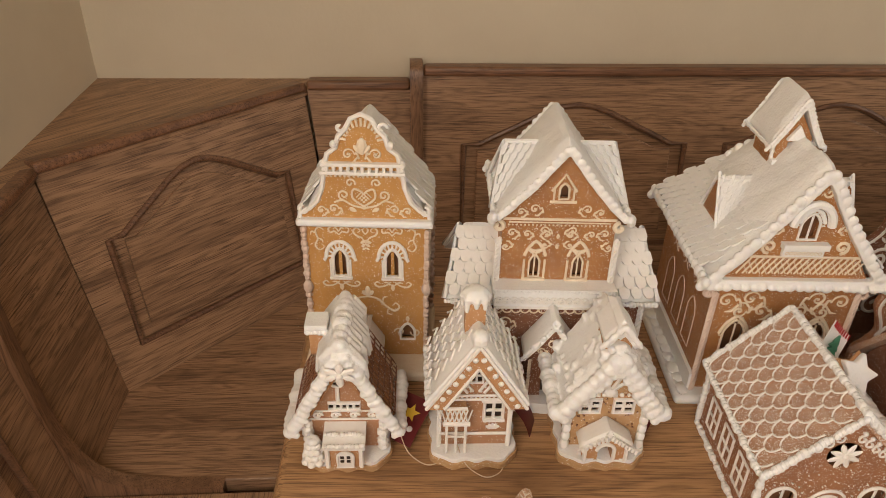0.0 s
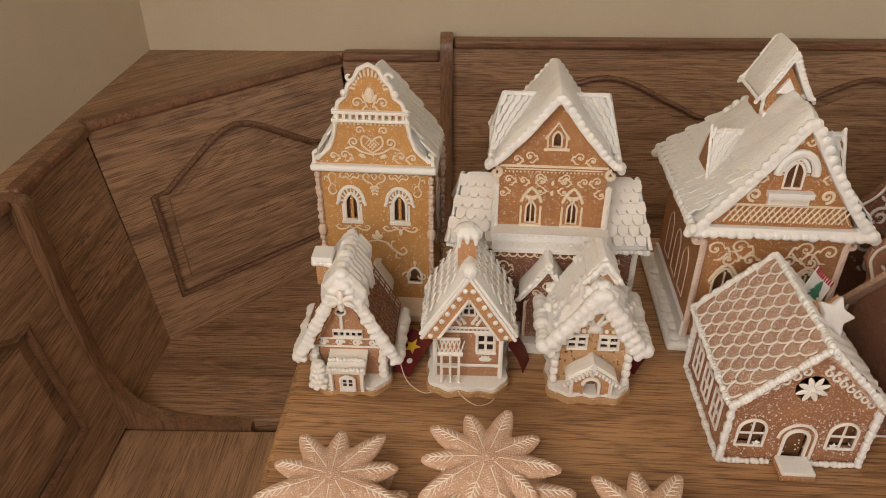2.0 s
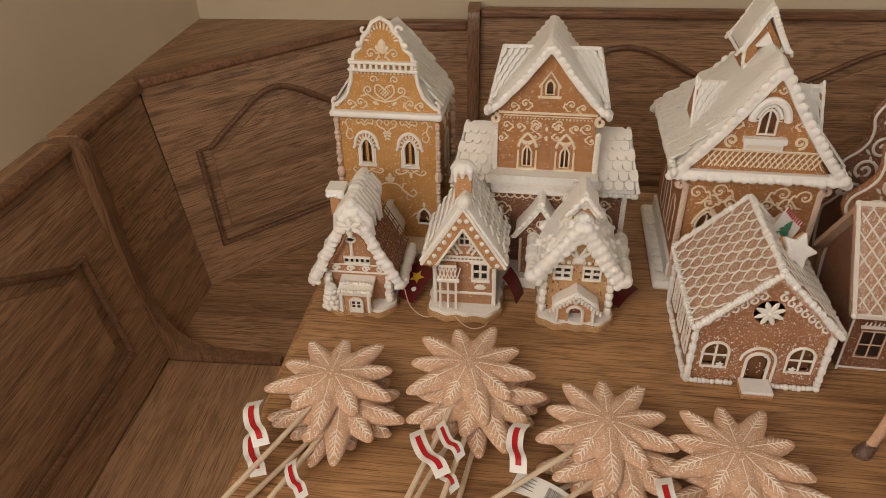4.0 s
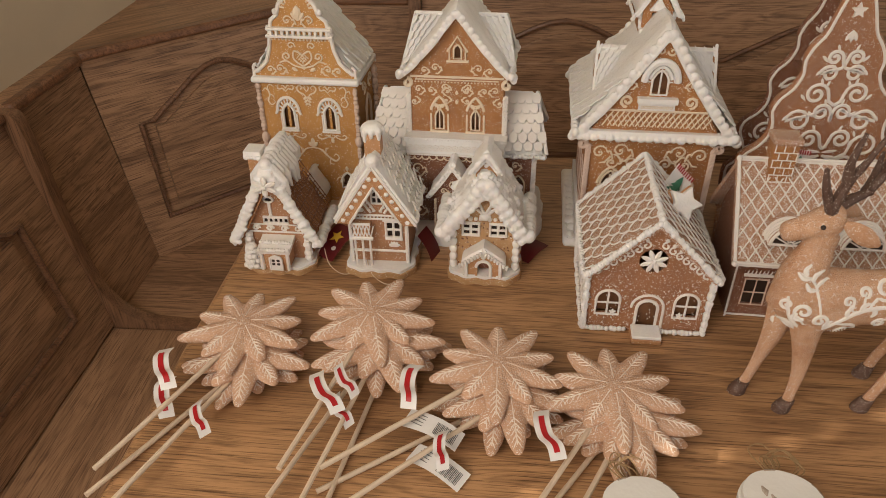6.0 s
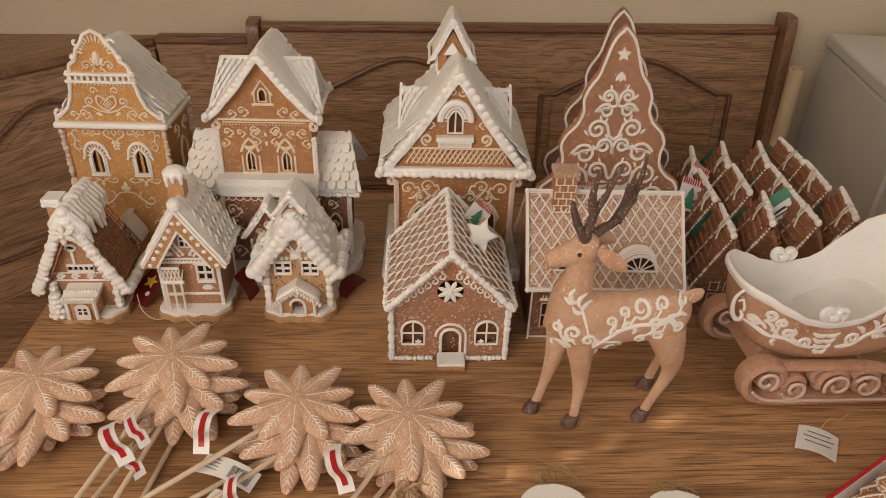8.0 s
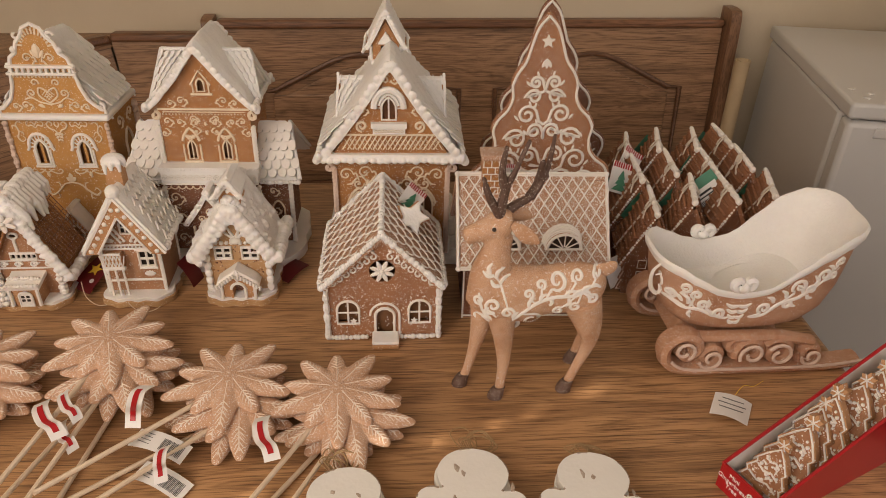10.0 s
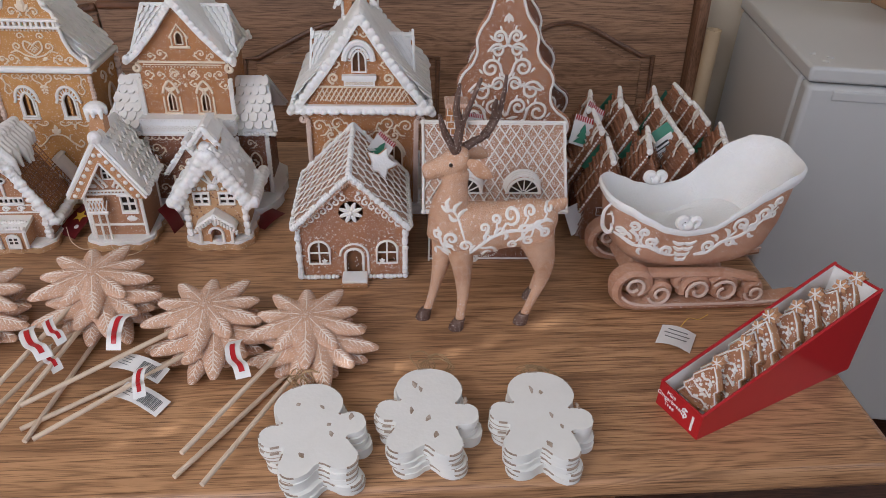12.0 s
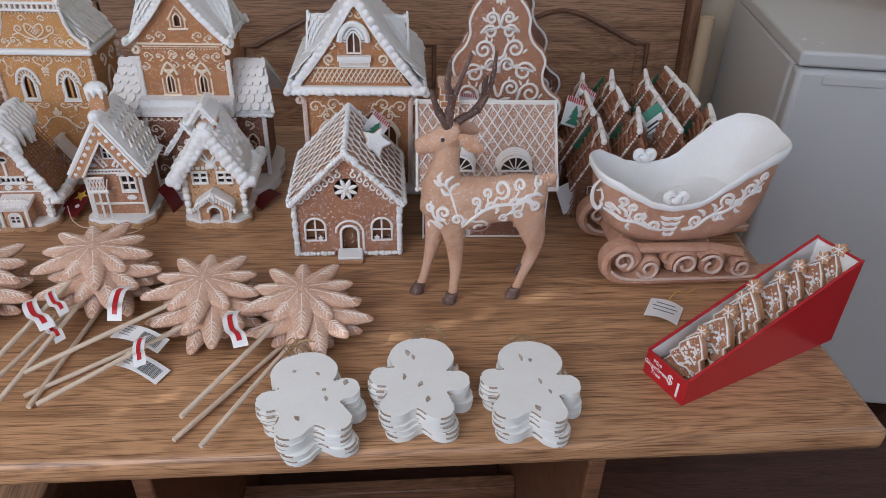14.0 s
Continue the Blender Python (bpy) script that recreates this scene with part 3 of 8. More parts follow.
def saddle(sh, w, y0, y1, ze, zr, th, concave=0.0, rough=0.0016, nu=16, nv=28, back_rise=0.0, fringe=0.0, hip=0.0):
    """One thick snow sheet over both slopes with a rounded ridge; fringe pipes small scallops along its rakes and eaves."""

    def f(u, v):
        s = 2 * v - 1
        a = math.sqrt(s * s + 0.006) - 0.077 * (1 - abs(s))
        k = (1 - concave) * a + concave * (1 - (1 - min(a, 1)) ** 2)
        x, y = w * s, y0 + (y1 - y0) * u * (1 - hip * (1 - k))
        z = zr + back_rise * u - (zr + back_rise * u - ze) * k
        p = Vector((x, y, z))
        return p + Vector((0, 0, noise.noise(p * 80) * rough + noise.noise(p * 240) * rough * 0.5))

    sh.sheet(lambda u, v: f(1 - u, v), nu, nv, th, 0.75)
    if fringe:
        for yy in (0.0, 1.0):
            n = max(8, int(2 * math.hypot(w, zr - ze) / fringe / 1.75))
            for i in range(n + 1):
                p = f(yy, i / n)
                sh.ball(p + Vector((0, (1 if yy == 0 else -1) * fringe * 0.45, -0.72 * th - 0.12 * fringe)), fringe * random.uniform(0.92, 1.08), (1, 0.7, 1.0), 10, 7)
        for v in (0.0, 1.0):
            n = max(6, int((y1 - y0) / fringe / 1.9))
            for i in range(n + 1):
                p = f(i / n, v)
                sh.ball(p + Vector(((0.5 - v) * fringe, 0, -th * 0.28)), fringe * random.uniform(0.9, 1.15), (0.8, 1, 1.1), 8, 6)
    return f


def beads(sh, p, q, n, r, wob=0.25, s=(1, 1, 1)):
    """A row of piped dots of icing from p to q."""
    p, q = Vector(p), Vector(q)
    for i in range(n):
        k = 1 + random.uniform(-wob, wob)
        c = p.lerp(q, (i + 0.5 + random.uniform(-0.15, 0.15)) / n) + Vector((random.uniform(-1, 1), random.uniform(-1, 1), random.uniform(-1, 1))) * r * 0.12
        sh.ball(c, r * k, s, 7, 5)


def rope(sh, p, q, r, n):
    """A twisted cord of slanting beads."""
    p, q = Vector(p), Vector(q)
    for i in range(n):
        c = p.lerp(q, (i + 0.5) / n)
        d = (q - p).normalized()
        side = Vector((1, 0, 0)) if abs(d.x) < 0.7 else Vector((0, 0, 1))
        a = c - d * r * 0.9 - side * r * 0.55
        b = c + d * r * 0.9 + side * r * 0.55
        sh.tube([a, c, b], [r * 0.6, r, r * 0.6], 5)


def shingles(sh, ef, rf, rb, eb, nu, nv, th):
    """Rows of tongue-shaped shingles on a slope, each row overlapping the next lower one."""
    ef, rf, rb, eb = (Vector(p) for p in (ef, rf, rb, eb))
    if (eb - ef).cross(rf - ef).z < 0:
        ef, rf, rb, eb = eb, rb, rf, ef
    nn = (eb - ef).cross(rf - ef).normalized()
    for j in range(nv):
        for i in range(nu + j % 2):
            u = (i + 0.5 - 0.5 * (j % 2)) / nu
            v1, v0 = (j + 1.0) / nv, (j - 0.15) / nv
            if not 0 <= u <= 1:
                continue
            top = ef.lerp(eb, u).lerp(rf.lerp(rb, u), v1)
            low = ef.lerp(eb, u).lerp(rf.lerp(rb, u), max(v0, 0))
            a = (eb - ef) / nu * 0.43
            k = random.uniform(0.8, 1.2)
            ring = [top - a, top + a, low.lerp(top, 0.35) + a, low + a * 0.55, low - a * 0.55, low.lerp(top, 0.35) - a]
            up = [p + nn * th * k * (0.25 if i < 2 else 1.0) for i, p in enumerate(ring)]
            sh.put(ring + up, [(5, 4, 3, 2, 1, 0), (6, 7, 8, 9, 10, 11)] + [(q, (q + 1) % 6, 6 + (q + 1) % 6, 6 + q) for q in range(6)])


def framed(o, loop, y, r, bars=(), mats=None, name="window", near_black=True):
    """A window or door: an icing frame round the opening, its bars, and a dark sheet set back for the shaded inside."""
    sh = Shape()
    sh.tube(ring3(loop, y), r, 6, closed=True, flat=1.1)
    w = part(name, sh, mats or ICING, o)
    if bars:
        b = Shape()
        for p, q in bars:
            b.tube([(p[0], y + 0.0005, p[1]), (q[0], y + 0.0005, q[1])], r * 0.75, 5)
        part("glazing_bar", b, mats or ICING, w)
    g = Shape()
    g.plate(loop, [], y + 0.0035 + (0.004 if not near_black else 0), y + 0.0042 + (0.004 if not near_black else 0))
    part("pane", g, SHADE_BLACK if near_black else AMBER_SHADE, w)
    return w


def cross_bars(cx, z0, w, h):
    return [((cx, z0), (cx, z0 + h)), ((cx - w / 2, z0 + h * 0.48), (cx + w / 2, z0 + h * 0.48))]


def body(o, w, d, h, apex, material, holes=(), wall=0.004, gable=None, back_gable=True):
    """Four gingerbread walls; the front has openings and a gable."""
    front = gable or ([(-w / 2, 0), (w / 2, 0), (w / 2, h), (0, apex), (-w / 2, h)] if apex > h else rect(-w / 2, w / 2, 0, h))
    sh = Shape()
    sh.plate(front, holes, 0, wall)
    part("front_wall", sh, material, o)
    sh = Shape()
    sh.plate([(-w / 2, 0), (w / 2, 0), (w / 2, h), (0, apex), (-w / 2, h)] if apex > h and back_gable else rect(-w / 2, w / 2, 0, h), [], d - wall, d)
    part("back_wall", sh, material, o)
    for k in (-1, 1):
        sh = Shape()
        sh.box((k * (w / 2 - wall / 2), d / 2, h / 2), (wall, d - 2 * wall, h))
        part("side_wall", sh, material, o)


def house(name, x, y, turn, label):
    return thing(name, pose(x, y, TOP, 0, 0, turn), label, "gingerbread house", "gingerbread houses on the table")


# near-black: paints the shade inside openings; also colours eyes and fridge feet
SHADE_BLACK = mat("inside_shade_black", (0.03, 0.018, 0.012), 0.4)
# amber darkened to paint the shaded back wall seen through the openings
AMBER_SHADE = mat("amber_inside_shade", (0.20, 0.09, 0.035), 0.5, var=(0.08, 0.035, 0.015), scale=60, amount=0.8)
CARD_RED = mat("red_card", (0.42, 0.012, 0.016), 0.32, var=(0.36, 0.01, 0.014), scale=10, amount=0.5)
CARD_GREEN = mat("green_card", (0.05, 0.20, 0.12), 0.5, var=(0.09, 0.26, 0.17), scale=40, amount=0.6)
PAPER = mat("white_paper", (0.78, 0.77, 0.74), 0.6, var=(0.72, 0.71, 0.68), scale=40, amount=0.5)
PRINT = mat("grey_print", (0.18, 0.18, 0.18), 0.6)
BLACK = mat("black_print", (0.02, 0.02, 0.02), 0.6)
GOLD = mat("gold_print", (0.75, 0.50, 0.05), 0.45)
TWINE = mat("jute_twine", (0.36, 0.24, 0.12), 0.9, var=(0.24, 0.15, 0.07), scale=200, amount=0.8)
STICK = mat("pale_stick", (0.68, 0.56, 0.42), 0.6, var=(0.58, 0.45, 0.32), scale=60, amount=0.6)

# ---- tall amber house with a curved gable ----
h1 = house("tall_house", -0.0475, 0.664, 1.5, "tall amber gingerbread house with curved gable and snowy roof")
half = [(0.066, 0.187), (0.0655, 0.196), (0.056, 0.201), (0.047, 0.210), (0.041, 0.226), (0.0385, 0.243), (0.0365, 0.252), (0.034, 0.262), (0.026, 0.268), (0.022, 0.281), (0.015, 0.288), (0.010, 0.298), (0.0, 0.303)]
GAB = [(-0.064, 0.0), (0.064, 0.0), (0.064, 0.185)] + half + [(-x, z) for x, z in half[-2::-1]] + [(-0.064, 0.185)]
wins = [arch(x, 0.1205, 0.0155, 0.034, 0.6) for x in (-0.0275, 0.0275)]
door = arch(0.043, 0.036, 0.016, 0.022, 0.5)
body(h1, 0.128, 0.092, 0.185, 0.185, GINGER_AMBER, wins + [door], gable=GAB)
sh = Shape()
saddle(sh, 0.069, 0.006, 0.094, 0.190, 0.290, 0.010, 0.12, 0.0012, fringe=0.0022, back_rise=-0.008)
fuse(part("roof", sh, SNOW, h1, "snow-white shingled roof"), 0.0011, 1)
sh = Shape()
for k in (-1, 1):
    shingles(sh, (k * 0.067, 0.012, 0.195), (k * 0.010, 0.012, 0.275), (k * 0.010, 0.090, 0.268), (k * 0.067, 0.090, 0.195), 7, 7, 0.0026)
part("shingle", sh, SNOW, h1)
sh = Shape()
sh.box((0, 0.045, 0.187), (0.140, 0.106, 0.008))
part("eave_band", sh, SNOW, h1, bevel=0.003)
sh = Shape()
sh.tube(ring3([(0.066, 0.192)] + half[1:] + [(-x, z) for x, z in half[-2::-1]], -0.001), 0.0026, 6)
for k in (-1, 1):
    sh.tube(curl(k * 0.061, 0.2, 0.006, 90, 0.9, -k, -0.001), 0.0022, 6)
    sh.ball((k * 0.027, -0.001, 0.272), 0.0042)
    sh.ball((k * 0.0385, -0.001, 0.252), 0.004)
    sh.tube(curl(k * 0.02, 0.29, 0.005, 0, 0.8, k, -0.002), 0.0018, 6)
part("gable_icing", sh, ICING, h1)
sh = Shape()
sh.box((0, -0.002, 0.252), (0.082, 0.008, 0.0035))
sh.box((0, -0.002, 0.243), (0.084, 0.008, 0.0035))
for i in range(11):
    sh.box((-0.035 + i * 0.007, -0.003, 0.2475), (0.0034, 0.005, 0.0065))
part("cornice", sh, ICING, h1, bevel=0.0008)
sh = Shape()
for i in range(13):
    a = math.pi * (i + 0.5) / 13
    sh.tube([(0.015 * math.cos(a), -0.001, 0.275 + 0.016 * math.sin(a)), (0.021 * math.cos(a), -0.001, 0.275 + 0.024 * math.sin(a))], 0.0013, 5)
drop(sh, 0, 0.262, 90, 0.017, -0.0015)
for k in (-1, 1):
    drop(sh, 0, 0.262, 90 - k * 40, 0.012, -0.001, 0.25)
    scroll(sh, k * 0.003, 0.2605, 0.017, k, -0.0012, 0.0010)
    # heart scrollwork of the gable
    sh.tube(sampled([(0, -0.001, 0.205), (k * 0.011, -0.001, 0.214), (k * 0.010, -0.001, 0.224), (k * 0.003, -0.001, 0.222), (0, -0.001, 0.218)], 5), 0.0012, 5)
    sh.tube(curl(k * 0.02, 0.2175, 0.006, 270, 1.3, k, -0.001), 0.0011, 5)
    sh.tube(curl(k * 0.013, 0.231, 0.005, 200 if k > 0 else -20, 1.1, -k, -0.001), 0.0010, 5)
    sh.tube(sampled([(0, -0.001, 0.203), (k * 0.012, -0.001, 0.206), (k * 0.021, -0.001, 0.2115), (k * 0.03, -0.001, 0.209)], 5), 0.0011, 5)
    scroll(sh, k * 0.022, 0.2005, 0.014, k, -0.001, 0.0010)
    scroll(sh, k * 0.036, 0.199, 0.012, k, -0.001, 0.0010)
    drop(sh, k * 0.008, 0.199, 90 - k * 60, 0.008, -0.001)
    for i in range(4):
        sh.tube([(k * (0.001 + i * 0.0022), -0.001, 0.209 + i * 0.002), (k * (0.001 + i * 0.0022) - 0.005 * k, -0.001, 0.2145 + i * 0.002)], 0.0006, 4)
for i in range(17):
    sh.ball((-0.036 + i * 0.0045, -0.001, 0.2385), 0.0016, n=6, m=4)
part("gable_scrollwork", sh, CREAM_ICING, h1)
sh = Shape()
for wx in (-0.0275, 0.0275):
    for i in range(9):
        a = math.pi * i / 8
        sh.tube([(wx + 0.0085 * math.cos(a), -0.001, 0.145 + 0.010 * math.sin(a)), (wx + 0.0125 * math.cos(a), -0.001, 0.145 + 0.0165 * math.sin(a))], 0.0010, 5)
    sh.tube([(wx + 0.0145 * math.cos(math.pi * i / 12), -0.002, 0.144 + 0.0195 * math.sin(math.pi * i / 12)) for i in range(13)], 0.0022, 6)
    for k in (-1, 1):
        sh.tube([(wx + k * 0.0145, -0.002, 0.145), (wx + k * 0.0165, -0.002, 0.1405)], 0.0019, 6)
        sh.tube([(wx + k * 0.0105, -0.001, 0.119), (wx + k * 0.0105, -0.001, 0.141)], 0.0012, 5)
    sh.box((wx, -0.001, 0.118), (0.024, 0.005, 0.0028))
part("window_surround", sh, ICING, h1)
for lp, wx in zip(wins, (-0.0275, 0.0275)):
    w = framed(h1, lp, -0.001, 0.0021, near_black=False)
    sh = Shape()
    sh.box((wx, 0.002, 0.135), (0.0034, 0.003, 0.030))
    part("mullion", sh, GINGER_AMBER, w)
framed(h1, door, -0.001, 0.0017, name="little_window", near_black=False)
sh = Shape()


def vine(pts, r=0.0011):
    sh.tube(sampled([(x, -0.001, z) for x, z in pts], 6), r, 5, True)


for k in (-1, 1):
    # heart-shaped pair under the eave, with a pendant of leaves
    vine([(0, 0.161), (k * 0.004, 0.168), (k * 0.010, 0.171), (k * 0.0125, 0.176), (k * 0.009, 0.180), (k * 0.0055, 0.177), (k * 0.008, 0.174)])
    vine([(0, 0.172), (k * 0.003, 0.177), (k * 0.0005, 0.180)], 0.0009)
    for i in range(3):
        drop(sh, 0, 0.165 - i * 0.0045, 90 + k * 125, 0.0065 - i * 0.001, -0.001)
    # crown over each window
    for q in (-1, 1):
        vine([(k * 0.0275, 0.171), (k * 0.0275 + q * 0.004, 0.175), (k * 0.0275 + q * 0.009, 0.174), (k * 0.0275 + q * 0.0105, 0.1785), (k * 0.0275 + q * 0.007, 0.180)], 0.0010)
        vine([(k * 0.0275, 0.175), (k * 0.0275 + q * 0.003, 0.1795), (k * 0.0275 + q * 0.0055, 0.178)], 0.0009)
        # scrolls below each window
        vine([(k * 0.0275 + q * 0.002, 0.1135), (k * 0.0275 + q * 0.008, 0.1085), (k * 0.0275 + q * 0.0155, 0.107), (k * 0.0275 + q * 0.0195, 0.1105), (k * 0.0275 + q * 0.0165, 0.1135), (k * 0.0275 + q * 0.0135, 0.111)])
        vine([(k * 0.0275 + q * 0.001, 0.1085), (k * 0.0275 + q * 0.006, 0.1125), (k * 0.0275 + q * 0.010, 0.112)], 0.0010)
    drop(sh, k * 0.0275, 0.110, 270, 0.008, -0.001)
    # long S down the outer edge
    vine([(k * 0.043, 0.177), (k * 0.048, 0.1795), (k * 0.0515, 0.175), (k * 0.0495, 0.166), (k * 0.0525, 0.158), (k * 0.0485, 0.1525), (k * 0.0435, 0.156), (k * 0.0465, 0.160)])
    vine([(k * 0.0495, 0.167), (k * 0.045, 0.1645), (k * 0.0445, 0.161)], 0.0009)
    vine([(k * 0.0505, 0.172), (k * 0.0555, 0.1745), (k * 0.0565, 0.170)], 0.0009)
    # garland over the porch
    vine([(0, 0.0935), (k * 0.010, 0.0915), (k * 0.018, 0.083), (k * 0.028, 0.0755), (k * 0.034, 0.080), (k * 0.0305, 0.0855), (k * 0.0265, 0.082)], 0.0014)
    vine([(k * 0.016, 0.085), (k * 0.017, 0.0925), (k * 0.0215, 0.094)], 0.0010)
    vine([(k * 0.022, 0.079), (k * 0.021, 0.072), (k * 0.026, 0.070)], 0.0010)
    drop(sh, 0, 0.0945, 90 - k * 40, 0.009, -0.001)
    sh.tube(curl(0.043 + k * 0.009, 0.046, 0.006, 180, 1, k, -0.001), 0.001, 5)
drop(sh, 0, 0.0945, 90, 0.013, -0.001, 0.25)
drop(sh, 0.043, 0.060, 90, 0.008, -0.001, 0.3)
for i in range(60):
    sh.ball((random.uniform(-0.058, 0.058), -0.0003, random.uniform(0.03, 0.18)), random.uniform(0.0004, 0.0007), n=5, m=4)
part("facade_scrollwork", sh, CREAM_ICING, h1)
sh = Shape()
for k in (-1, 1):
    beads(sh, (k * 0.0635, -0.002, 0.180), (k * 0.0635, -0.002, 0.114), 12, 0.0036, 0.2, (1, 1, 1.1))
    sh.ball((k * 0.0635, -0.002, 0.106), 0.0056, (1, 1, 1.5))
    beads(sh, (k * 0.0635, -0.002, 0.098), (k * 0.0635, -0.002, 0.012), 15, 0.0035, 0.2, (1, 1, 1.1))
    beads(sh, (k * 0.067, 0.090, 0.175), (k * 0.067, 0.090, 0.012), 20, 0.0044, 0.2, (1, 1, 1.1))
part("corner_bead", sh, PINK_ICING, h1)
sh = Shape()
for k in (-1, 1):
    sh.m = pose(k * 0.065, 0.054, 0, 0, 0, k * 90)
    sh.tube(ring3(arch(0, 0.10, 0.024, 0.05, 0.6), 0), 0.002, 6, closed=True)
    for q in (-1, 1):
        scroll(sh, q * 0.006, 0.165, 0.02, q, 0, 0.0012)
        scroll(sh, q * 0.006, 0.08, 0.02, q, 0, 0.0012, -1)
part("side_icing", sh, CREAM_ICING, h1)
# gabled porch
sh = Shape()
sh.plate([(-0.016, 0), (0.016, 0), (0.016, 0.042), (0, 0.066), (-0.016, 0.042)], [arch(0, 0.0, 0.018, 0.04, 0.3)], -0.024, 0.0)
porch = part("porch", sh, GINGER_AMBER, h1)
sh = Shape()
for k in (-1, 1):
    roof(sh, (k * 0.021, -0.028, 0.036), (0, -0.028, 0.071), (0, 0, 0.071), (k * 0.021, 0, 0.036), 0.005, 0.0, 0.0008, 8, 6)
for i in range(9):
    a = math.pi * i / 8
    sh.tube([(0.010 * math.cos(a), -0.0255, 0.030 + 0.011 * math.sin(a)), (0.0145 * math.cos(a), -0.0255, 0.031 + 0.019 * math.sin(a))], 0.0011, 5)
sh.tube(ring3(arch(0, 0.0, 0.019, 0.041, 0.3), -0.025), 0.0017, 6, closed=True)
part("porch_icing", sh, ICING, porch)
sh = Shape()
sh.plate(rect(-0.072, 0.072, -0.034, 0.098), [], 0, 0.013)
sh.v = [Vector((p.x, p.z, 0.013 - p.y)) for p in sh.v]
part("base", sh, CREAM_ICING, h1, bevel=0.004)

# ---- chapel-like house with shingled wings ----
h2 = house("winged_house", 0.1475, 0.648, 2.0, "brown gingerbread house with shingled white wings and steep snowy roof")
wins = [arch(x, 0.140, 0.0105, 0.026, 0.9) for x in (-0.021, 0.023)]
attic = arch(0.001, 0.230, 0.009, 0.016, 0.3)
body(h2, 0.112, 0.10, 0.208, 0.270, GINGER, wins + [attic], gable=[(-0.056, 0.13), (0.056, 0.13), (0.056, 0.214), (0.0, 0.280), (-0.056, 0.214)])
sh = Shape()
saddle(sh, 0.068, -0.012, 0.110, 0.217, 0.294, 0.0105, 0.28, 0.0016, back_rise=-0.002, fringe=0.0042)
for k in (-1, 1):
    sh.ball((k * 0.067, -0.008, 0.212), 0.006)
    roof(sh, (k * 0.067, 0.014, 0.212), (k * 0.054, 0.05, 0.265), (k * 0.01, 0.05, 0.265), (k * 0.02, 0.020, 0.245), 0.005, 0, 0.0006, 6, 6)
    roof(sh, (k * 0.067, 0.086, 0.212), (k * 0.054, 0.05, 0.265), (k * 0.01, 0.05, 0.265), (k * 0.02, 0.080, 0.245), 0.005, 0, 0.0006, 6, 6)
fuse(part("roof", sh, SNOW, h2, "thick snow-white roof"), 0.0011, 1)
sh = Shape()
for k in (-1, 1):
    shingles(sh, (k * 0.066, 0.013, 0.215), (k * 0.054, 0.048, 0.266), (k * 0.016, 0.048, 0.266), (k * 0.03, 0.018, 0.238), 5, 6, 0.0013)
    sh.tube([(k * 0.068, 0.013, 0.211), (k * 0.055, 0.05, 0.267), (k * 0.068, 0.087, 0.211)], 0.0026, 6)
    sh.tube([(k * 0.055, 0.05, 0.267), (k * 0.012, 0.05, 0.267)], 0.0026, 6)
part("dormer_shingle", sh, SNOW, h2)
for wx, lp in zip((-0.021, 0.023), wins):
    framed(h2, lp, -0.001, 0.0012, [((wx, 0.140), (wx, 0.164))], CREAM_ICING, near_black=False)
framed(h2, attic, -0.001, 0.0013, mats=CREAM_ICING, near_black=False)
sh = Shape()
for wx in (-0.021, 0.023):
    sh.tube(ring3(arch(wx, 0.138, 0.021, 0.044, 0.9), -0.001)[2:], 0.0018, 6)
    sh.tube(curl(wx, 0.168, 0.004, 0, 1.2, 1, -0.001), 0.0011, 5)
    sh.box((wx, -0.001, 0.1365), (0.024, 0.004, 0.003))
    for k in (-1, 1):
        sh.tube([(wx + k * 0.0105, -0.001, 0.138), (wx + k * 0.0105, -0.001, 0.16)], 0.0013, 5)
        drop(sh, wx, 0.168, 90 - k * 55, 0.008, -0.001)
        scroll(sh, wx + k * 0.003, 0.189, 0.011, k, -0.001, 0.0009)
sh.tube([(-0.056, -0.001, 0.207), (0.056, -0.001, 0.207)], 0.0015, 6)
sh.tube([(-0.05, -0.001, 0.2035), (0.05, -0.001, 0.2035)], 0.0008, 5)
sh.tube([(-0.011, -0.001, 0.238), (0.001, -0.001, 0.256), (0.013, -0.001, 0.238)], 0.0015, 6)
sh.tube([(-0.012, -0.001, 0.2265), (0.014, -0.001, 0.2265)], 0.0017, 6)
for k in (-1, 1):
    sh.tube([(0.001 + k * 0.0095, -0.001, 0.227), (0.001 + k * 0.0095, -0.001, 0.24)], 0.0011, 5)
    for x, z, s, up in ((0.017, 0.217, 0.014, 1), (0.032, 0.214, 0.011, 1), (0.038, 0.19, 0.013, 1), (0.006, 0.193, 0.013, 1), (0.006, 0.178, 0.010, -1), (0.044, 0.176, 0.012, -1)):
        scroll(sh, k * x, z, s, k, -0.001, 0.0009, up)
    drop(sh, 0, 0.185 + k * 0.006, 270, 0.006, -0.001)
    sh.tube(curl(k * 0.06, 0.198, 0.006, 90, 1, k, 0.0), 0.0025, 6)
for i in range(26):
    sh.ball((-0.05 + i * 0.004, -0.001, 0.2005), 0.0011, n=6, m=4)
    sh.ball((random.uniform(-0.05, 0.05), -0.0005, random.uniform(0.136, 0.2)), 0.0006, n=5, m=4)
part("facade_scrollwork", sh, CREAM_ICING, h2)
sh = Shape()
for k in (-1, 1):
    rope(sh, (k * 0.059, -0.002, 0.13), (k * 0.059, -0.002, 0.185), 0.0035, 12)
    rope(sh, (k * 0.060, -0.016, 0.01), (k * 0.060, -0.016, 0.108), 0.0038, 17)
    rope(sh, (k * 0.098, 0.002, 0.01), (k * 0.098, 0.002, 0.105), 0.0035, 17)
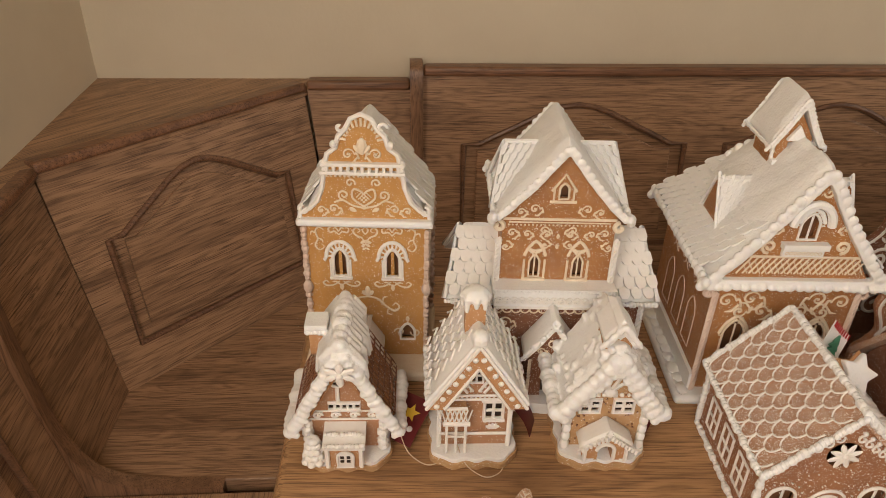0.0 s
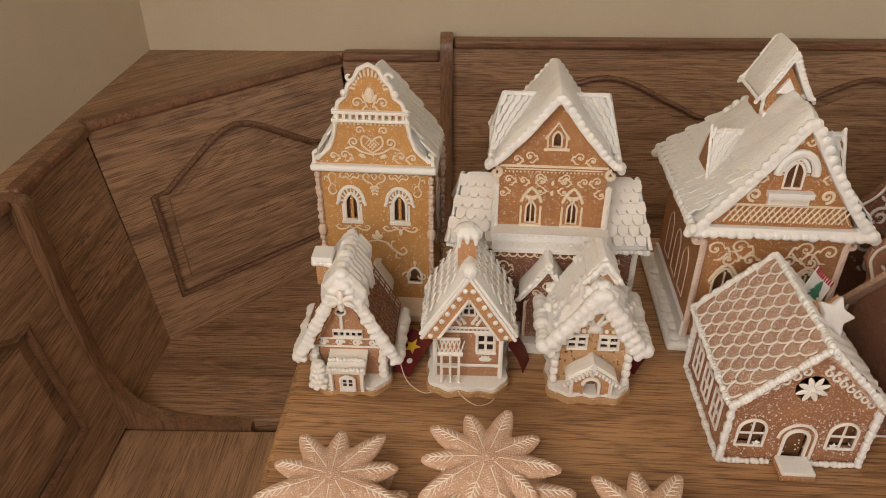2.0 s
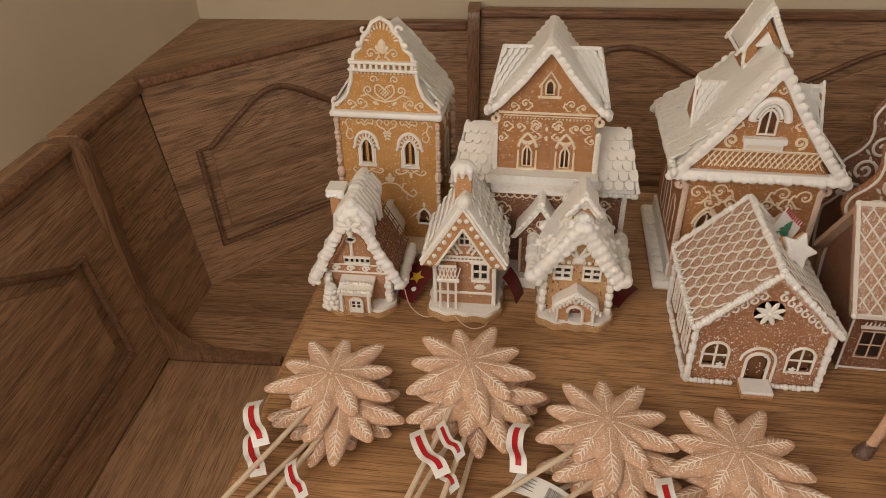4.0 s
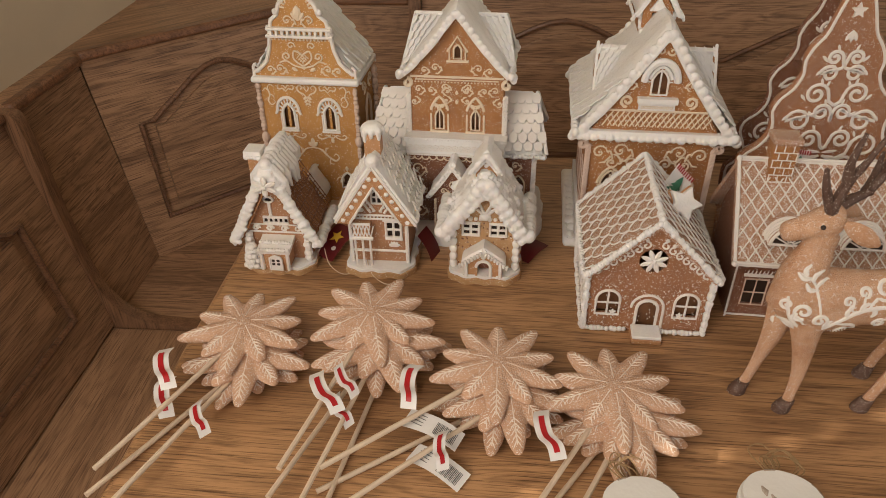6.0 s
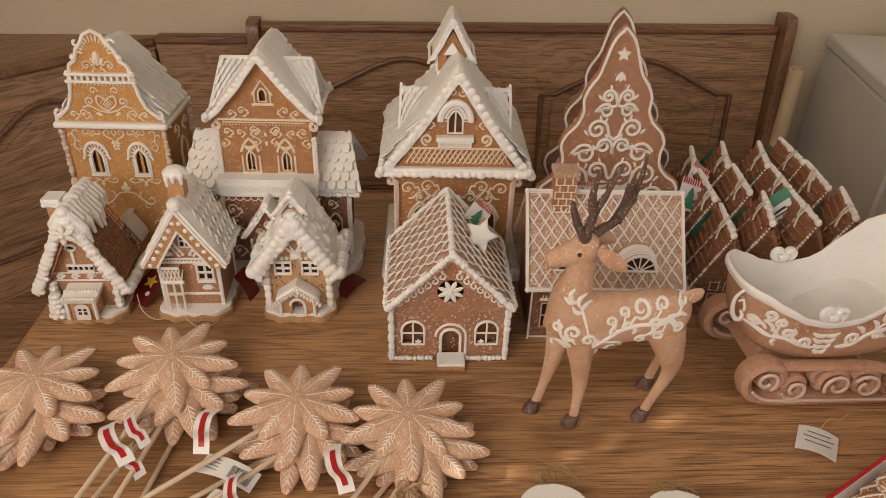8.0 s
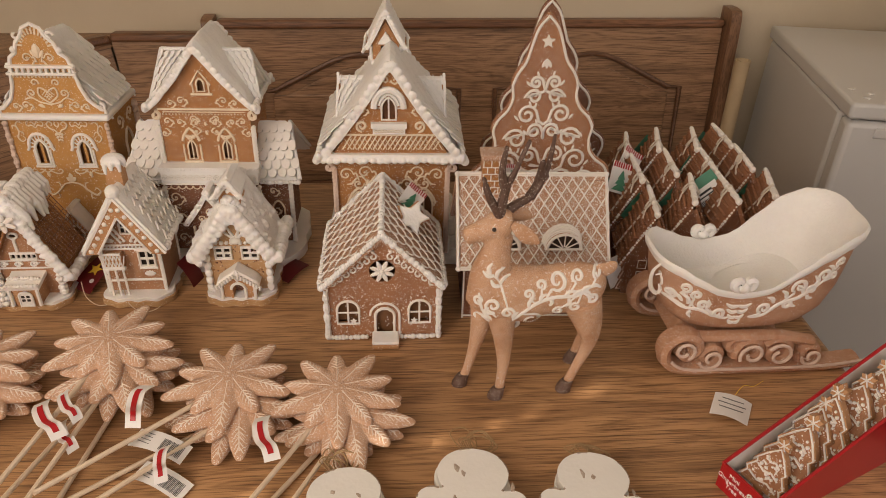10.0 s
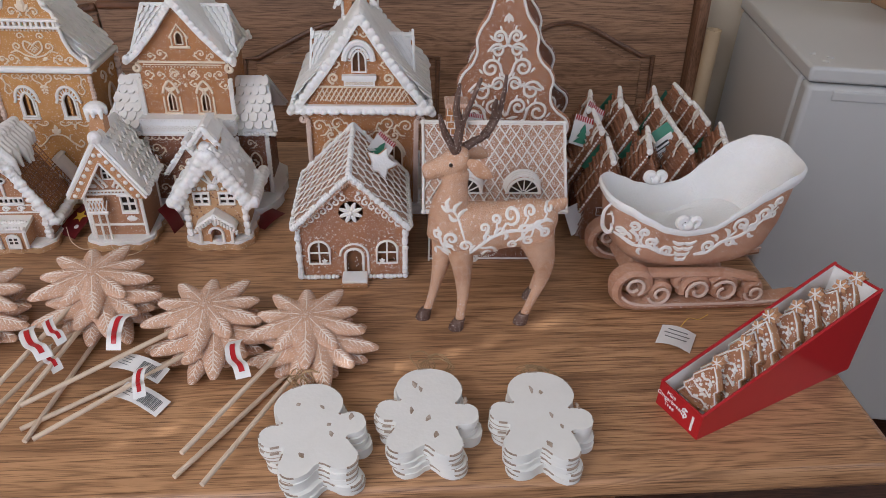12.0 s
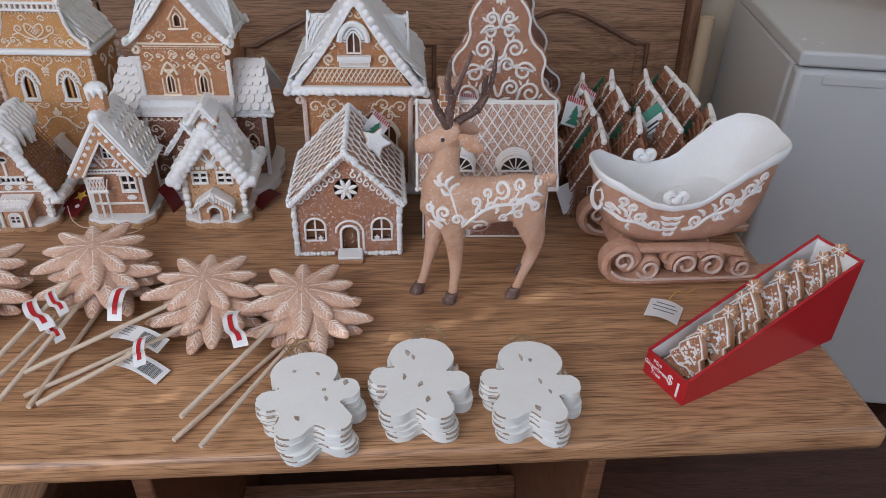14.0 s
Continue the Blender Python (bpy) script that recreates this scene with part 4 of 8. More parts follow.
part("corner_rope", sh, ICING, h2)
# lower storey and wings
sh = Shape()
sh.plate([(-0.097, 0.0), (0.097, 0.0), (0.097, 0.112), (-0.097, 0.112)], [arch(-0.078, 0.04, 0.014, 0.035, 0.6), arch(0.08, 0.04, 0.014, 0.035, 0.6)], 0.004, 0.008)
sh.box((0, 0.055, 0.056), (0.186, 0.085, 0.11))
for k in (-1, 1):
    sh.m = pose(k * 0.090, 0.053, 0, 0, 0, k * 90)
    sh.plate([(-0.046, 0), (0.046, 0), (0.046, 0.112), (0, 0.158), (-0.046, 0.112)], [], 0, 0.004)
part("lower_wall", sh, GINGER_DARK, h2)
sh = Shape()
sh.box((0, -0.006, 0.055), (0.118, 0.020, 0.11))
part("bay", sh, GINGER_DARK, h2)
sh = Shape()
for k in (-1, 1):
    roof(sh, (k * 0.112, -0.004, 0.112), (k * 0.096, 0.046, 0.172), (k * 0.05, 0.046, 0.172), (k * 0.05, -0.004, 0.110), 0.006, 0, 0.0006, 8, 8)
    roof(sh, (k * 0.112, 0.106, 0.112), (k * 0.096, 0.052, 0.172), (k * 0.05, 0.052, 0.172), (k * 0.05, 0.106, 0.110), 0.006, 0, 0.0006, 8, 8)
    sh.tube([(k * 0.112, -0.004, 0.112), (k * 0.097, 0.048, 0.172), (k * 0.112, 0.106, 0.112)], 0.003, 6)
    beads(sh, (k * 0.06, -0.005, 0.108), (k * 0.112, -0.005, 0.109), 14, 0.003)
sh.box((0, -0.010, 0.121), (0.122, 0.018, 0.018))
sh.box((0, -0.009, 0.1325), (0.126, 0.022, 0.006))
beads(sh, (-0.062, -0.019, 0.133), (0.062, -0.019, 0.133), 34, 0.0021)
part("wing_roof", sh, SNOW, h2, "white wing roofs and ledge")
sh = Shape()
for k in (-1, 1):
    shingles(sh, (k * 0.109, -0.003, 0.116), (k * 0.094, 0.044, 0.173), (k * 0.058, 0.044, 0.172), (k * 0.058, -0.003, 0.113), 4, 6, 0.0032)
for i in range(15):
    for k in (-1, 1):
        sh.tube(curl(-0.056 + i * 0.008, 0.121, 0.0045, 90, 1.0, k, -0.0198), 0.0010, 5)
sh.tube([(-0.06, -0.0198, 0.113), (0.06, -0.0198, 0.113)], 0.0015, 6)
part("wing_shingle", sh, ICING, h2)
sh = Shape()
for i in range(13):
    sh.tube([(-0.056 + i * 0.0093 + 0.0045 * math.cos(a), -0.0168, 0.109 + 0.0045 * math.sin(a)) for a in [math.pi + math.pi * q / 6 for q in range(7)]], 0.0009, 5)
for k in (-1, 1):
    for z, s, up in ((0.09, 0.02, 1), (0.06, 0.018, -1), (0.03, 0.018, 1)):
        scroll(sh, k * 0.036, z, s, k, -0.0168, 0.001, up)
        scroll(sh, k * 0.083, z, s * 0.7, -k, 0.003, 0.001, up)
    sh.tube(ring3(arch(k * 0.079, 0.04, 0.016, 0.037, 0.6), 0.003), 0.0014, 5, closed=True)
part("lower_scrollwork", sh, CREAM_ICING, h2)
sh = Shape()
sh.plate([(-0.024, 0), (0.024, 0), (0.024, 0.072), (0, 0.104), (-0.024, 0.072)], [arch(0.004, 0.0, 0.024, 0.055, 0.5)], -0.042, -0.014)
porch = part("porch", sh, GINGER_DARK, h2)
sh = Shape()
for k in (-1, 1):
    roof(sh, (k * 0.033, -0.05, 0.070), (0, -0.05, 0.118), (0, -0.012, 0.118), (k * 0.033, -0.012, 0.070), 0.006, 0.002, 0.0008, 8, 8)
    beads(sh, (k * 0.033, -0.05, 0.068), (0, -0.05, 0.113), 11, 0.0028)
fuse(part("porch_roof", sh, SNOW, porch), 0.0009)
sh = Shape()
sh.tube(ring3(arch(0.004, 0.0, 0.026, 0.057, 0.5), -0.043)[2:], 0.0015, 6)
sh.tube(curl(0, 0.084, 0.006, 0, 1.2, 1, -0.043), 0.001, 5)
for k in (-1, 1):
    scroll(sh, k * 0.004, 0.074, 0.012, k, -0.043, 0.0009)
    rope(sh, (k * 0.022, -0.044, 0.008), (k * 0.022, -0.044, 0.065), 0.002, 14)
part("porch_icing", sh, CREAM_ICING, porch)
# near-black sheet fills the doorway
sh = Shape()
sh.plate(rect(-0.008, 0.016, 0.0, 0.05), [], -0.034, -0.031)
part("door", sh, SHADE_BLACK, porch)
sh = Shape()
loop = []
for i in range(40):
    a = 2 * math.pi * i / 40
    c, q = math.cos(a), math.sin(a)
    e = 1 / max(abs(c) ** 4 + abs(q) ** 4, 1e-6) ** 0.25
    loop.append((0.112 * c * e * (1 + 0.02 * math.sin(a * 13)), 0.03 + 0.085 * q * e * (1 + 0.02 * math.sin(a * 11))))
sh.plate(loop, [], 0, 0.014)
sh.v = [Vector((p.x, p.z, 0.014 - p.y)) for p in sh.v]
part("base", sh, SNOW, h2, bevel=0.004)

# ---- church-like house with a small tower ----
h3 = house("tower_house", 0.3805, 0.634, 2.2, "brown gingerbread house with a little bell tower and thick snow")
win = arch(-0.002, 0.2065, 0.0175, 0.028, 0.4)
low = [arch(x, 0.055, 0.022, 0.05, 0.6) for x in (-0.042, 0.042)]
body(h3, 0.146, 0.165, 0.148, 0.148, GINGER, low, gable=rect(-0.073, 0.073, 0, 0.15))
sh = Shape()
sh.plate([(-0.072, 0.160), (0.072, 0.160), (0.0, 0.276)], [win], -0.006, 0.0)
part("gable", sh, GINGER, h3)
sh = Shape()
saddle(sh, 0.093, -0.014, 0.186, 0.163, 0.286, 0.0125, 0.26, 0.0018, 22, 30, fringe=0.0056, hip=0.40)
roof(sh, (-0.090, 0.186, 0.160), (-0.002, 0.108, 0.280), (0.002, 0.108, 0.280), (0.090, 0.186, 0.160), 0.010, 0.0, 0.001)
for k in (-1, 1):
    sh.ball((k * 0.090, -0.010, 0.157), 0.007)
beads(sh, (-0.090, -0.012, 0.154), (0.090, -0.012, 0.154), 20, 0.0052, 0.15, (1.1, 0.9, 0.9))
sh.box((0, -0.008, 0.158), (0.180, 0.010, 0.008))
for k in (-1, 1):
    roof(sh, (k * 0.070, 0.040, 0.186), (k * 0.068, 0.066, 0.238), (0, 0.066, 0.238), (k * 0.03, 0.040, 0.226), 0.006, 0, 0.0006, 8, 8)
    roof(sh, (k * 0.070, 0.092, 0.186), (k * 0.068, 0.066, 0.238), (0, 0.066, 0.238), (k * 0.03, 0.092, 0.226), 0.006, 0, 0.0006, 8, 8)
    sh.tube([(k * 0.070, 0.038, 0.186), (k * 0.068, 0.066, 0.240), (k * 0.070, 0.094, 0.186)], 0.0026, 6)
fuse(part("roof", sh, SNOW, h3, "thick cream-white snow roof"), 0.0011, 1)
sh = Shape()
for k in (-1, 1):
    shingles(sh, (k * 0.091, 0.002, 0.166), (k * 0.024, 0.002, 0.242), (k * 0.024, 0.126, 0.242), (k * 0.091, 0.180, 0.166), 14, 8, 0.0024)
    shingles(sh, (k * 0.068, 0.041, 0.190), (k * 0.066, 0.064, 0.237), (k * 0.014, 0.064, 0.237), (k * 0.036, 0.041, 0.226), 5, 6, 0.0012)
part("shingle", sh, SNOW, h3)
for k in (-1, 1):
    sh = Shape(pose(k * 0.067, 0.066, 0, 0, 0, k * 90))
    sh.plate([(-0.022, 0.186), (0.022, 0.186), (0, 0.232)], [], -0.002, 0.002)
    part("dormer_gable", sh, GINGER, h3)
framed(h3, win, -0.007, 0.0015, [((-0.002, 0.2065), (-0.002, 0.2335))], near_black=False)
sh = Shape()
sh.tube(ring3(arch(-0.002, 0.2035, 0.024, 0.036, 0.3), -0.008)[2:], 0.0022, 6)
for i in range(11):
    a = math.pi * i / 10
    sh.tube([(-0.002 + 0.0095 * math.cos(a), -0.007, 0.2215 + 0.0115 * math.sin(a)), (-0.002 + 0.0135 * math.cos(a), -0.007, 0.2215 + 0.0165 * math.sin(a))], 0.0008, 4)
sh.tube([(-0.002 + 0.018 * math.cos(math.pi * i / 12), -0.010, 0.2225 + 0.023 * math.sin(math.pi * i / 12)) for i in range(13)], 0.0042, 7)
sh.box((-0.002, -0.01, 0.2005), (0.044, 0.008, 0.006))
sh.box((-0.002, -0.008, 0.1925), (0.04, 0.004, 0.008))
part("window_surround", sh, SNOW, h3)
sh = Shape()
for i in range(9):
    sh.tube(curl(-0.018 + i * 0.004, 0.1925, 0.0016, 0, 1, 1, -0.0105, 8, 0.9), 0.0005, 4)
sh.tube([(-0.056, -0.007, 0.1865), (0.056, -0.007, 0.1865)], 0.0014, 5)
for i in range(19):
    x = -0.06 + i * 0.0063
    if abs(x) < 0.062:
        sh.tube([(x, -0.007, 0.167), (x + 0.011, -0.007, 0.185)], 0.0010, 5)
        sh.tube([(x + 0.011, -0.007, 0.167), (x + 0.003, -0.007, 0.181)], 0.0006, 5)
for k in (-1, 1):
    sh.tube(curl(k * 0.035, 0.198, 0.0075, 270, 1.3, k, -0.007), 0.0017, 6)
    scroll(sh, k * 0.026, 0.217, 0.012, k, -0.007, 0.001)
    sh.tube(curl(k * 0.006, 0.256, 0.005, 180, 1, k, -0.007), 0.0012, 5)
    for x, z, s, up in ((0.018, 0.13, 0.026, 1), (0.042, 0.127, 0.026, 1), (0.03, 0.118, 0.02, -1), (0.008, 0.115, 0.02, 1), (0.02, 0.07, 0.02, 1)):
        scroll(sh, k * x, z, s, k, -0.001, 0.0012, up)
    sh.tube(ring3(arch(k * 0.042, 0.05, 0.03, 0.06, 0.7), -0.001)[2:], 0.0018, 6)
    for i in range(8):
        a = math.pi * i / 7
        sh.tube([(k * 0.042 + 0.011 * math.cos(a), -0.001, 0.085 + 0.016 * math.sin(a)), (k * 0.042 + 0.015 * math.cos(a), -0.001, 0.085 + 0.022 * math.sin(a))], 0.001, 4)
part("facade_scrollwork", sh, CREAM_ICING, h3)
for lp, wx in zip(low, (-0.042, 0.042)):
    framed(h3, lp, -0.001, 0.0015, [((wx, 0.055), (wx, 0.10))], CREAM_ICING, near_black=False)
sh = Shape()
for k in (-1, 1):
    rope(sh, (k * 0.072, -0.003, 0.012), (k * 0.072, -0.003, 0.140), 0.0036, 26)
part("corner_rope", sh, PINK_ICING, h3)
sh = Shape()
for k in (-1, 1):
    sh.m = pose(k * 0.074, 0.08, 0, 0, 0, k * 90)
    for x in (-0.04, 0.0, 0.04):
        sh.tube(ring3(arch(x, 0.045, 0.024, 0.06, 0.6), 0), 0.0007, 5, closed=True)
        for q in (-1, 1):
            scroll(sh, x + q * 0.002, 0.125, 0.014, q, 0, 0.0007)
    sh.m = Matrix()
    sh.tube(curl(k * 0.079, 0.139, 0.006, 90, 1, k, 0.0), 0.003, 6)
part("side_icing", sh, PINK_ICING, h3)
sh = Shape()
sh.box((0, 0.058, 0.277), (0.04, 0.04, 0.04))
tower = part("tower", sh, GINGER, h3)
sh = Shape()
sh.plate([(-0.018, 0.262), (0.018, 0.262), (0.018, 0.288), (0, 0.316), (-0.018, 0.288)], [rect(-0.007, 0.007, 0.268, 0.284)], 0.030, 0.036)
part("belfry_front", sh, GINGER, tower)
# near-black sheet paints the shade in the belfry opening
sh = Shape()
sh.plate(rect(-0.007, 0.007, 0.268, 0.284), [], 0.0365, 0.0375)
part("pane", sh, SHADE_BLACK, tower)
sh = Shape()
for k in (-1, 1):
    beads(sh, (k * 0.02, 0.032, 0.262), (k * 0.02, 0.032, 0.284), 5, 0.003)
saddle(sh, 0.031, 0.022, 0.092, 0.284, 0.338, 0.008, 0.2, 0.0010, 12, 20, fringe=0.0026)
sh.plate([(-0.011, 0.287), (0.011, 0.287), (0, 0.304)], [], 0.024, 0.03)
sh.box((0, 0.03, 0.262), (0.04, 0.01, 0.006))
fuse(part("tower_roof", sh, SNOW, tower, "snow cap of the bell tower"), 0.0009)
tower.matrix_local = pose(-0.006, 0.026, -0.004) @ pose(0, 0.058, 0.262) @ Matrix.Scale(0.92, 4) @ pose(0, -0.058, -0.262)
sh = Shape()
sh.plate(rect(-0.092, 0.092, -0.018, 0.178), [], 0, 0.012)
sh.v = [Vector((p.x, p.z, 0.012 - p.y)) for p in sh.v]
base = part("base", sh, SNOW, h3, bevel=0.005)
sh = Shape()
for k in (-1, 1):
    beads(sh, (k * 0.082, -0.01, 0.012), (k * 0.082, 0.17, 0.012), 11, 0.009, 0.2, (0.8, 1.1, 0.35))
    sh.box((k * 0.0755, 0.08, 0.022), (0.004, 0.168, 0.024))
part("snow_icing", sh, SNOW, base)


# ---- small houses on wavy cookies ----
def wavy_base(o, w, d, mats=(TAN, SNOW)):
    for name, k, z0, z1, m in (("cookie_base", 1.0, 0.0, 0.008, mats[0]), ("snow_base", 0.965, 0.007, 0.0125, mats[1])):
        loop = []
        for i in range(72):
            a = 2 * math.pi * i / 72
            c, q = math.cos(a), math.sin(a)
            e = 1 / (abs(c) ** 5 + abs(q) ** 5) ** 0.2
            wob = 1 + 0.035 * math.sin(a * 13 + w * 100)
            loop.append((w / 2 * k * c * e * wob, d / 2 * k * q * e * wob))
        sh = Shape()
        sh.plate(loop, [], 0, z1 - z0)
        sh.v = [Vector((p.x, p.z, z1 - p.y)) for p in sh.v]
        part(name, sh, m, o, bevel=0.0025)


def small_house(name, x, y, turn, label, w, d, h, apex, mat_wall, holes):
    """Front wall at y = 0; the cookie reaches out in front of it."""
    o = house(name, x, y, turn, label)
    body_m = 0.011
    f = [(-w / 2, body_m), (w / 2, body_m), (w / 2, h), (0, apex), (-w / 2, h)]
    sh = Shape()
    sh.plate(f, holes, 0, 0.004)
    part("front_wall", sh, mat_wall, o)
    sh = Shape()
    sh.plate(f, [], d - 0.004, d)
    part("back_wall", sh, mat_wall, o)
    for k in (-1, 1):
        sh = Shape()
        sh.box((k * (w / 2 - 0.002), d / 2, (h + body_m) / 2), (0.004, d - 0.008, h - body_m))
        part("side_wall", sh, mat_wall, o)
    return o


def moved(shapes, dy):
    for p in shapes.v:
        p.y += dy
    return shapes


# snow-laden cottage with a flower and a leaning trellis roof
wh = [rect(-0.015, 0.015, 0.073, 0.083), [(-0.0055 + 0.0055 * math.cos(a), 0.112 + 0.0045 * math.sin(a)) for a in [2 * math.pi * i / 12 for i in range(12)]]]
s1 = small_house("snow_cottage", -0.0535, 0.526, 4, "small gingerbread cottage with icicle snow roof and flower", 0.074, 0.066, 0.062, 0.148, COTTAGE, wh)
sh = Shape()
for k in (-1, 1):
    roof(sh, (k * 0.050, -0.01, 0.052), (0.0, -0.012, 0.163), (0, 0.072, 0.165), (k * 0.050, 0.072, 0.050), 0.008, 0.003, 0.001)
part("roof", sh, GINGER, s1, "gingerbread roof under snow")
sh = Shape()
for k in (-1, 1):
    for i in range(15):
        t = (i + 0.5) / 15
        p = Vector((k * 0.052, -0.012, 0.047)).lerp(Vector((k * 0.002, -0.012, 0.165)), t)
        sh.ball(p, random.uniform(0.0058, 0.0085), (1.05, 0.9, 1))
        q = p + Vector((-k * random.uniform(0.004, 0.008), -0.003, -random.uniform(0.002, 0.007)))
        sh.tube([p, q], [0.006, 0.003], 6)
    for i in range(11):
        p = Vector((k * 0.052, -0.01 + i * 0.008, 0.049))
        sh.ball(p, random.uniform(0.006, 0.009))
        sh.tube([p, p + Vector((k * 0.001, 0, -random.uniform(0.008, 0.016)))], [0.0055, 0.002], 6)
    for i in range(10):
        p = Vector((k * 0.003, -0.005 + i * 0.008, 0.168))
        e = p + Vector((k * 0.024, 0, -0.05)) * random.uniform(0.45, 1.0)
        sh.tube([p, p.lerp(e, 0.6) + Vector((k * 0.003, 0, 0.004)), e], [0.0085, 0.006, 0.002], 7)
    for i in range(9):
        sh.ball((k * 0.050, 0.074, 0.05 + i * 0.012 - 0.0), 0.001)
sh.ball((0, 0.03, 0.166), 0.011, (0.9, 3.9, 1.0), 10, 8)
beads(sh, (0, -0.012, 0.172), (0, 0.07, 0.175), 11, 0.0085, 0.2)
fuse(part("snow", sh, SNOW, s1, "thick dripping snow with icicles"), 0.0012)
sh = Shape()
for i in range(6):
    a = 60 * i + 90
    sh.m = pose(0, -0.021, 0.146)
    drop(sh, 0, 0, a, 0.0155, 0, 0.24)
sh.m = Matrix()
sh.ball((0, -0.023, 0.146), 0.0035)
part("flower", sh, ICING, s1, "white icing flower")
sh = Shape()
for i in range(11):
    for k in (-1, 1):
        a, b = Vector((k * 0.047, 0.0 + i * 0.007, 0.066)), Vector((k * 0.006, 0.0 + i * 0.007, 0.152))
        sh.tube([a, b], 0.0007, 4)
for j in range(9):
    for k in (-1, 1):
        p = Vector((k * 0.0475, 0, 0.063)).lerp(Vector((k * 0.005, 0, 0.154)), j / 8)
        sh.tube([p, p + Vector((0, 0.07, 0))], 0.0007, 4)
part("roof_lattice", sh, GINGER_DARK, s1)
sh = Shape()
sh.box((-0.024, 0.03, 0.150), (0.014, 0.016, 0.035))
ch = part("chimney", sh, GINGER_LIGHT, s1)
sh = Shape()
sh.box((-0.024, 0.03, 0.170), (0.021, 0.023, 0.009))
beads(sh, (-0.033, 0.02, 0.165), (-0.015, 0.02, 0.165), 5, 0.004)
part("snow_cap", sh, SNOW, ch, bevel=0.003)
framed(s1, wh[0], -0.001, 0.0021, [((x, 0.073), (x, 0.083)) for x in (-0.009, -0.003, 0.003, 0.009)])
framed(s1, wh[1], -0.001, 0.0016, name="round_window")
sh = Shape()
for x in (-0.026, -0.009, 0.009, 0.026):
    sh.tube(curl(x, 0.064, 0.0048, 0, 1.3, 1, -0.001), 0.0015, 5)
sh.tube([(-0.034, -0.001, 0.058), (0.034, -0.001, 0.058)], 0.0014, 5)
sh.tube([(-0.032, -0.001, 0.0705), (0.032, -0.001, 0.0705)], 0.0011, 5)
sh.tube([(-0.0055, -0.001, 0.085), (-0.0055, -0.001, 0.107)], 0.0022, 5)
for k in (-1, 1):
    beads(sh, (k * 0.036, -0.003, 0.014), (k * 0.036, -0.003, 0.058), 6, 0.0055, 0.2)
part("facade_icing", sh, ICING, s1)
sh = Shape()
sh.box((0.001, -0.012, 0.026), (0.03, 0.024, 0.032))
porch = part("porch", sh, GINGER_LIGHT, s1)
sh = Shape()
sh.box((0.0, -0.014, 0.0465), (0.040, 0.03, 0.006), pose(0, 0, 0, 12).to_3x3())
for r in range(2):
    beads(sh, (-0.019, -0.028 + r * 0.012, 0.0475 + r * 0.004), (0.019, -0.028 + r * 0.012, 0.0475 + r * 0.004), 10, 0.0026)
for k in (-1, 1):
    sh.tube([(k * 0.016, -0.026, 0.012), (k * 0.016, -0.026, 0.044)], 0.0024, 6)
part("porch_icing", sh, ICING, porch)
dl = arch(0.001, 0.012, 0.015, 0.024)
sh = Shape()
sh.plate(dl, [], -0.0265, -0.0245)
sh.tube(ring3(dl, -0.0265), 0.0014, 6, closed=True)
dr = part("door", sh, ICING, porch)
sh = Shape()
for x in (-0.002, 0.004):
    for z in (0.022, 0.028):
        sh.box((x, -0.0268, z), (0.0035, 0.001, 0.0035))
part("pane", sh, SHADE_BLACK, dr)
sh = Shape()
for i, (r, z) in enumerate(((0.0085, 0.014), (0.007, 0.022), (0.0058, 0.03), (0.0045, 0.038), (0.003, 0.045))):
    for k in range(7):
        a = 2 * math.pi * (k + 0.5 * i) / 7
        sh.ball((-0.030 + r * math.cos(a), -0.018 + r * math.sin(a) * 0.8, z), 0.0045)
    sh.ball((-0.030, -0.018, z), r)
part("icing_bush", sh, ICING, s1, "small snowy icing bush")
wavy_base(s1, 0.088, 0.104)
s1.scale = (1, 1, 0.83)

# half-timbered cottage with candy-dot gable
wh = [arch(0.0, 0.094, 0.012, 0.017), rect(0.009, 0.027, 0.048, 0.070)]
s2 = small_house("timbered_cottage", 0.0705, 0.534, 4, "small half-timbered gingerbread cottage with dotted gable", 0.070, 0.066, 0.079, 0.137, COTTAGE, wh)
sh = Shape()
for k in (-1, 1):
    beads(sh, (k * 0.045, -0.008, 0.078), (k * 0.045, 0.07, 0.078), 11, 0.0045)
    sh.tube([(k * 0.0485, -0.014, 0.078), (0, -0.014, 0.154)], 0.0024, 7)
saddle(sh, 0.047, -0.013, 0.075, 0.081, 0.157, 0.007, 0.0, 0.0005)
sh.ball((0.0, -0.01, 0.154), 0.0088, (1, 1.2, 1.0))
fuse(part("roof", sh, SNOW, s2), 0.0011)
sh = Shape()
for k in (-1, 1):
    for i in range(6):
        for j in range(6):
            p = Vector((k * 0.046, 0.0 + i * 0.012, 0.086)).lerp(Vector((k * 0.004, 0.0 + i * 0.012, 0.153)), j / 6)
            sh.tube([p, p + Vector((-k * 0.004, 0.006, 0.0085)), p + Vector((0, 0.012, 0.001))], 0.0013, 5)
part("roof_lattice", sh, ICING, s2)
sh = Shape()
for k in (-1, 1):
    sh.plate([(k * 0.047, 0.0745), (k * 0.030, 0.0745), (0, 0.124), (0, 0.149)], [], -0.0165, -0.003)
part("verge", sh, GINGER_LIGHT, s2)
sh = Shape()
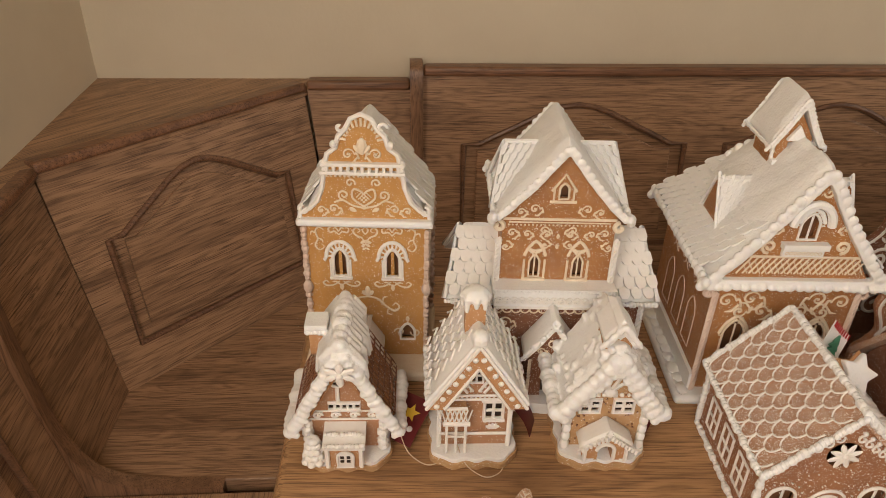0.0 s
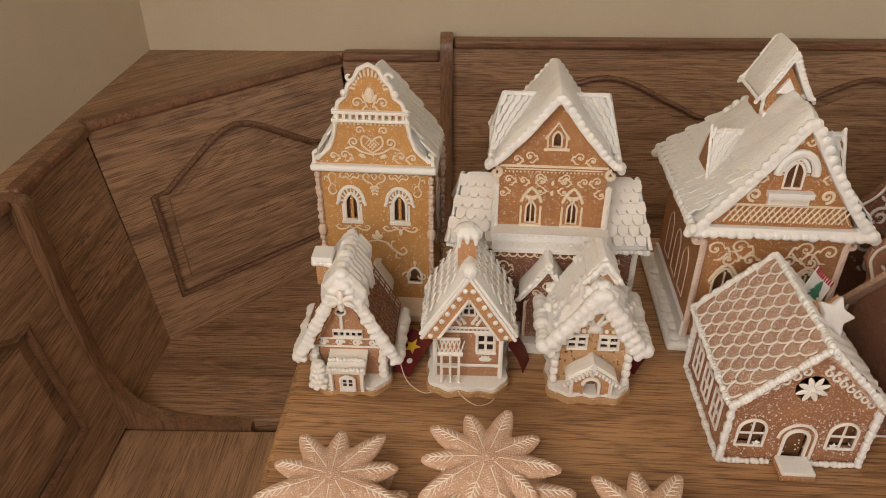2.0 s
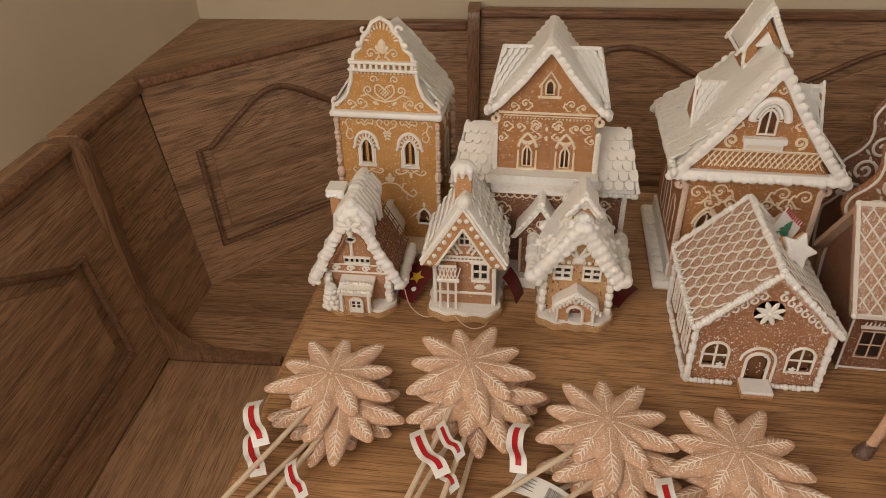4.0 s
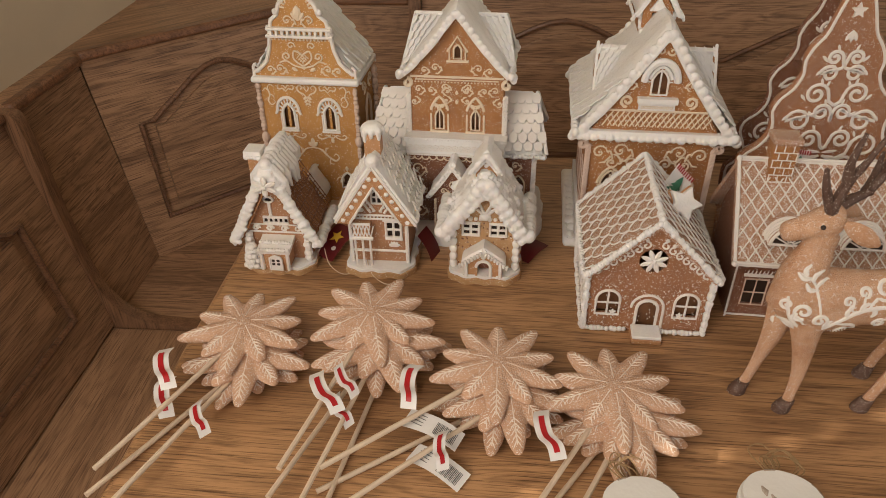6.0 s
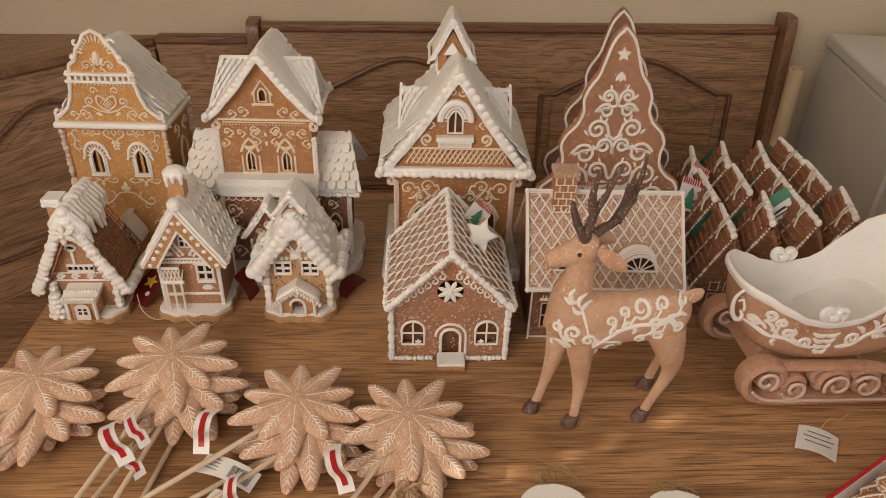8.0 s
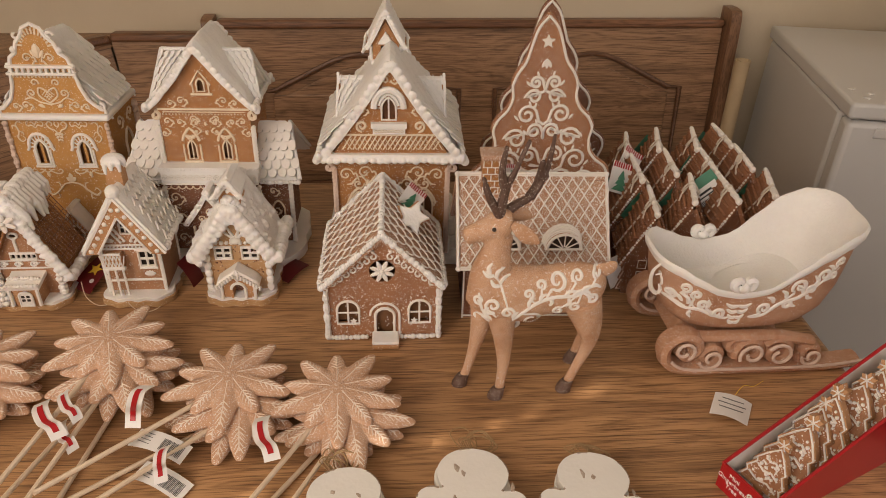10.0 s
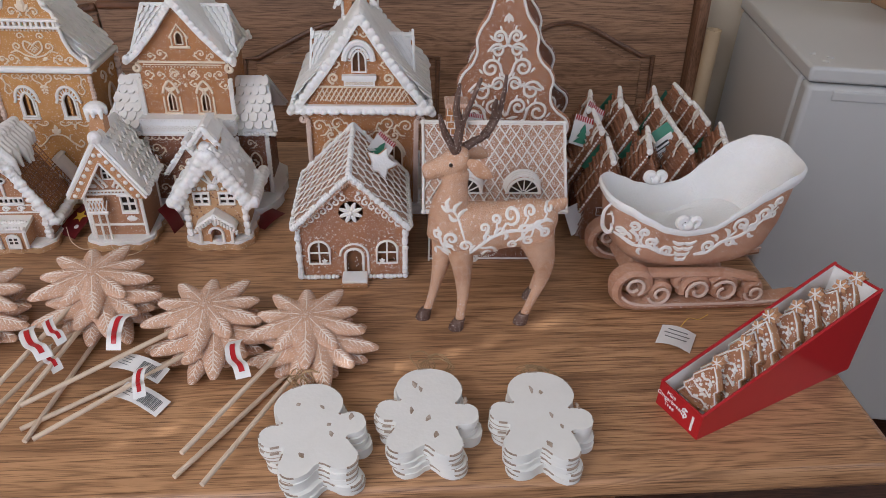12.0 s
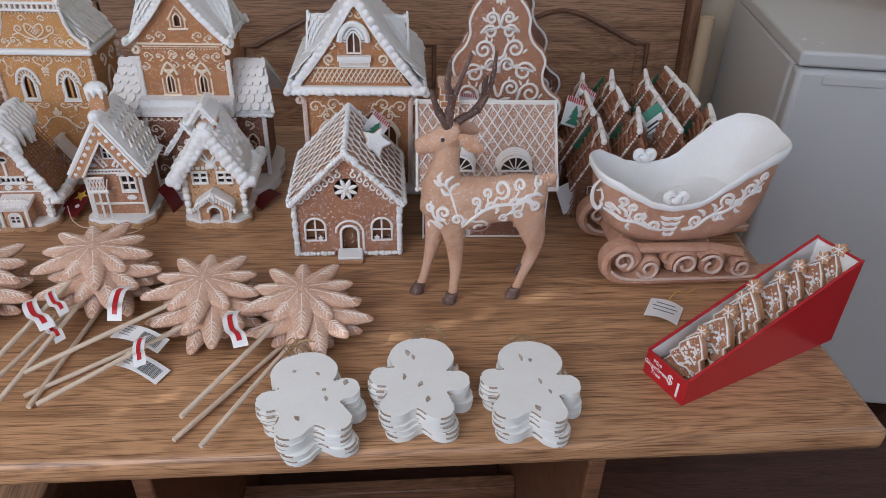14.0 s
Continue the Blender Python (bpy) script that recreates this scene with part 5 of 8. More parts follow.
for k in (-1, 1):
    for i in range(7):
        p = Vector((k * 0.0375, -0.0172, 0.079)).lerp(Vector((k * 0.002, -0.0172, 0.137)), i / 6.3)
        sh.ball(p, 0.0029, (1, 0.6, 1))
    sh.tube([(k * 0.030, -0.0168, 0.0755), (0, -0.0168, 0.124)], 0.0016, 5)
    sh.tube([(k * 0.047, -0.0168, 0.0755), (0, -0.0168, 0.149)], 0.0020, 5)
    sh.tube([(k * 0.003, -0.001, 0.083), (k * 0.017, -0.001, 0.106)], 0.0016, 5)
    sh.tube([(k * 0.008, -0.001, 0.081), (k * 0.021, -0.001, 0.101)], 0.0016, 5)
    for i in range(5):
        p = Vector((k * 0.005, -0.001, 0.083)).lerp(Vector((k * 0.019, -0.001, 0.104)), i / 4)
        sh.ball(p, 0.0012, n=5, m=4)
    for q in range(5):
        drop(sh, k * 0.021, 0.082, 30 + 30 * q, 0.006, -0.001)
    rope(sh, (k * 0.034, -0.002, 0.012), (k * 0.034, -0.002, 0.076), 0.0025, 18)
    rope(sh, (k * 0.036, 0.064, 0.012), (k * 0.036, 0.064, 0.076), 0.0018, 18)
for z in (0.0785, 0.0735):
    sh.tube([(-0.036, -0.002, z), (0.036, -0.002, z)], 0.0014, 5)
for i in range(17):
    sh.ball((-0.034 + i * 0.00425, -0.002, 0.076), 0.0012, n=5, m=4)
sh.tube([(-0.035, -0.002, 0.029), (0.035, -0.002, 0.029)], 0.0017, 5)
for q in range(5):
    drop(sh, 0.018, 0.034, 30 + 30 * q, 0.0075, -0.001)
sh.tube([(0.008, -0.002, 0.046), (0.029, -0.002, 0.046)], 0.0018, 6)
sh.tube([(0.006, -0.002, 0.072), (0.03, -0.002, 0.072)], 0.0024, 6)
part("facade_icing", sh, ICING, s2)
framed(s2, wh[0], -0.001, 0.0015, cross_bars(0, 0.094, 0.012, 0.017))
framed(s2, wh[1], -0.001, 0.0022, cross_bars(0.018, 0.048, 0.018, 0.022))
sh = Shape()
sh.plate([(-0.029, 0.053), (-0.007, 0.053), (-0.009, 0.071), (-0.027, 0.071)], [], -0.012, -0.001)
bay = part("bay_roof", sh, GINGER_LIGHT, s2)
sh = Shape()
for i in range(6):
    for k in (-1, 1):
        x = -0.018 + (i - 2.5) * 0.0042
        sh.tube([(x, -0.0125, 0.054), (x + k * 0.004, -0.0125, 0.070)], 0.0008, 4)
sh.tube([(-0.031, -0.012, 0.052), (-0.005, -0.012, 0.052)], 0.0026, 6)
sh.tube([(-0.028, -0.012, 0.0715), (-0.008, -0.012, 0.0715)], 0.0018, 6)
for x in (-0.027, -0.018, -0.009):
    sh.tube([(x, -0.011, 0.012), (x, -0.011, 0.05)], 0.0015, 5)
sh.tube([(-0.027, -0.011, 0.034), (-0.009, -0.011, 0.034)], 0.0013, 5)
part("bay_lattice", sh, ICING, bay)
sh = Shape()
sh.box((-0.003, 0.02, 0.158), (0.018, 0.017, 0.036))
ch = part("chimney", sh, GINGER_LIGHT, s2)
sh = Shape()
sh.ball((-0.003, 0.02, 0.180), 0.0135, (1, 0.95, 0.6))
for i in range(8):
    a = 2 * math.pi * i / 8
    sh.tube([(-0.003 + 0.011 * math.cos(a), 0.02 + 0.0105 * math.sin(a), 0.180), (-0.003 + 0.0115 * math.cos(a), 0.02 + 0.011 * math.sin(a), 0.171 - 0.003 * (i % 3))], [0.004, 0.002], 6)
fuse(part("snow_cap", sh, SNOW, ch), 0.0011)
wavy_base(s2, 0.087, 0.10)

# dotted cottage with popcorn snow
wh = [rect(-0.026, -0.007, 0.058, 0.074), rect(0.006, 0.025, 0.058, 0.074)]
s3 = small_house("popcorn_cottage", 0.197, 0.540, 3, "small gingerbread cottage with lumpy popcorn-like snow roof", 0.070, 0.066, 0.078, 0.122, TAN, wh)
sh = Shape()
for k in (-1, 1):
    for i in range(9):
        p = Vector((k * 0.050, -0.013, 0.063)).lerp(Vector((0, -0.013, 0.136)), (i + 0.4) / 9)
        sh.ball(p, random.uniform(0.0065, 0.0085), (1.1, 1, 1))
        sh.ball(p + Vector((-k * 0.005, -0.001, -0.006)), random.uniform(0.004, 0.006))
    for i in range(11):
        sh.ball((k * 0.051, -0.01 + i * 0.0085, 0.066), random.uniform(0.007, 0.0095))
        sh.ball((k * random.uniform(0.01, 0.045), -0.0 + i * 0.007, 0.125 - random.uniform(0.0, 0.03)), 0.001)
fs3 = saddle(sh, 0.052, -0.014, 0.076, 0.070, 0.146, 0.014, 0.05, 0.0025, back_rise=0.006)
for i in range(90):
    sh.ball(fs3(random.uniform(0.05, 0.95), random.uniform(0.05, 0.95)) + Vector((0, 0, -0.002)), random.uniform(0.003, 0.0055), (1, 1, 0.8))
fuse(part("snow_roof", sh, SNOW, s3, "lumpy white snow roof"), 0.0013)
sh = Shape()
sh.plate([(-0.012, 0.128), (0.012, 0.128), (0.012, 0.146), (0, 0.160), (-0.012, 0.146)], [], 0.0, 0.03)
dm = part("dormer", sh, GINGER_LIGHT, s3)
sh = Shape()
for k in (-1, 1):
    roof(sh, (k * 0.019, -0.008, 0.146), (0.0, -0.008, 0.170), (0, 0.04, 0.170), (k * 0.019, 0.04, 0.146), 0.008, 0.0, 0.001, 8, 6)
    beads(sh, (k * 0.019, -0.009, 0.143), (0, -0.009, 0.167), 7, 0.0032)
sh.ball((0, -0.002, 0.137), 0.010, (1.1, 0.8, 0.8))
sh.tube(curl(0, 0.150, 0.003, 0, 1.2, 1, -0.002), 0.0012, 5)
fuse(part("dormer_snow", sh, SNOW, dm), 0.0009)
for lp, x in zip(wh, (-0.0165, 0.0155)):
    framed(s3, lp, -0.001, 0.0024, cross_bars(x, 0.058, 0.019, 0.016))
sh = Shape()
for k in (-1, 1):
    for i in range(6):
        sh.ball((k * 0.037, -0.003, 0.018 + i * 0.0105), 0.0055, (0.9, 0.8, 1.2))
        sh.ball((k * 0.037, 0.066, 0.018 + i * 0.0105), 0.005, (0.9, 0.8, 1.2))
    sh.tube([(0, -0.001, 0.085), (k * 0.016, -0.001, 0.098)], [0.0026, 0.0014], 5)
    sh.tube([(0, -0.001, 0.085), (k * 0.009, -0.001, 0.104)], [0.0026, 0.0014], 5)
    sh.ball((k * 0.022, -0.001, 0.087), 0.004)
    sh.ball((k * 0.018, -0.001, 0.100), 0.003)
    sh.ball((k * 0.005, -0.001, 0.108), 0.003)
sh.ball((0, -0.002, 0.084), 0.0065, (1.1, 0.7, 0.8))
beads(sh, (-0.032, -0.001, 0.080), (0.032, -0.001, 0.080), 11, 0.0024)
part("facade_icing", sh, ICING, s3)
sh = Shape()
for i in range(60):
    sh.ball((random.uniform(-0.032, 0.032), -0.0003, random.uniform(0.014, 0.08)), 0.0011, n=5, m=4)
part("dot_mark", sh, GINGER_DARK, s3)
sh = Shape()
sh.plate([(-0.021, 0.011), (0.021, 0.011), (0.021, 0.036), (0.0, 0.048), (-0.021, 0.036)], [arch(0, 0.011, 0.014, 0.020)], -0.018, 0.0)
porch = part("porch", sh, GINGER_LIGHT, s3)
sh = Shape()
for k in (-1, 1):
    roof(sh, (k * 0.029, -0.024, 0.034), (0, -0.024, 0.055), (0, 0, 0.055), (k * 0.029, 0, 0.034), 0.006, 0, 0.0008, 8, 6)
    for i in range(8):
        p = Vector((k * 0.028, -0.025, 0.032)).lerp(Vector((0, -0.025, 0.052)), i / 8)
        sh.tube([p, p + Vector((-k * 0.001, 0, -0.005))], 0.0018, 5)
    sh.tube([(k * 0.020, -0.02, 0.011), (k * 0.020, -0.02, 0.034)], 0.0022, 6)
drop(sh, 0, 0.045, 270, 0.009, -0.0195, 0.4)
sh.tube(ring3(arch(0, 0.011, 0.017, 0.022), -0.019)[1:], 0.002, 6)
part("porch_icing", sh, ICING, porch)
sh = Shape()
sh.plate(arch(0, 0.011, 0.013, 0.019), [], -0.004, -0.002)
dr = part("door", sh, GINGER_DARK, porch)
wavy_base(s3, 0.088, 0.10)
for o in (s1, s2, s3):
    for c in o.children:
        if c.name.startswith(("cookie_base", "snow_base")):
            c.location.y = 0.029


# ---- sugared house with scalloped roof ----
g = house("scalloped_house", 0.379, 0.463, 3.2, "sugared gingerbread house with piped scallop roof and open door")
W, D, H, AP = 0.126, 0.128, 0.080, 0.138
doorway = arch(0.002, 0.0, 0.022, 0.043)
wl = [arch(x, 0.022, 0.025, 0.032) for x in (-0.040, 0.042)]
flake = [(0.0 + 0.0145 * math.cos(2 * math.pi * i / 20), 0.094 + 0.0145 * math.sin(2 * math.pi * i / 20)) for i in range(20)]
body(g, W, D, H, AP, GINGER_ROSE, wl + [doorway, flake])
for lp, x in zip(wl, (-0.040, 0.042)):
    framed(g, lp, -0.001, 0.0016, cross_bars(x, 0.022, 0.025, 0.032), near_black=False)
framed(g, doorway, -0.001, 0.0018, name="door_frame", near_black=False)
sh = Shape()
sh.tube(ring3(arch(0.002, 0.0, 0.034, 0.050), -0.001)[1:], 0.0015, 6)
for k in (-1, 1):
    for i in range(7):
        p = Vector((k * 0.056, -0.001, 0.078)).lerp(Vector((k * 0.006, -0.001, 0.116)), i / 6.5)
        sh.tube(curl(p.x, p.z, 0.0048, 90, 1.0, k, -0.001), 0.0011, 5)
        sh.ball(p + Vector((0, 0, 0.0065)), 0.0022)
    for x0 in (-0.040, 0.042):
        for i in range(15):
            a = math.pi * 2 * i / 15
            sh.ball((x0 + 0.019 * math.cos(a), -0.0005, 0.038 + 0.022 * math.sin(a)), 0.0011, n=5, m=4)
for i in range(120):
    sh.ball((random.uniform(-0.06, 0.06), -0.0002, random.uniform(0.006, 0.085)), random.uniform(0.0005, 0.0009), n=5, m=4)
for x0, z0 in ((-0.034, 0.026), (0.036, 0.026)):
    for q in range(5):
        drop(sh, x0, z0, 90 + 72 * q, 0.004, -0.002)
part("facade_icing", sh, ICING, g)
sh = Shape()
for i in range(8):
    drop(sh, 0.0, 0.094, 22.5 + 45 * i, 0.0145, -0.0015, 0.2)
sh.ball((0, -0.002, 0.094), 0.003)
part("icing_flower", sh, ICING, g, "white eight-petalled icing flower")
sh = Shape()
for k in (-1, 1):
    roof(sh, (k * 0.068, -0.008, 0.077), (0, -0.008, 0.145), (0, D + 0.008, 0.145), (k * 0.068, D + 0.008, 0.077), 0.006, 0, 0.0003, pillow=0.0)
part("roof", sh, GINGER_SUGAR, g, "sugar-coated gingerbread roof")
sh = Shape()
for k in (-1, 1):
    lo, hi = Vector((k * 0.069, -0.004, 0.0785)), Vector((k * 0.001, -0.004, 0.1465))
    rows, cols = 8, 8
    for j in range(rows):
        for i in range(cols - j % 2):
            u = (i + 0.5 + 0.5 * (j % 2)) / cols
            pts = []
            for q in range(9):
                a = math.pi * q / 8
                du = -0.5 / cols * math.cos(a)
                v = (j + 1.0 - 1.05 * math.sin(a) ** 0.8) / rows
                pts.append(lo.lerp(hi, max(0.0, min(1, v))) + Vector((0, (u + du) * (D + 0.008), 0.0012)))
            sh.tube(pts, 0.0009, 5)
part("scallop_icing", sh, ICING, g)
sh = Shape()
for k in (-1, 1):
    beads(sh, (k * 0.069, -0.009, 0.076), (0, -0.009, 0.146), 25, 0.0036, 0.25)
    beads(sh, (k * 0.069, D + 0.009, 0.076), (0, D + 0.009, 0.146), 25, 0.0036, 0.25)
    beads(sh, (k * 0.070, -0.006, 0.077), (k * 0.070, D + 0.006, 0.077), 34, 0.0032, 0.25)
    beads(sh, (k * 0.064, -0.003, 0.004), (k * 0.064, -0.003, 0.076), 20, 0.0036, 0.25)
    beads(sh, (k * 0.065, D, 0.004), (k * 0.065, D, 0.076), 18, 0.0034, 0.25)
    beads(sh, (k * 0.065, 0, 0.004), (k * 0.065, D, 0.004), 32, 0.0034, 0.25)
beads(sh, (0, -0.008, 0.147), (0, D + 0.008, 0.147), 34, 0.0036, 0.25)
beads(sh, (-0.066, -0.004, 0.004), (-0.018, -0.004, 0.004), 11, 0.0032, 0.2)
beads(sh, (0.020, -0.004, 0.004), (0.066, -0.004, 0.004), 11, 0.0032, 0.2)
part("edge_bead", sh, SNOW, g)
sh = Shape()
for k in (-1, 1):
    sh.m = pose(k * 0.0645, 0.064, 0, 0, 0, k * 90)
    for x in (-0.035, 0.0, 0.035):
        sh.tube(ring3(rect(x - 0.011, x + 0.011, 0.02, 0.055), 0), 0.0014, 5, closed=True)
        for a, b in cross_bars(x, 0.02, 0.022, 0.035):
            sh.tube([(a[0], 0, a[1]), (b[0], 0, b[1])], 0.0012, 5)
    for i in range(22):
        sh.ball((-0.05 + i * 0.0048, 0, 0.066 + 0.004 * (i % 2)), 0.0012, n=5, m=4)
part("side_icing", sh, ICING, g)
sh = Shape()
sh.box((0.0025, -0.012, 0.0035), (0.032, 0.024, 0.007))
st = part("doorstep", sh, GINGER_LIGHT, g, bevel=0.002)
sh = Shape()
sh.box((0.0025, -0.012, 0.0085), (0.031, 0.023, 0.004))
part("step_snow", sh, SNOW, st, bevel=0.0018)


def star_loop(r, q, n=5, a0=90):
    return [((r if i % 2 == 0 else q) * math.cos(radians(a0 + 180 * i / n)), (r if i % 2 == 0 else q) * math.sin(radians(a0 + 180 * i / n))) for i in range(2 * n)]


def folded_tag(name, m, w, h, label, fancy=True):
    """A striped and green printed card."""
    o = thing(name, m, label, "tag")
    sh = Shape()
    sh.sheet(lambda u, v: (w * (u - 0.5), 0.002 * math.sin(math.pi * u), h * v), 6, 4, 0.0006)
    part("card", sh, PAPER, o)
    sh = Shape()
    for i in range(9):
        sh.box((w * (-0.44 + 0.11 * i), -0.0012 + 0.002 * math.sin(math.pi * (0.06 + 0.11 * i)), h * 0.9), (w * 0.05, 0.0006, h * 0.18))
    part("stripe_bars", sh, CARD_RED, o)
    sh = Shape()
    for k, z in ((0.9, 0.08), (0.65, 0.28), (0.4, 0.46)):
        sh.plate([(-w * 0.36 * k, h * z), (w * 0.36 * k, h * z), (0, h * (z + 0.28))], [], -0.0022 - k * 0.0002, 0.0)
    part("printed_tree", sh, CARD_GREEN, o)
    return o


folded_tag("hanging_tag", pose(0.400, 0.566, TOP + 0.116, -32, 44, 4), 0.028, 0.032, "white card tag with green tree and red stripes on the roof")
o = thing("star_ornament", pose(0.411, 0.532, TOP + 0.124, -38, 25, 0), "small white icing star ornament on the scalloped roof", "star")
sh = Shape()
sh.plate(star_loop(0.021, 0.011), [], -0.004, 0.004)
part("star", sh, SNOW, o, bevel=0.0025)
sh = Shape()
sh.plate(star_loop(0.023, 0.0125), [], 0.0035, 0.008)
part("cookie_back", sh, GINGER_LIGHT, o, bevel=0.002)


# ---- lattice-roofed house ----
r = house("lattice_house", 0.552, 0.508, 2.0, "gingerbread house with iced lattice roof, lunette dormers and chimney")
W, D = 0.158, 0.105
wl = [rect(x - 0.012, x + 0.012, 0.018, 0.052) for x in (-0.055, 0.052)]
body(r, W, D, 0.088, 0.088, GINGER_DARK, wl)
for lp, x in zip(wl, (-0.055, 0.052)):
    framed(r, lp, -0.001, 0.0011, cross_bars(x, 0.018, 0.024, 0.034), PINK_ICING)
for k in (-1, 1):
    sh = Shape(pose(k * (W / 2 - 0.004), D / 2, 0, 0, 0, k * 90))
    sh.plate([(-D / 2, 0.088), (D / 2, 0.088), (0, 0.165)], [], -0.004, 0)
    part("gable", sh, GINGER_DARK, r)
sh = Shape()
roof(sh, (-0.09, -0.016, 0.080), (-0.09, 0.052, 0.168), (0.09, 0.052, 0.168), (0.09, -0.016, 0.080), 0.006, 0, 0.0003, pillow=0)
roof(sh, (-0.09, 0.121, 0.080), (-0.09, 0.052, 0.168), (0.09, 0.052, 0.168), (0.09, 0.121, 0.080), 0.006, 0, 0.0003, pillow=0)
part("roof", sh, GINGER_SUGAR, r, "sugared gingerbread roof")
sh = Shape()
lo0, hi0 = Vector((-0.088, -0.017, 0.082)), Vector((-0.088, 0.051, 0.170))
for i in range(-6, 14):
    for k in (-1, 1):
        pts = []
        for q in range(13):
            v = q / 12
            u = (i + 0.5) / 13 + k * (v - 0.5) * 0.42
            if 0 <= u <= 1:
                pts.append(lo0.lerp(hi0, v) + Vector((u * 0.176, 0, random.uniform(-0.0002, 0.0004))))
        sh.tube(pts, 0.0009, 5)
part("roof_lattice", sh, ICING, r)
sh = Shape()
a, b, c, d = lo0, lo0 + Vector((0.176, 0, 0)), hi0 + Vector((0.176, 0, 0)), hi0
for p, q in ((a, b), (b, c), (d, c), (a, d)):
    for w in (-0.0012, 0.0014):
        sh.tube([p.lerp(q, t / 10) + Vector((random.uniform(-1, 1) * 0.0004, 0, w)) for t in range(11)], 0.0017, 6)
for p in (a, b, c, d):
    sh.ball(p, 0.0035)
rope(sh, (-0.0795, -0.002, 0.0), (-0.0795, -0.002, 0.082), 0.0014, 26)
rope(sh, (0.0795, -0.002, 0.0), (0.0795, -0.002, 0.082), 0.0014, 26)
sh.tube([(-0.079, -0.001, 0.003), (0.079, -0.001, 0.003)], 0.0012, 5)
for x in (-0.055, 0.052):
    sh.tube([(x - 0.015, -0.002, 0.058), (x + 0.015, -0.002, 0.058)], 0.002, 6)
    for i in range(7):
        sh.tube([(x - 0.013 + i * 0.004, -0.002, 0.056), (x - 0.011 + i * 0.004, -0.002, 0.064)], 0.0008, 4)
part("edge_icing", sh, ICING, r)
for x in (-0.038, 0.033):
    sh = Shape()
    sh.m = pose(x, 0.005, 0.106)
    loop = [(0.021 * math.cos(math.pi * i / 14), 0.021 * math.sin(math.pi * i / 14)) for i in range(15)]
    sh.plate(loop, [], -0.016, 0.03)
    dm = part("lunette_dormer", sh, GINGER_SUGAR, r)
    sh = Shape(pose(x, 0.005, 0.106))
    for w in range(5):
        sh.tube([((0.0195 + 0.0006 * w) * math.cos(math.pi * i / 14), -0.018 + 0.004 * w, (0.0195 + 0.0009 * w) * math.sin(math.pi * i / 14)) for i in range(15)], 0.0019, 6)
    for i in range(1, 6):
        t = math.pi * i / 6
        sh.tube([(0.003 * math.cos(t), -0.018, 0.003 * math.sin(t)), (0.018 * math.cos(t), -0.018, 0.018 * math.sin(t))], 0.0009, 5)
    sh.tube([(-0.022, -0.018, 0), (0.022, -0.018, 0)], 0.0014, 5)
    part("lunette_icing", sh, ICING, dm)
    sh = Shape(pose(x, 0.005, 0.106))
    sh.plate([(q[0] * 0.85, q[1] * 0.85 + 0.0005) for q in loop], [], -0.0168, -0.0163)
    part("pane", sh, SHADE_BLACK, dm)
sh = Shape()
sh.box((-0.048, 0.050, 0.168), (0.024, 0.022, 0.05))
ch = part("chimney", sh, GINGER, r)
sh = Shape()
sh.box((-0.048, 0.050, 0.196), (0.029, 0.027, 0.007))
part("chimney_cap", sh, GINGER_SUGAR, ch, bevel=0.002)
sh = Shape()
for j in range(5):
    z = 0.150 + j * 0.0085
    sh.tube([(-0.06, 0.0385, z), (-0.036, 0.0385, z)], 0.0007, 4)
    for i in range(3):
        x = -0.059 + i * 0.009 + (j % 2) * 0.0045
        sh.tube([(x, 0.0385, z), (x, 0.0385, z + 0.0085)], 0.0007, 4)
part("brick_icing", sh, ICING, ch)
folded_tag("hanging_tag", pose(0.525, 0.567, TOP + 0.150, -20, 10, 10), 0.022, 0.026, "small white and green card tag behind the lattice roof")

# ---- tree lantern of two iced gingerbread plates ----
tree = thing("gingerbread_tree", pose(0.579, 0.650, TOP, 0, -2.2, 3) @ Matrix.Diagonal((1, 1, 1.03, 1)), "tall two-plate gingerbread tree lantern with white scrolls", "tree ornament")
right = [(0.10, 0.0), (0.102, 0.06), (0.094, 0.072), (0.083, 0.085), (0.085, 0.10), (0.092, 0.118), (0.088, 0.132), (0.075, 0.142), (0.065, 0.155), (0.063, 0.172), (0.066, 0.186), (0.060, 0.2), (0.048, 0.212), (0.041, 0.228), (0.042, 0.243), (0.036, 0.258), (0.026, 0.272), (0.020, 0.29), (0.012, 0.312), (0.0, 0.325)]
sm = [Vector((p[0], 0, p[1])) for p in right]
rs = sampled(sm, 3)
loop = [(p.x, p.z) for p in rs] + [(-p.x, p.z) for p in rs[-2::-1]]
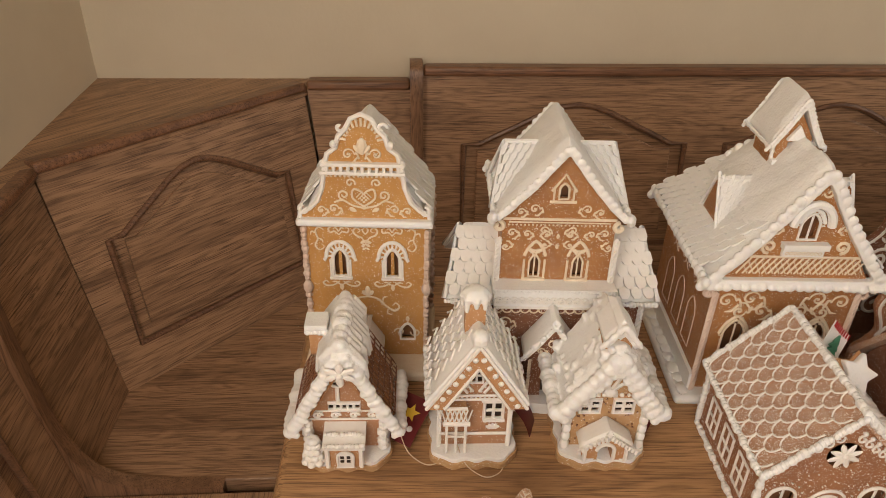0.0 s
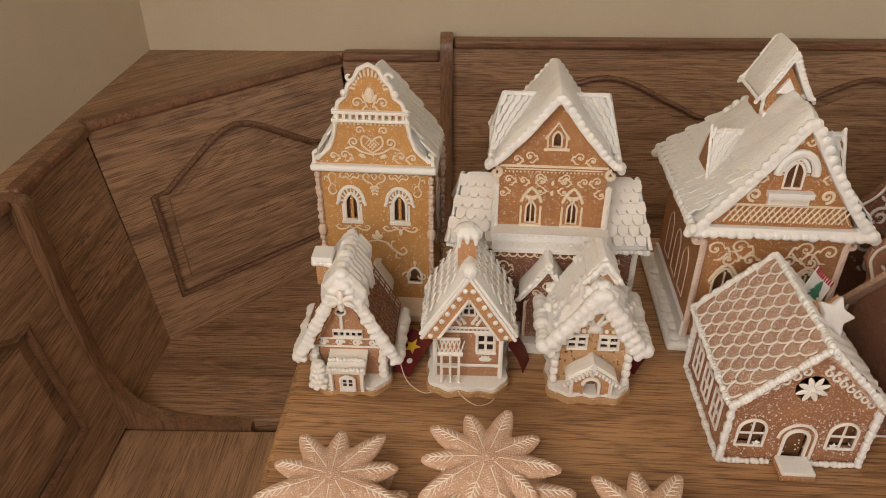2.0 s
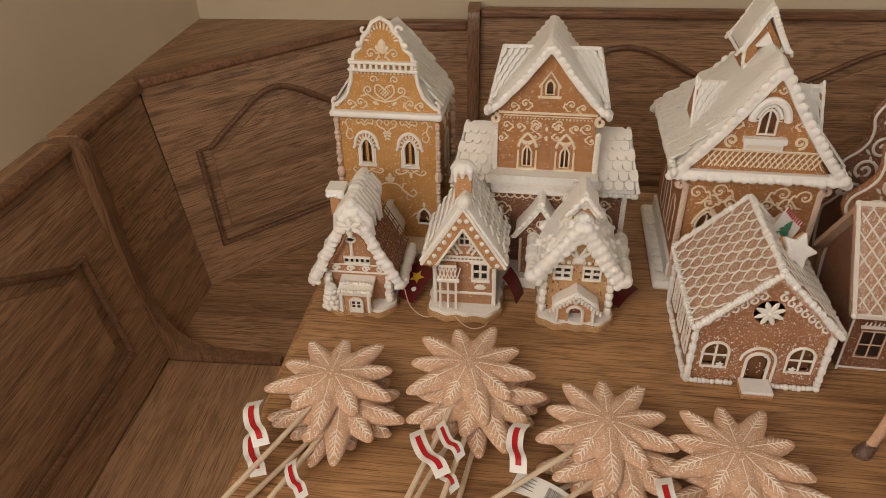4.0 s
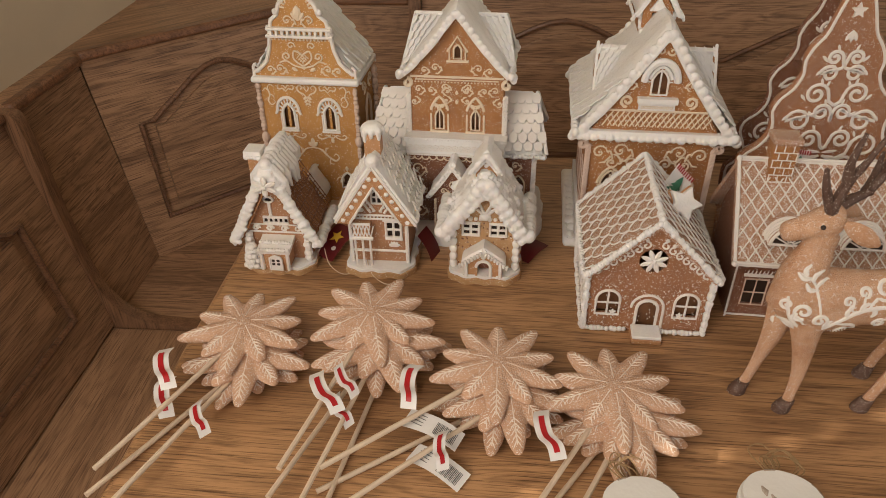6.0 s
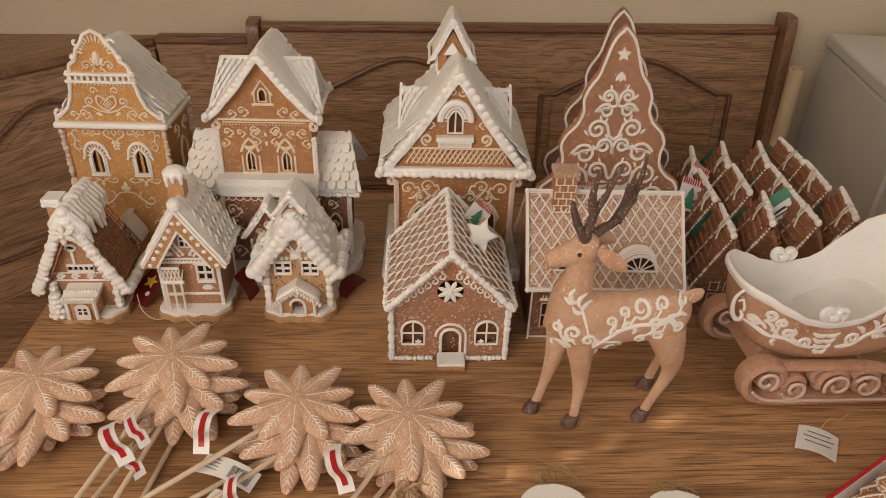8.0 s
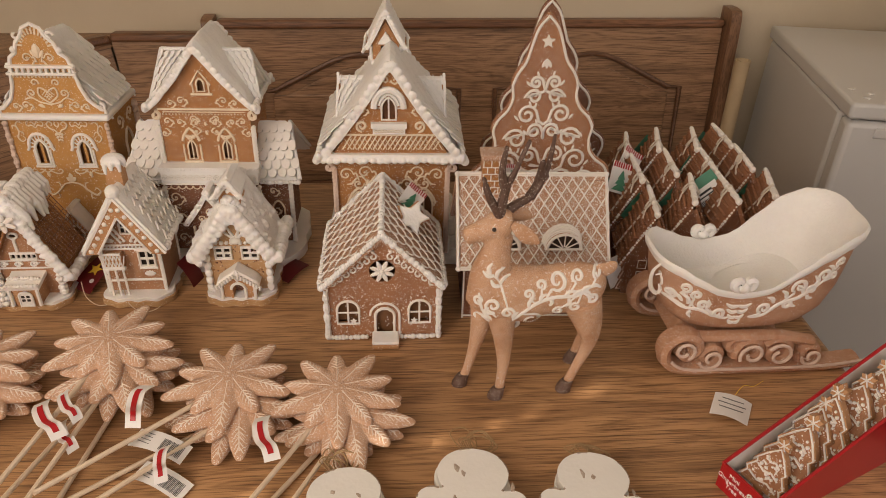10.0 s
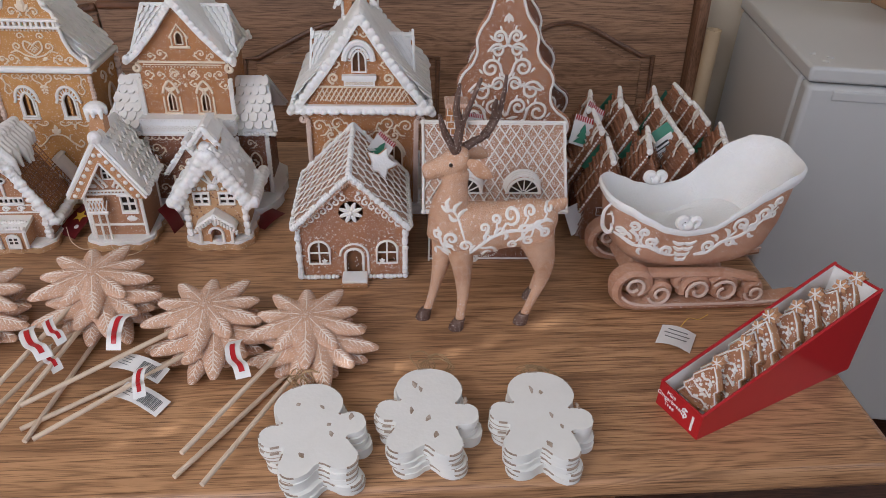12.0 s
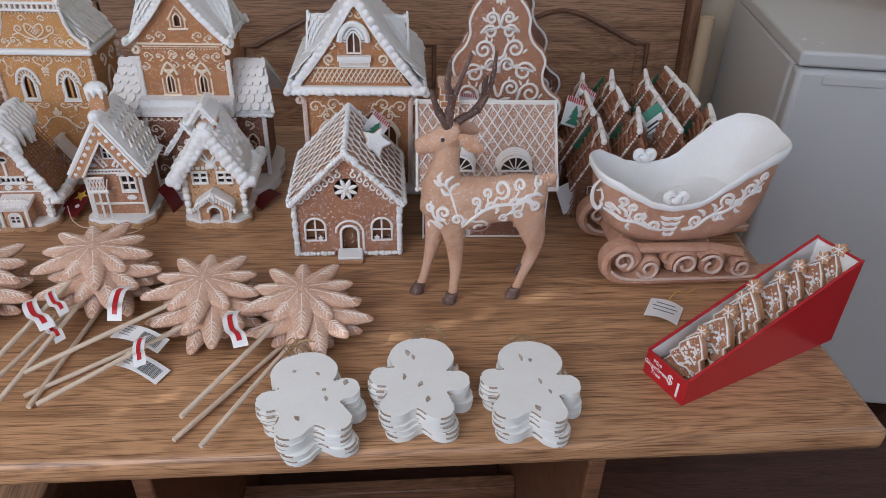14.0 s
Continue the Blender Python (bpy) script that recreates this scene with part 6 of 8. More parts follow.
for name, y0, k in (("front_plate", 0.0, 1.0), ("back_plate", 0.100, 0.98)):
    sh = Shape()
    lp = [(x * k, z * k) for x, z in loop]
    sh.plate(lp, [], y0, y0 + 0.008)
    pl = part(name, sh, GINGER_DARK if y0 else GINGER_ROSE, tree, bevel=0.002)
    sh = Shape()
    sh.tube(ring3([(x * k * 0.955, z * k * 0.985) for x, z in loop], y0 - 0.0005), 0.0017, 6, closed=True)
    sh.plate([(x, z + 0.292 * k) for x, z in star_loop(0.0085, 0.004)], [], y0 - 0.003, y0)
    for i in range(3):
        drop(sh, 0, 0.272 * k, 270 + (i - 1) * 28, 0.012, y0 - 0.001, 0.2)
    for q in (-1, 1):
        for z, x, rr, up in ((0.243, 0.011, 0.0075, 1), (0.226, 0.013, 0.0085, -1), (0.203, 0.021, 0.0115, 1), (0.182, 0.011, 0.009, 1), (0.172, 0.034, 0.0125, -1), (0.150, 0.017, 0.0105, 1), (0.142, 0.044, 0.0135, 1), (0.117, 0.026, 0.012, -1), (0.113, 0.058, 0.013, 1), (0.086, 0.028, 0.015, 1), (0.080, 0.064, 0.016, -1), (0.05, 0.045, 0.016, 1)):
            pts = curl(q * x, z, rr * 1.12, 90 * up + q * 90, 1.45, -q * up, y0 - 0.001, 20, 0.2)
            sh.tube([(q * max(0.0, x - rr * 2.0), y0 - 0.001, z - up * rr * 1.1), (q * (x - rr * 1.3), y0 - 0.001, z - up * rr * 0.7)] + pts, 0.0019, 6)
            drop(sh, q * (x + rr * 0.9), z - up * rr * 0.6, 90 - q * 90 + up * q * 50, 0.009, y0 - 0.001, 0.2)
            drop(sh, q * (x - rr * 0.4), z + up * rr * 0.9, 90 * up - q * up * 20, 0.008, y0 - 0.001, 0.2)
        for i in range(5):
            drop(sh, q * 0.001, 0.118 + i * 0.004, 270 + q * (18 + i * 20), 0.022 - i * 0.0015, y0 - 0.001, 0.14)
    drop(sh, 0, 0.12, 270, 0.03, y0 - 0.001, 0.13)
    for i in range(70):
        z = random.uniform(0.05, 0.27)
        sh.ball((random.uniform(-1, 1) * (0.095 - z * 0.3), y0 - 0.0005, z), random.uniform(0.0005, 0.001), n=5, m=4)
    part("scroll_icing", sh, ICING, pl)
    pl.matrix_local = pose(0.022 if y0 else 0.0, 0, 0)
for z, w in ((0.0, 0.19), (0.10, 0.13), (0.2, 0.07)):
    sh = Shape()
    sh.box((0.011, 0.054, z + 0.003), (w * 0.8, 0.0918, 0.006))
    part("spacer", sh, GINGER_DARK, tree)

# ---- standing deer ----
DEER_M = mat("fawn_sugar", (0.63, 0.39, 0.24), 0.6, var=(0.42, 0.21, 0.10), scale=26, amount=0.95, bump=0.7, bump_scale=800, glitter=0.08)
BARK = mat("dark_bark", (0.085, 0.045, 0.03), 0.6, var=(0.16, 0.10, 0.075), scale=60, amount=0.9, bump=0.8, bump_scale=300, glitter=0.03)
deer = thing("deer_figurine", pose(0.530, 0.388, TOP, 0, 0, 2), "fawn gingerbread deer figurine with white scroll icing and antlers", "deer figurine")
sh = Shape()
spine = sampled([(-0.055, 0, 0.112), (-0.042, 0, 0.116), (-0.015, 0, 0.120), (0.018, 0, 0.1245), (0.050, 0, 0.128), (0.068, 0, 0.128), (0.077, 0, 0.126)], 4)
rad = sampled([(0.012, 0, 0), (0.028, 0, 0), (0.032, 0, 0), (0.0275, 0, 0), (0.028, 0, 0), (0.023, 0, 0), (0.009, 0, 0)], 4)
sh.tube(spine, [p.x for p in rad], 18, flat=0.72)
sh.tube(sampled([(-0.036, 0, 0.115), (-0.038, 0, 0.145), (-0.034, 0, 0.170), (-0.032, 0, 0.190)], 5), [0.0265 - 0.0125 * min(1, i / 11) for i in range(16)], 14, flat=0.8)
hd = sampled([(-0.020, 0, 0.203), (-0.030, 0, 0.202), (-0.045, 0, 0.195), (-0.060, 0, 0.189), (-0.067, 0, 0.187)], 4)
sh.tube(hd, [0.008, 0.011, 0.013, 0.0142, 0.0146, 0.0145, 0.014, 0.013, 0.012, 0.0112, 0.0106, 0.0102, 0.0098, 0.0094, 0.0086, 0.007, 0.0035], 14, flat=0.85)
fuse(part("body", sh, DEER_M, deer), 0.0018, 4)
SKIN = BVHTree.FromPolygons(sh.v, sh.f)
sh = Shape()
sh.tube(sampled([(0.066, 0, 0.146), (0.078, 0, 0.150), (0.086, 0, 0.157)], 4), [0.007, 0.008, 0.008, 0.008, 0.0075, 0.007, 0.006, 0.004, 0.002], 9, flat=0.6)
part("tail", sh, DEER_M, deer)
legs = ([(-0.040, 0.008, 0.105), (-0.044, 0.006, 0.075), (-0.050, 0.004, 0.045), (-0.056, 0.002, 0.02), (-0.060, 0.0, 0.008)],
        [(-0.026, -0.010, 0.105), (-0.022, -0.013, 0.075), (-0.0205, -0.017, 0.045), (-0.022, -0.019, 0.022), (-0.023, -0.020, 0.008)],
        [(0.056, -0.008, 0.115), (0.066, -0.010, 0.085), (0.068, -0.010, 0.062), (0.058, -0.010, 0.03), (0.052, -0.010, 0.009)],
        [(0.062, 0.012, 0.115), (0.071, 0.022, 0.085), (0.078, 0.03, 0.06), (0.072, 0.036, 0.03), (0.069, 0.038, 0.009)])
rads = ([0.016, 0.0105, 0.0062, 0.0048, 0.0055], [0.016, 0.0105, 0.0066, 0.0050, 0.0055], [0.020, 0.0135, 0.0075, 0.0052, 0.0055], [0.018, 0.012, 0.0072, 0.0052, 0.0055])
for lg, rr in zip(legs, rads):
    sh = Shape()
    r2 = sampled([(q, 0, 0) for q in rr], 4)
    sh.tube(sampled(lg, 4), [q.x for q in r2], 10, flat=0.85)
    leg = part("leg", sh, DEER_M, deer)
    sh = Shape()
    e = Vector(lg[-1])
    sh.loft([[(e.x + sx + rx * math.cos(t), e.y - 0.001 + rx * 0.85 * math.sin(t), z) for t in [2 * math.pi * i / 10 for i in range(10)]] for z, rx, sx in ((0.0, 0.0085, -0.004), (0.004, 0.0085, -0.0035), (0.009, 0.0075, -0.002), (0.014, 0.0065, 0.0))])
    part("hoof", sh, BARK, leg, "dark glittering hoof")
for k in (-1, 1):
    sh = Shape()
    sh.tube(sampled([(-0.022, k * 0.009, 0.204), (-0.010, k * 0.020, 0.200), (0.002, k * 0.024, 0.194)], 4), [0.003, 0.005, 0.007, 0.008, 0.0085, 0.0075, 0.006, 0.004, 0.0015], 8, flat=0.45)
    part("ear", sh, DEER_M, deer)
    sh = Shape()
    sh.ball((-0.039, k * 0.0112, 0.201), 0.0022)
    part("eye", sh, SHADE_BLACK, deer)
ant = (([(-0.034, -0.004, 0.212), (-0.046, -0.010, 0.236), (-0.052, -0.014, 0.256)], [(-0.034, -0.004, 0.212), (-0.031, -0.008, 0.240), (-0.024, -0.012, 0.262), (-0.014, -0.014, 0.292)], [(-0.031, -0.008, 0.244), (-0.036, -0.014, 0.262), (-0.034, -0.018, 0.288)]),
       ([(-0.028, 0.004, 0.211), (-0.016, 0.008, 0.218), (-0.002, 0.014, 0.224), (0.009, 0.018, 0.244), (0.013, 0.018, 0.266), (0.014, 0.016, 0.285)], [(-0.004, 0.013, 0.223), (0.004, 0.026, 0.232), (0.008, 0.034, 0.250)], [(0.008, 0.018, 0.242), (0.004, 0.012, 0.252), (0.005, 0.010, 0.262)]))
for side in ant:
    sh = Shape()
    for br in side:
        pts = sampled(br, 6)
        sh.tube(pts, [0.0052 - 0.0036 * i / (len(pts) - 1) + random.uniform(-0.0003, 0.0003) for i in range(len(pts))], 8)
    part("antler", sh, BARK, deer, "dark brown branching antler")


def flank(x, z):
    hit = SKIN.ray_cast(Vector((x, -0.2, z)), Vector((0, 1, 0)))[0]
    return (hit.y if hit else 0.0) + 0.0002


def on_flank(pts):
    return [(p[0], flank(p[0], p[2]), p[2]) for p in pts]


def on_deer(x, z):
    return (x, flank(x, z), z)


sh = Shape()
piped(sh, on_deer, [(-0.034, 0.088), (-0.020, 0.097), (-0.006, 0.112), (0.008, 0.123), (0.026, 0.129), (0.046, 0.131), (0.060, 0.140), (0.070, 0.138)], 0.0024)
for tail, cx, cz, rr, a0, way, r in (((-0.008, 0.110), 0.004, 0.0985, 0.0105, 110, -1, 0.0023), ((0.016, 0.127), 0.026, 0.1445, 0.0092, 235, 1, 0.0023), ((0.044, 0.129), 0.030, 0.111, 0.0058, 60, 1, 0.0020), ((-0.012, 0.106), -0.021, 0.112, 0.0068, 330, 1, 0.0021), ((-0.024, 0.094), -0.036, 0.120, 0.0078, 260, -1, 0.0021), ((-0.030, 0.091), -0.044, 0.101, 0.0062, 300, -1, 0.0020), ((-0.020, 0.096), -0.025, 0.084, 0.0062, 80, 1, 0.0020), ((0.006, 0.122), -0.002, 0.133, 0.0052, 290, 1, 0.0018), ((0.036, 0.130), 0.046, 0.149, 0.006, 250, -1, 0.0020), ((0.055, 0.137), 0.062, 0.1265, 0.0055, 110, -1, 0.0020)):
    whorl(sh, on_deer, cx, cz, rr, a0, way, r, 1.35, tail)
piped(sh, on_deer, [(-0.050, 0.132), (-0.046, 0.114), (-0.036, 0.102), (-0.022, 0.094), (-0.008, 0.092)], 0.0021)
for tail, cx, cz, rr, a0, way in (((-0.046, 0.114), -0.0495, 0.124, 0.005, 280, -1), ((-0.040, 0.106), -0.047, 0.094, 0.005, 80, 1), ((-0.016, 0.093), -0.010, 0.082, 0.0055, 110, -1), ((0.050, 0.132), 0.046, 0.117, 0.006, 70, 1), ((0.060, 0.140), 0.066, 0.150, 0.0045, 240, -1), ((0.012, 0.124), 0.010, 0.141, 0.005, 280, 1)):
    whorl(sh, on_deer, cx, cz, rr, a0, way, 0.0020, 1.3, tail)
piped(sh, on_deer, [(-0.020, 0.112), (-0.026, 0.132), (-0.033, 0.148), (-0.045, 0.156)], 0.0014)
for x, z, a, L in ((-0.030, 0.142, 60, 0.013), (-0.034, 0.149, 80, 0.013), (-0.030, 0.140, 170, 0.012), (-0.036, 0.152, 190, 0.012), (-0.040, 0.154, 110, 0.011), (-0.026, 0.093, 200, 0.012), (-0.034, 0.097, 150, 0.012), (-0.034, 0.112, 190, 0.011), (-0.040, 0.108, 120, 0.010), (-0.014, 0.103, 100, 0.011), (0.000, 0.118, 100, 0.012), (0.010, 0.125, 75, 0.010), (0.034, 0.130, 50, 0.014), (0.042, 0.131, 40, 0.015), (0.050, 0.133, 60, 0.014), (0.052, 0.134, 330, 0.014), (0.058, 0.139, 20, 0.012), (0.038, 0.128, 290, 0.011), (0.020, 0.127, 300, 0.009)):
    t = radians(a)
    piped(sh, on_deer, [(x, z), (x + L * 0.5 * math.cos(t), z + L * 0.5 * math.sin(t)), (x + L * math.cos(t - 0.5), z + L * math.sin(t - 0.5))], 0.0024, 3)
for i in range(16):
    t = 3.4 + i * 0.17
    sh.ball(on_deer(0.004 + 0.0145 * math.cos(t), 0.0985 + 0.0145 * math.sin(t)), 0.0008, n=5, m=4)
    sh.ball(on_deer(0.026 + 0.0135 * math.cos(t + 2.4), 0.1445 + 0.0135 * math.sin(t + 2.4)), 0.0007, n=5, m=4)
part("scroll_icing", sh, ICING, deer, "white piped scrolls")

# ---- basket-roofed little houses in rows, tied with ribbon ----
BASKET = mat("woven_brown", (0.33, 0.15, 0.072), 0.65, var=(0.22, 0.085, 0.038), scale=60, amount=0.8, bump=0.4, bump_scale=500, glitter=0.02)
RIB = mat("ivory_ribbon", (0.62, 0.56, 0.48), 0.5)
v0 = thing("little_house", Matrix(), "little brown gingerbread house with woven roof, ribbon and card", "house ornament", "ribboned little houses")
w, d, hh, ap = 0.052, 0.066, 0.050, 0.112
sh = Shape()
sh.plate([(-w / 2, 0), (w / 2, 0), (w / 2, hh), (0, ap - 0.008), (-w / 2, hh)], [], 0, d)
part("body", sh, GINGER_DARK, v0)
sh = Shape()
for k in (-1, 1):
    roof(sh, (k * 0.034, -0.004, 0.042), (0, -0.004, ap), (0, d + 0.004, ap), (k * 0.034, d + 0.004, 0.042), 0.004, 0, 0.0, 4, 4, 0)
part("roof", sh, BASKET, v0)
sh = Shape()
for k in (-1, 1):
    for j in range(9):
        for i in range(9):
            p = Vector((k * 0.0345, 0, 0.044)).lerp(Vector((k * 0.001, 0, ap)), (j + 0.5) / 9)
            y = 0.0 + i * d / 9 + (j % 2) * d / 18
            sh.tube([p + Vector((0, y, 0)), p + Vector((k * 0.0014, y + d / 22, 0.0009)), p + Vector((0, y + d / 12, 0))], 0.0019, 4)
part("roof_weave", sh, BASKET, v0)
sh = Shape()
beads(sh, (0, -0.004, ap + 0.001), (0, d + 0.004, ap + 0.001), 22, 0.0032, 0.3)
beads(sh, (-0.034, -0.005, 0.042), (0, -0.005, ap), 20, 0.0015, 0.3)
for x in (-0.011, 0.005):
    for z in (0.022, 0.038):
        sh.tube(ring3(rect(x, x + 0.010, z, z + 0.011), -0.001), 0.0007, 4, closed=True)
part("edge_icing", sh, ICING, v0)
sh = Shape()
for k in (-1, 1):
    sh.sheet(lambda u, v: (k * (0.0005 + 0.036 * v), d * 0.46 + 0.0036 * u, ap + 0.0024 - 0.070 * v), 2, 6, 0.0008)
    lp = [(k * (0.001 + 0.0042 * (1 - math.cos(t))), d * 0.46 + 0.004 * math.sin(t) - 0.003 * (1 - math.cos(t)), ap + 0.003 - 0.0055 * (1 - math.cos(t)) + 0.002 * math.sin(t / 2)) for t in [2 * math.pi * i / 12 for i in range(13)]]
    sh.tube(lp, 0.0009, 5, flat=1.8)
    sh.tube(sampled([(0, d * 0.46, ap + 0.003), (k * 0.008, d * 0.38, ap - 0.008), (k * 0.011, d * 0.30, ap - 0.019)], 4), 0.0011, 5, flat=1.6)
sh.ball((0, d * 0.46, ap + 0.003), 0.0028)
part("ribbon", sh, RIB, v0, "ivory ribbon bow")
sh = Shape(pose(-0.012, d * 1.02, 0.078, -8, 40, 20))
sh.sheet(lambda u, v: (0.026 * (u - 0.5), 0.002 * math.sin(3 * u), 0.036 * (v - 0.4)), 4, 4, 0.0006)
part("card", sh, CARD_GREEN, v0, "green printed card")
spots = []
for c, (x, y0, n) in enumerate(((0.706, 0.560, 3), (0.757, 0.580, 3), (0.812, 0.585, 3), (0.868, 0.600, 3))):
    for i in range(n):
        spots.append((x + random.uniform(-0.003, 0.003) - 0.001 * i, y0 + i * 0.078, random.uniform(-9, 7) - 6))
v0.matrix_world = pose(spots[0][0], spots[0][1], TOP, 0, 0, spots[0][2]) @ Matrix.Scale(1.06, 4)
for j, (x, y, a) in enumerate(spots[1:]):
    c = copy_thing(v0, pose(x, y, TOP, 0, 0, a) @ Matrix.Scale(1.06, 4))
    for ch in list(c.children):
        if j % 2 and ch.name.startswith("card"):
            bpy.data.objects.remove(ch)
        elif ch.name.startswith("ribbon"):
            ch.matrix_local = pose(0, d * 0.46 + random.uniform(-0.018, 0.014), 0, random.uniform(-4, 4), 0, random.uniform(-24, 24)) @ pose(0, -d * 0.46, 0)
sh = Shape()
o = thing("small_tree", pose(0.690, 0.565, TOP, -6, 0, 10), "small dark gingerbread tree leaning on the little house", "tree ornament")
lp = [(-0.004, 0), (0.004, 0), (0.004, 0.006), (0.017, 0.006), (0.010, 0.020), (0.014, 0.020), (0.008, 0.034), (0.011, 0.034), (0.0, 0.056), (-0.011, 0.034), (-0.008, 0.034), (-0.014, 0.020), (-0.010, 0.020), (-0.017, 0.006), (-0.004, 0.006)]
sh.plate(lp, [], 0, 0.004)
part("cookie", sh, GINGER_DARK, o)
sh = Shape()
sh.tube(ring3(lp, -0.0005), 0.0008, 4, closed=True)
part("edge_icing", sh, PINK_ICING, o)
o = thing("price_card", pose(0.800, 0.640, TOP + 0.100, -30, -38, 12), "white price card with barcode on green backing", "tag")
sh = Shape()
sh.box((0, 0.001, 0), (0.050, 0.0008, 0.062))
part("backing", sh, CARD_GREEN, o)
sh = Shape()
sh.box((0.002, 0, -0.006), (0.038, 0.0008, 0.046))
part("label", sh, PAPER, o)
sh = Shape()
for i in range(14):
    sh.box((-0.012 + i * 0.002, -0.0007, -0.006), ((0.0006, 0.0011, 0.0008)[i % 3], 0.0004, 0.014))
for k, (z, ww) in enumerate(((0.010, 0.018), (0.005, 0.026), (-0.018, 0.022), (-0.023, 0.014))):
    sh.box((0.002, -0.0007, z), (ww, 0.0004, 0.0016 + 0.0012 * (k == 0)))
part("print_bar", sh, BLACK, o)
for x, y, z, a, b in ((0.683, 0.66, 0.125, -25, 20), (0.70, 0.70, 0.13, -30, 35)):
    folded_tag("hanging_tag", pose(x, y, TOP + z - 0.03, a, b, 10), 0.034, 0.042, "white card tag with green holly and red stripes")
o = thing("blank_card", pose(0.672, 0.570, TOP + 0.028, -12, -18, 20), "grey-white blank card between house and ornaments", "tag")
sh = Shape()
sh.box((0, 0, 0), (0.026, 0.0008, 0.042))
part("card", sh, PAPER, o)

# ---- sleigh ----
SLEIGH_M = mat("sleigh_gingerbread", (0.52, 0.295, 0.175), 0.6, var=(0.34, 0.155, 0.08), scale=22, amount=0.85, bump=0.4, bump_scale=700, glitter=0.055)
sleigh = thing("sleigh", pose(0.770, 0.415, TOP, 0, 0, 4.5), "gingerbread sleigh with white snowy inside and scrolled runners", "sleigh ornament")


def rim_z(x):
    k = [(-0.103, 0.119), (-0.094, 0.128), (-0.084, 0.131), (-0.070, 0.129), (-0.05, 0.119), (-0.027, 0.108), (-0.004, 0.104), (0.02, 0.110), (0.046, 0.131), (0.07, 0.150), (0.095, 0.163), (0.124, 0.167)]
    for (x0, z0), (x1, z1) in zip(k, k[1:]):
        if x <= x1:
            t = max(0, min(1, (x - x0) / (x1 - x0)))
            return z0 + (z1 - z0) * t * t * (3 - 2 * t) * 0.5 + (z1 - z0) * t * 0.5
    return k[-1][1]


def sleigh_ring(k, f, inset=0.0, lift=0.0):
    """k: 0 at the keel to 1 at the rim; the plan is a rounded oblong."""
    pts = []
    for i in range(56):
        a = 2 * math.pi * i / 56
        c, q = math.cos(a), math.sin(a)
        e = 1 / (abs(c) ** 3.2 + abs(q) ** 3.2) ** (1 / 3.2)
        x = 0.0185 + (0.1045 - inset) * c * e
        y = 0.055 + (0.056 - inset) * q * e
        zr = rim_z(x)
        if x > 0.03:
            zr += 0.010 * max(0, q) * min(1, (x - 0.03) / 0.04)
        s = f
        xx = 0.0 + (x - 0.0) * s + (0.004 * (k ** 2) if x > 0 else -0.004 * k)
        pts.append((xx, 0.055 + (y - 0.055) * (0.45 + 0.55 * s), 0.052 + (zr - 0.052) * k + lift))
    return pts


sh = Shape()
sh.loft([sleigh_ring(0.0, 0.60), sleigh_ring(0.06, 0.76), sleigh_ring(0.2, 0.88), sleigh_ring(0.45, 0.95), sleigh_ring(0.75, 0.975), sleigh_ring(0.96, 0.985), sleigh_ring(0.94, 0.965), sleigh_ring(0.5, 0.87), sleigh_ring(0.25, 0.74), sleigh_ring(0.2, 0.5)])
part("hull", sh, SLEIGH_M, sleigh)
HULL = BVHTree.FromPolygons(sh.v, sh.f)
sh = Shape()
sh.loft([sleigh_ring(0.90, 0.975), sleigh_ring(0.905, 1.015), sleigh_ring(0.96, 1.045), sleigh_ring(1.02, 1.045), sleigh_ring(1.05, 1.015), sleigh_ring(1.03, 0.975), sleigh_ring(0.93, 0.93), sleigh_ring(0.6, 0.84), sleigh_ring(0.35, 0.72), sleigh_ring(0.27, 0.5), sleigh_ring(0.26, 0.1)], True, False)
part("lining", sh, SNOW, sleigh, "white glittering snow lining")
for y in (-0.002, 0.108):
    sh = Shape(pose(-0.01, y, 0.108 + 0.004, 0, 0, 0))
    for k in (-1, 1):
        sh.tube(curl(k * 0.006, 0.008, 0.006, 270, 0.8, k, 0), 0.005, 7)
        drop(sh, 0, -0.004, 90 - k * 50, 0.014, 0, 0.35)
    sh.ball((0, 0, 0.004), 0.0075)
    part("heart_icing", sh, SNOW, sleigh)


def hull_y(x, z):
    hit = HULL.ray_cast(Vector((x, -0.2, z)), Vector((0, 1, 0)))[0]
    return (hit.y if hit else 0.03) + 0.0002


def on_hull(x, z):
    return (x, hull_y(x, z), z)


sh = Shape()
for tail, cx, cz, rr, a0, way in (((-0.012, 0.074), -0.028, 0.079, 0.0068, 300, 1), ((-0.036, 0.081), -0.046, 0.089, 0.006, 320, 1), ((-0.05, 0.081), -0.066, 0.108, 0.006, 250, 1), ((-0.058, 0.083), -0.054, 0.101, 0.0055, 250, -1), ((-0.062, 0.084), -0.077, 0.096, 0.0055, 270, 1), ((0.006, 0.074), 0.0215, 0.085, 0.0074, 250, -1), ((0.034, 0.090), 0.045, 0.089, 0.0055, 150, -1), ((0.04, 0.094), 0.055, 0.112, 0.0095, 240, -1), ((0.056, 0.098), 0.069, 0.107, 0.0055, 200, -1), ((0.066, 0.108), 0.080, 0.124, 0.0075, 230, -1), ((0.08, 0.116), 0.091, 0.121, 0.005, 220, -1), ((0.085, 0.125), 0.095, 0.138, 0.0055, 240, -1)):
    whorl(sh, on_hull, cx, cz, rr, a0, way, 0.0025, 1.3, tail)
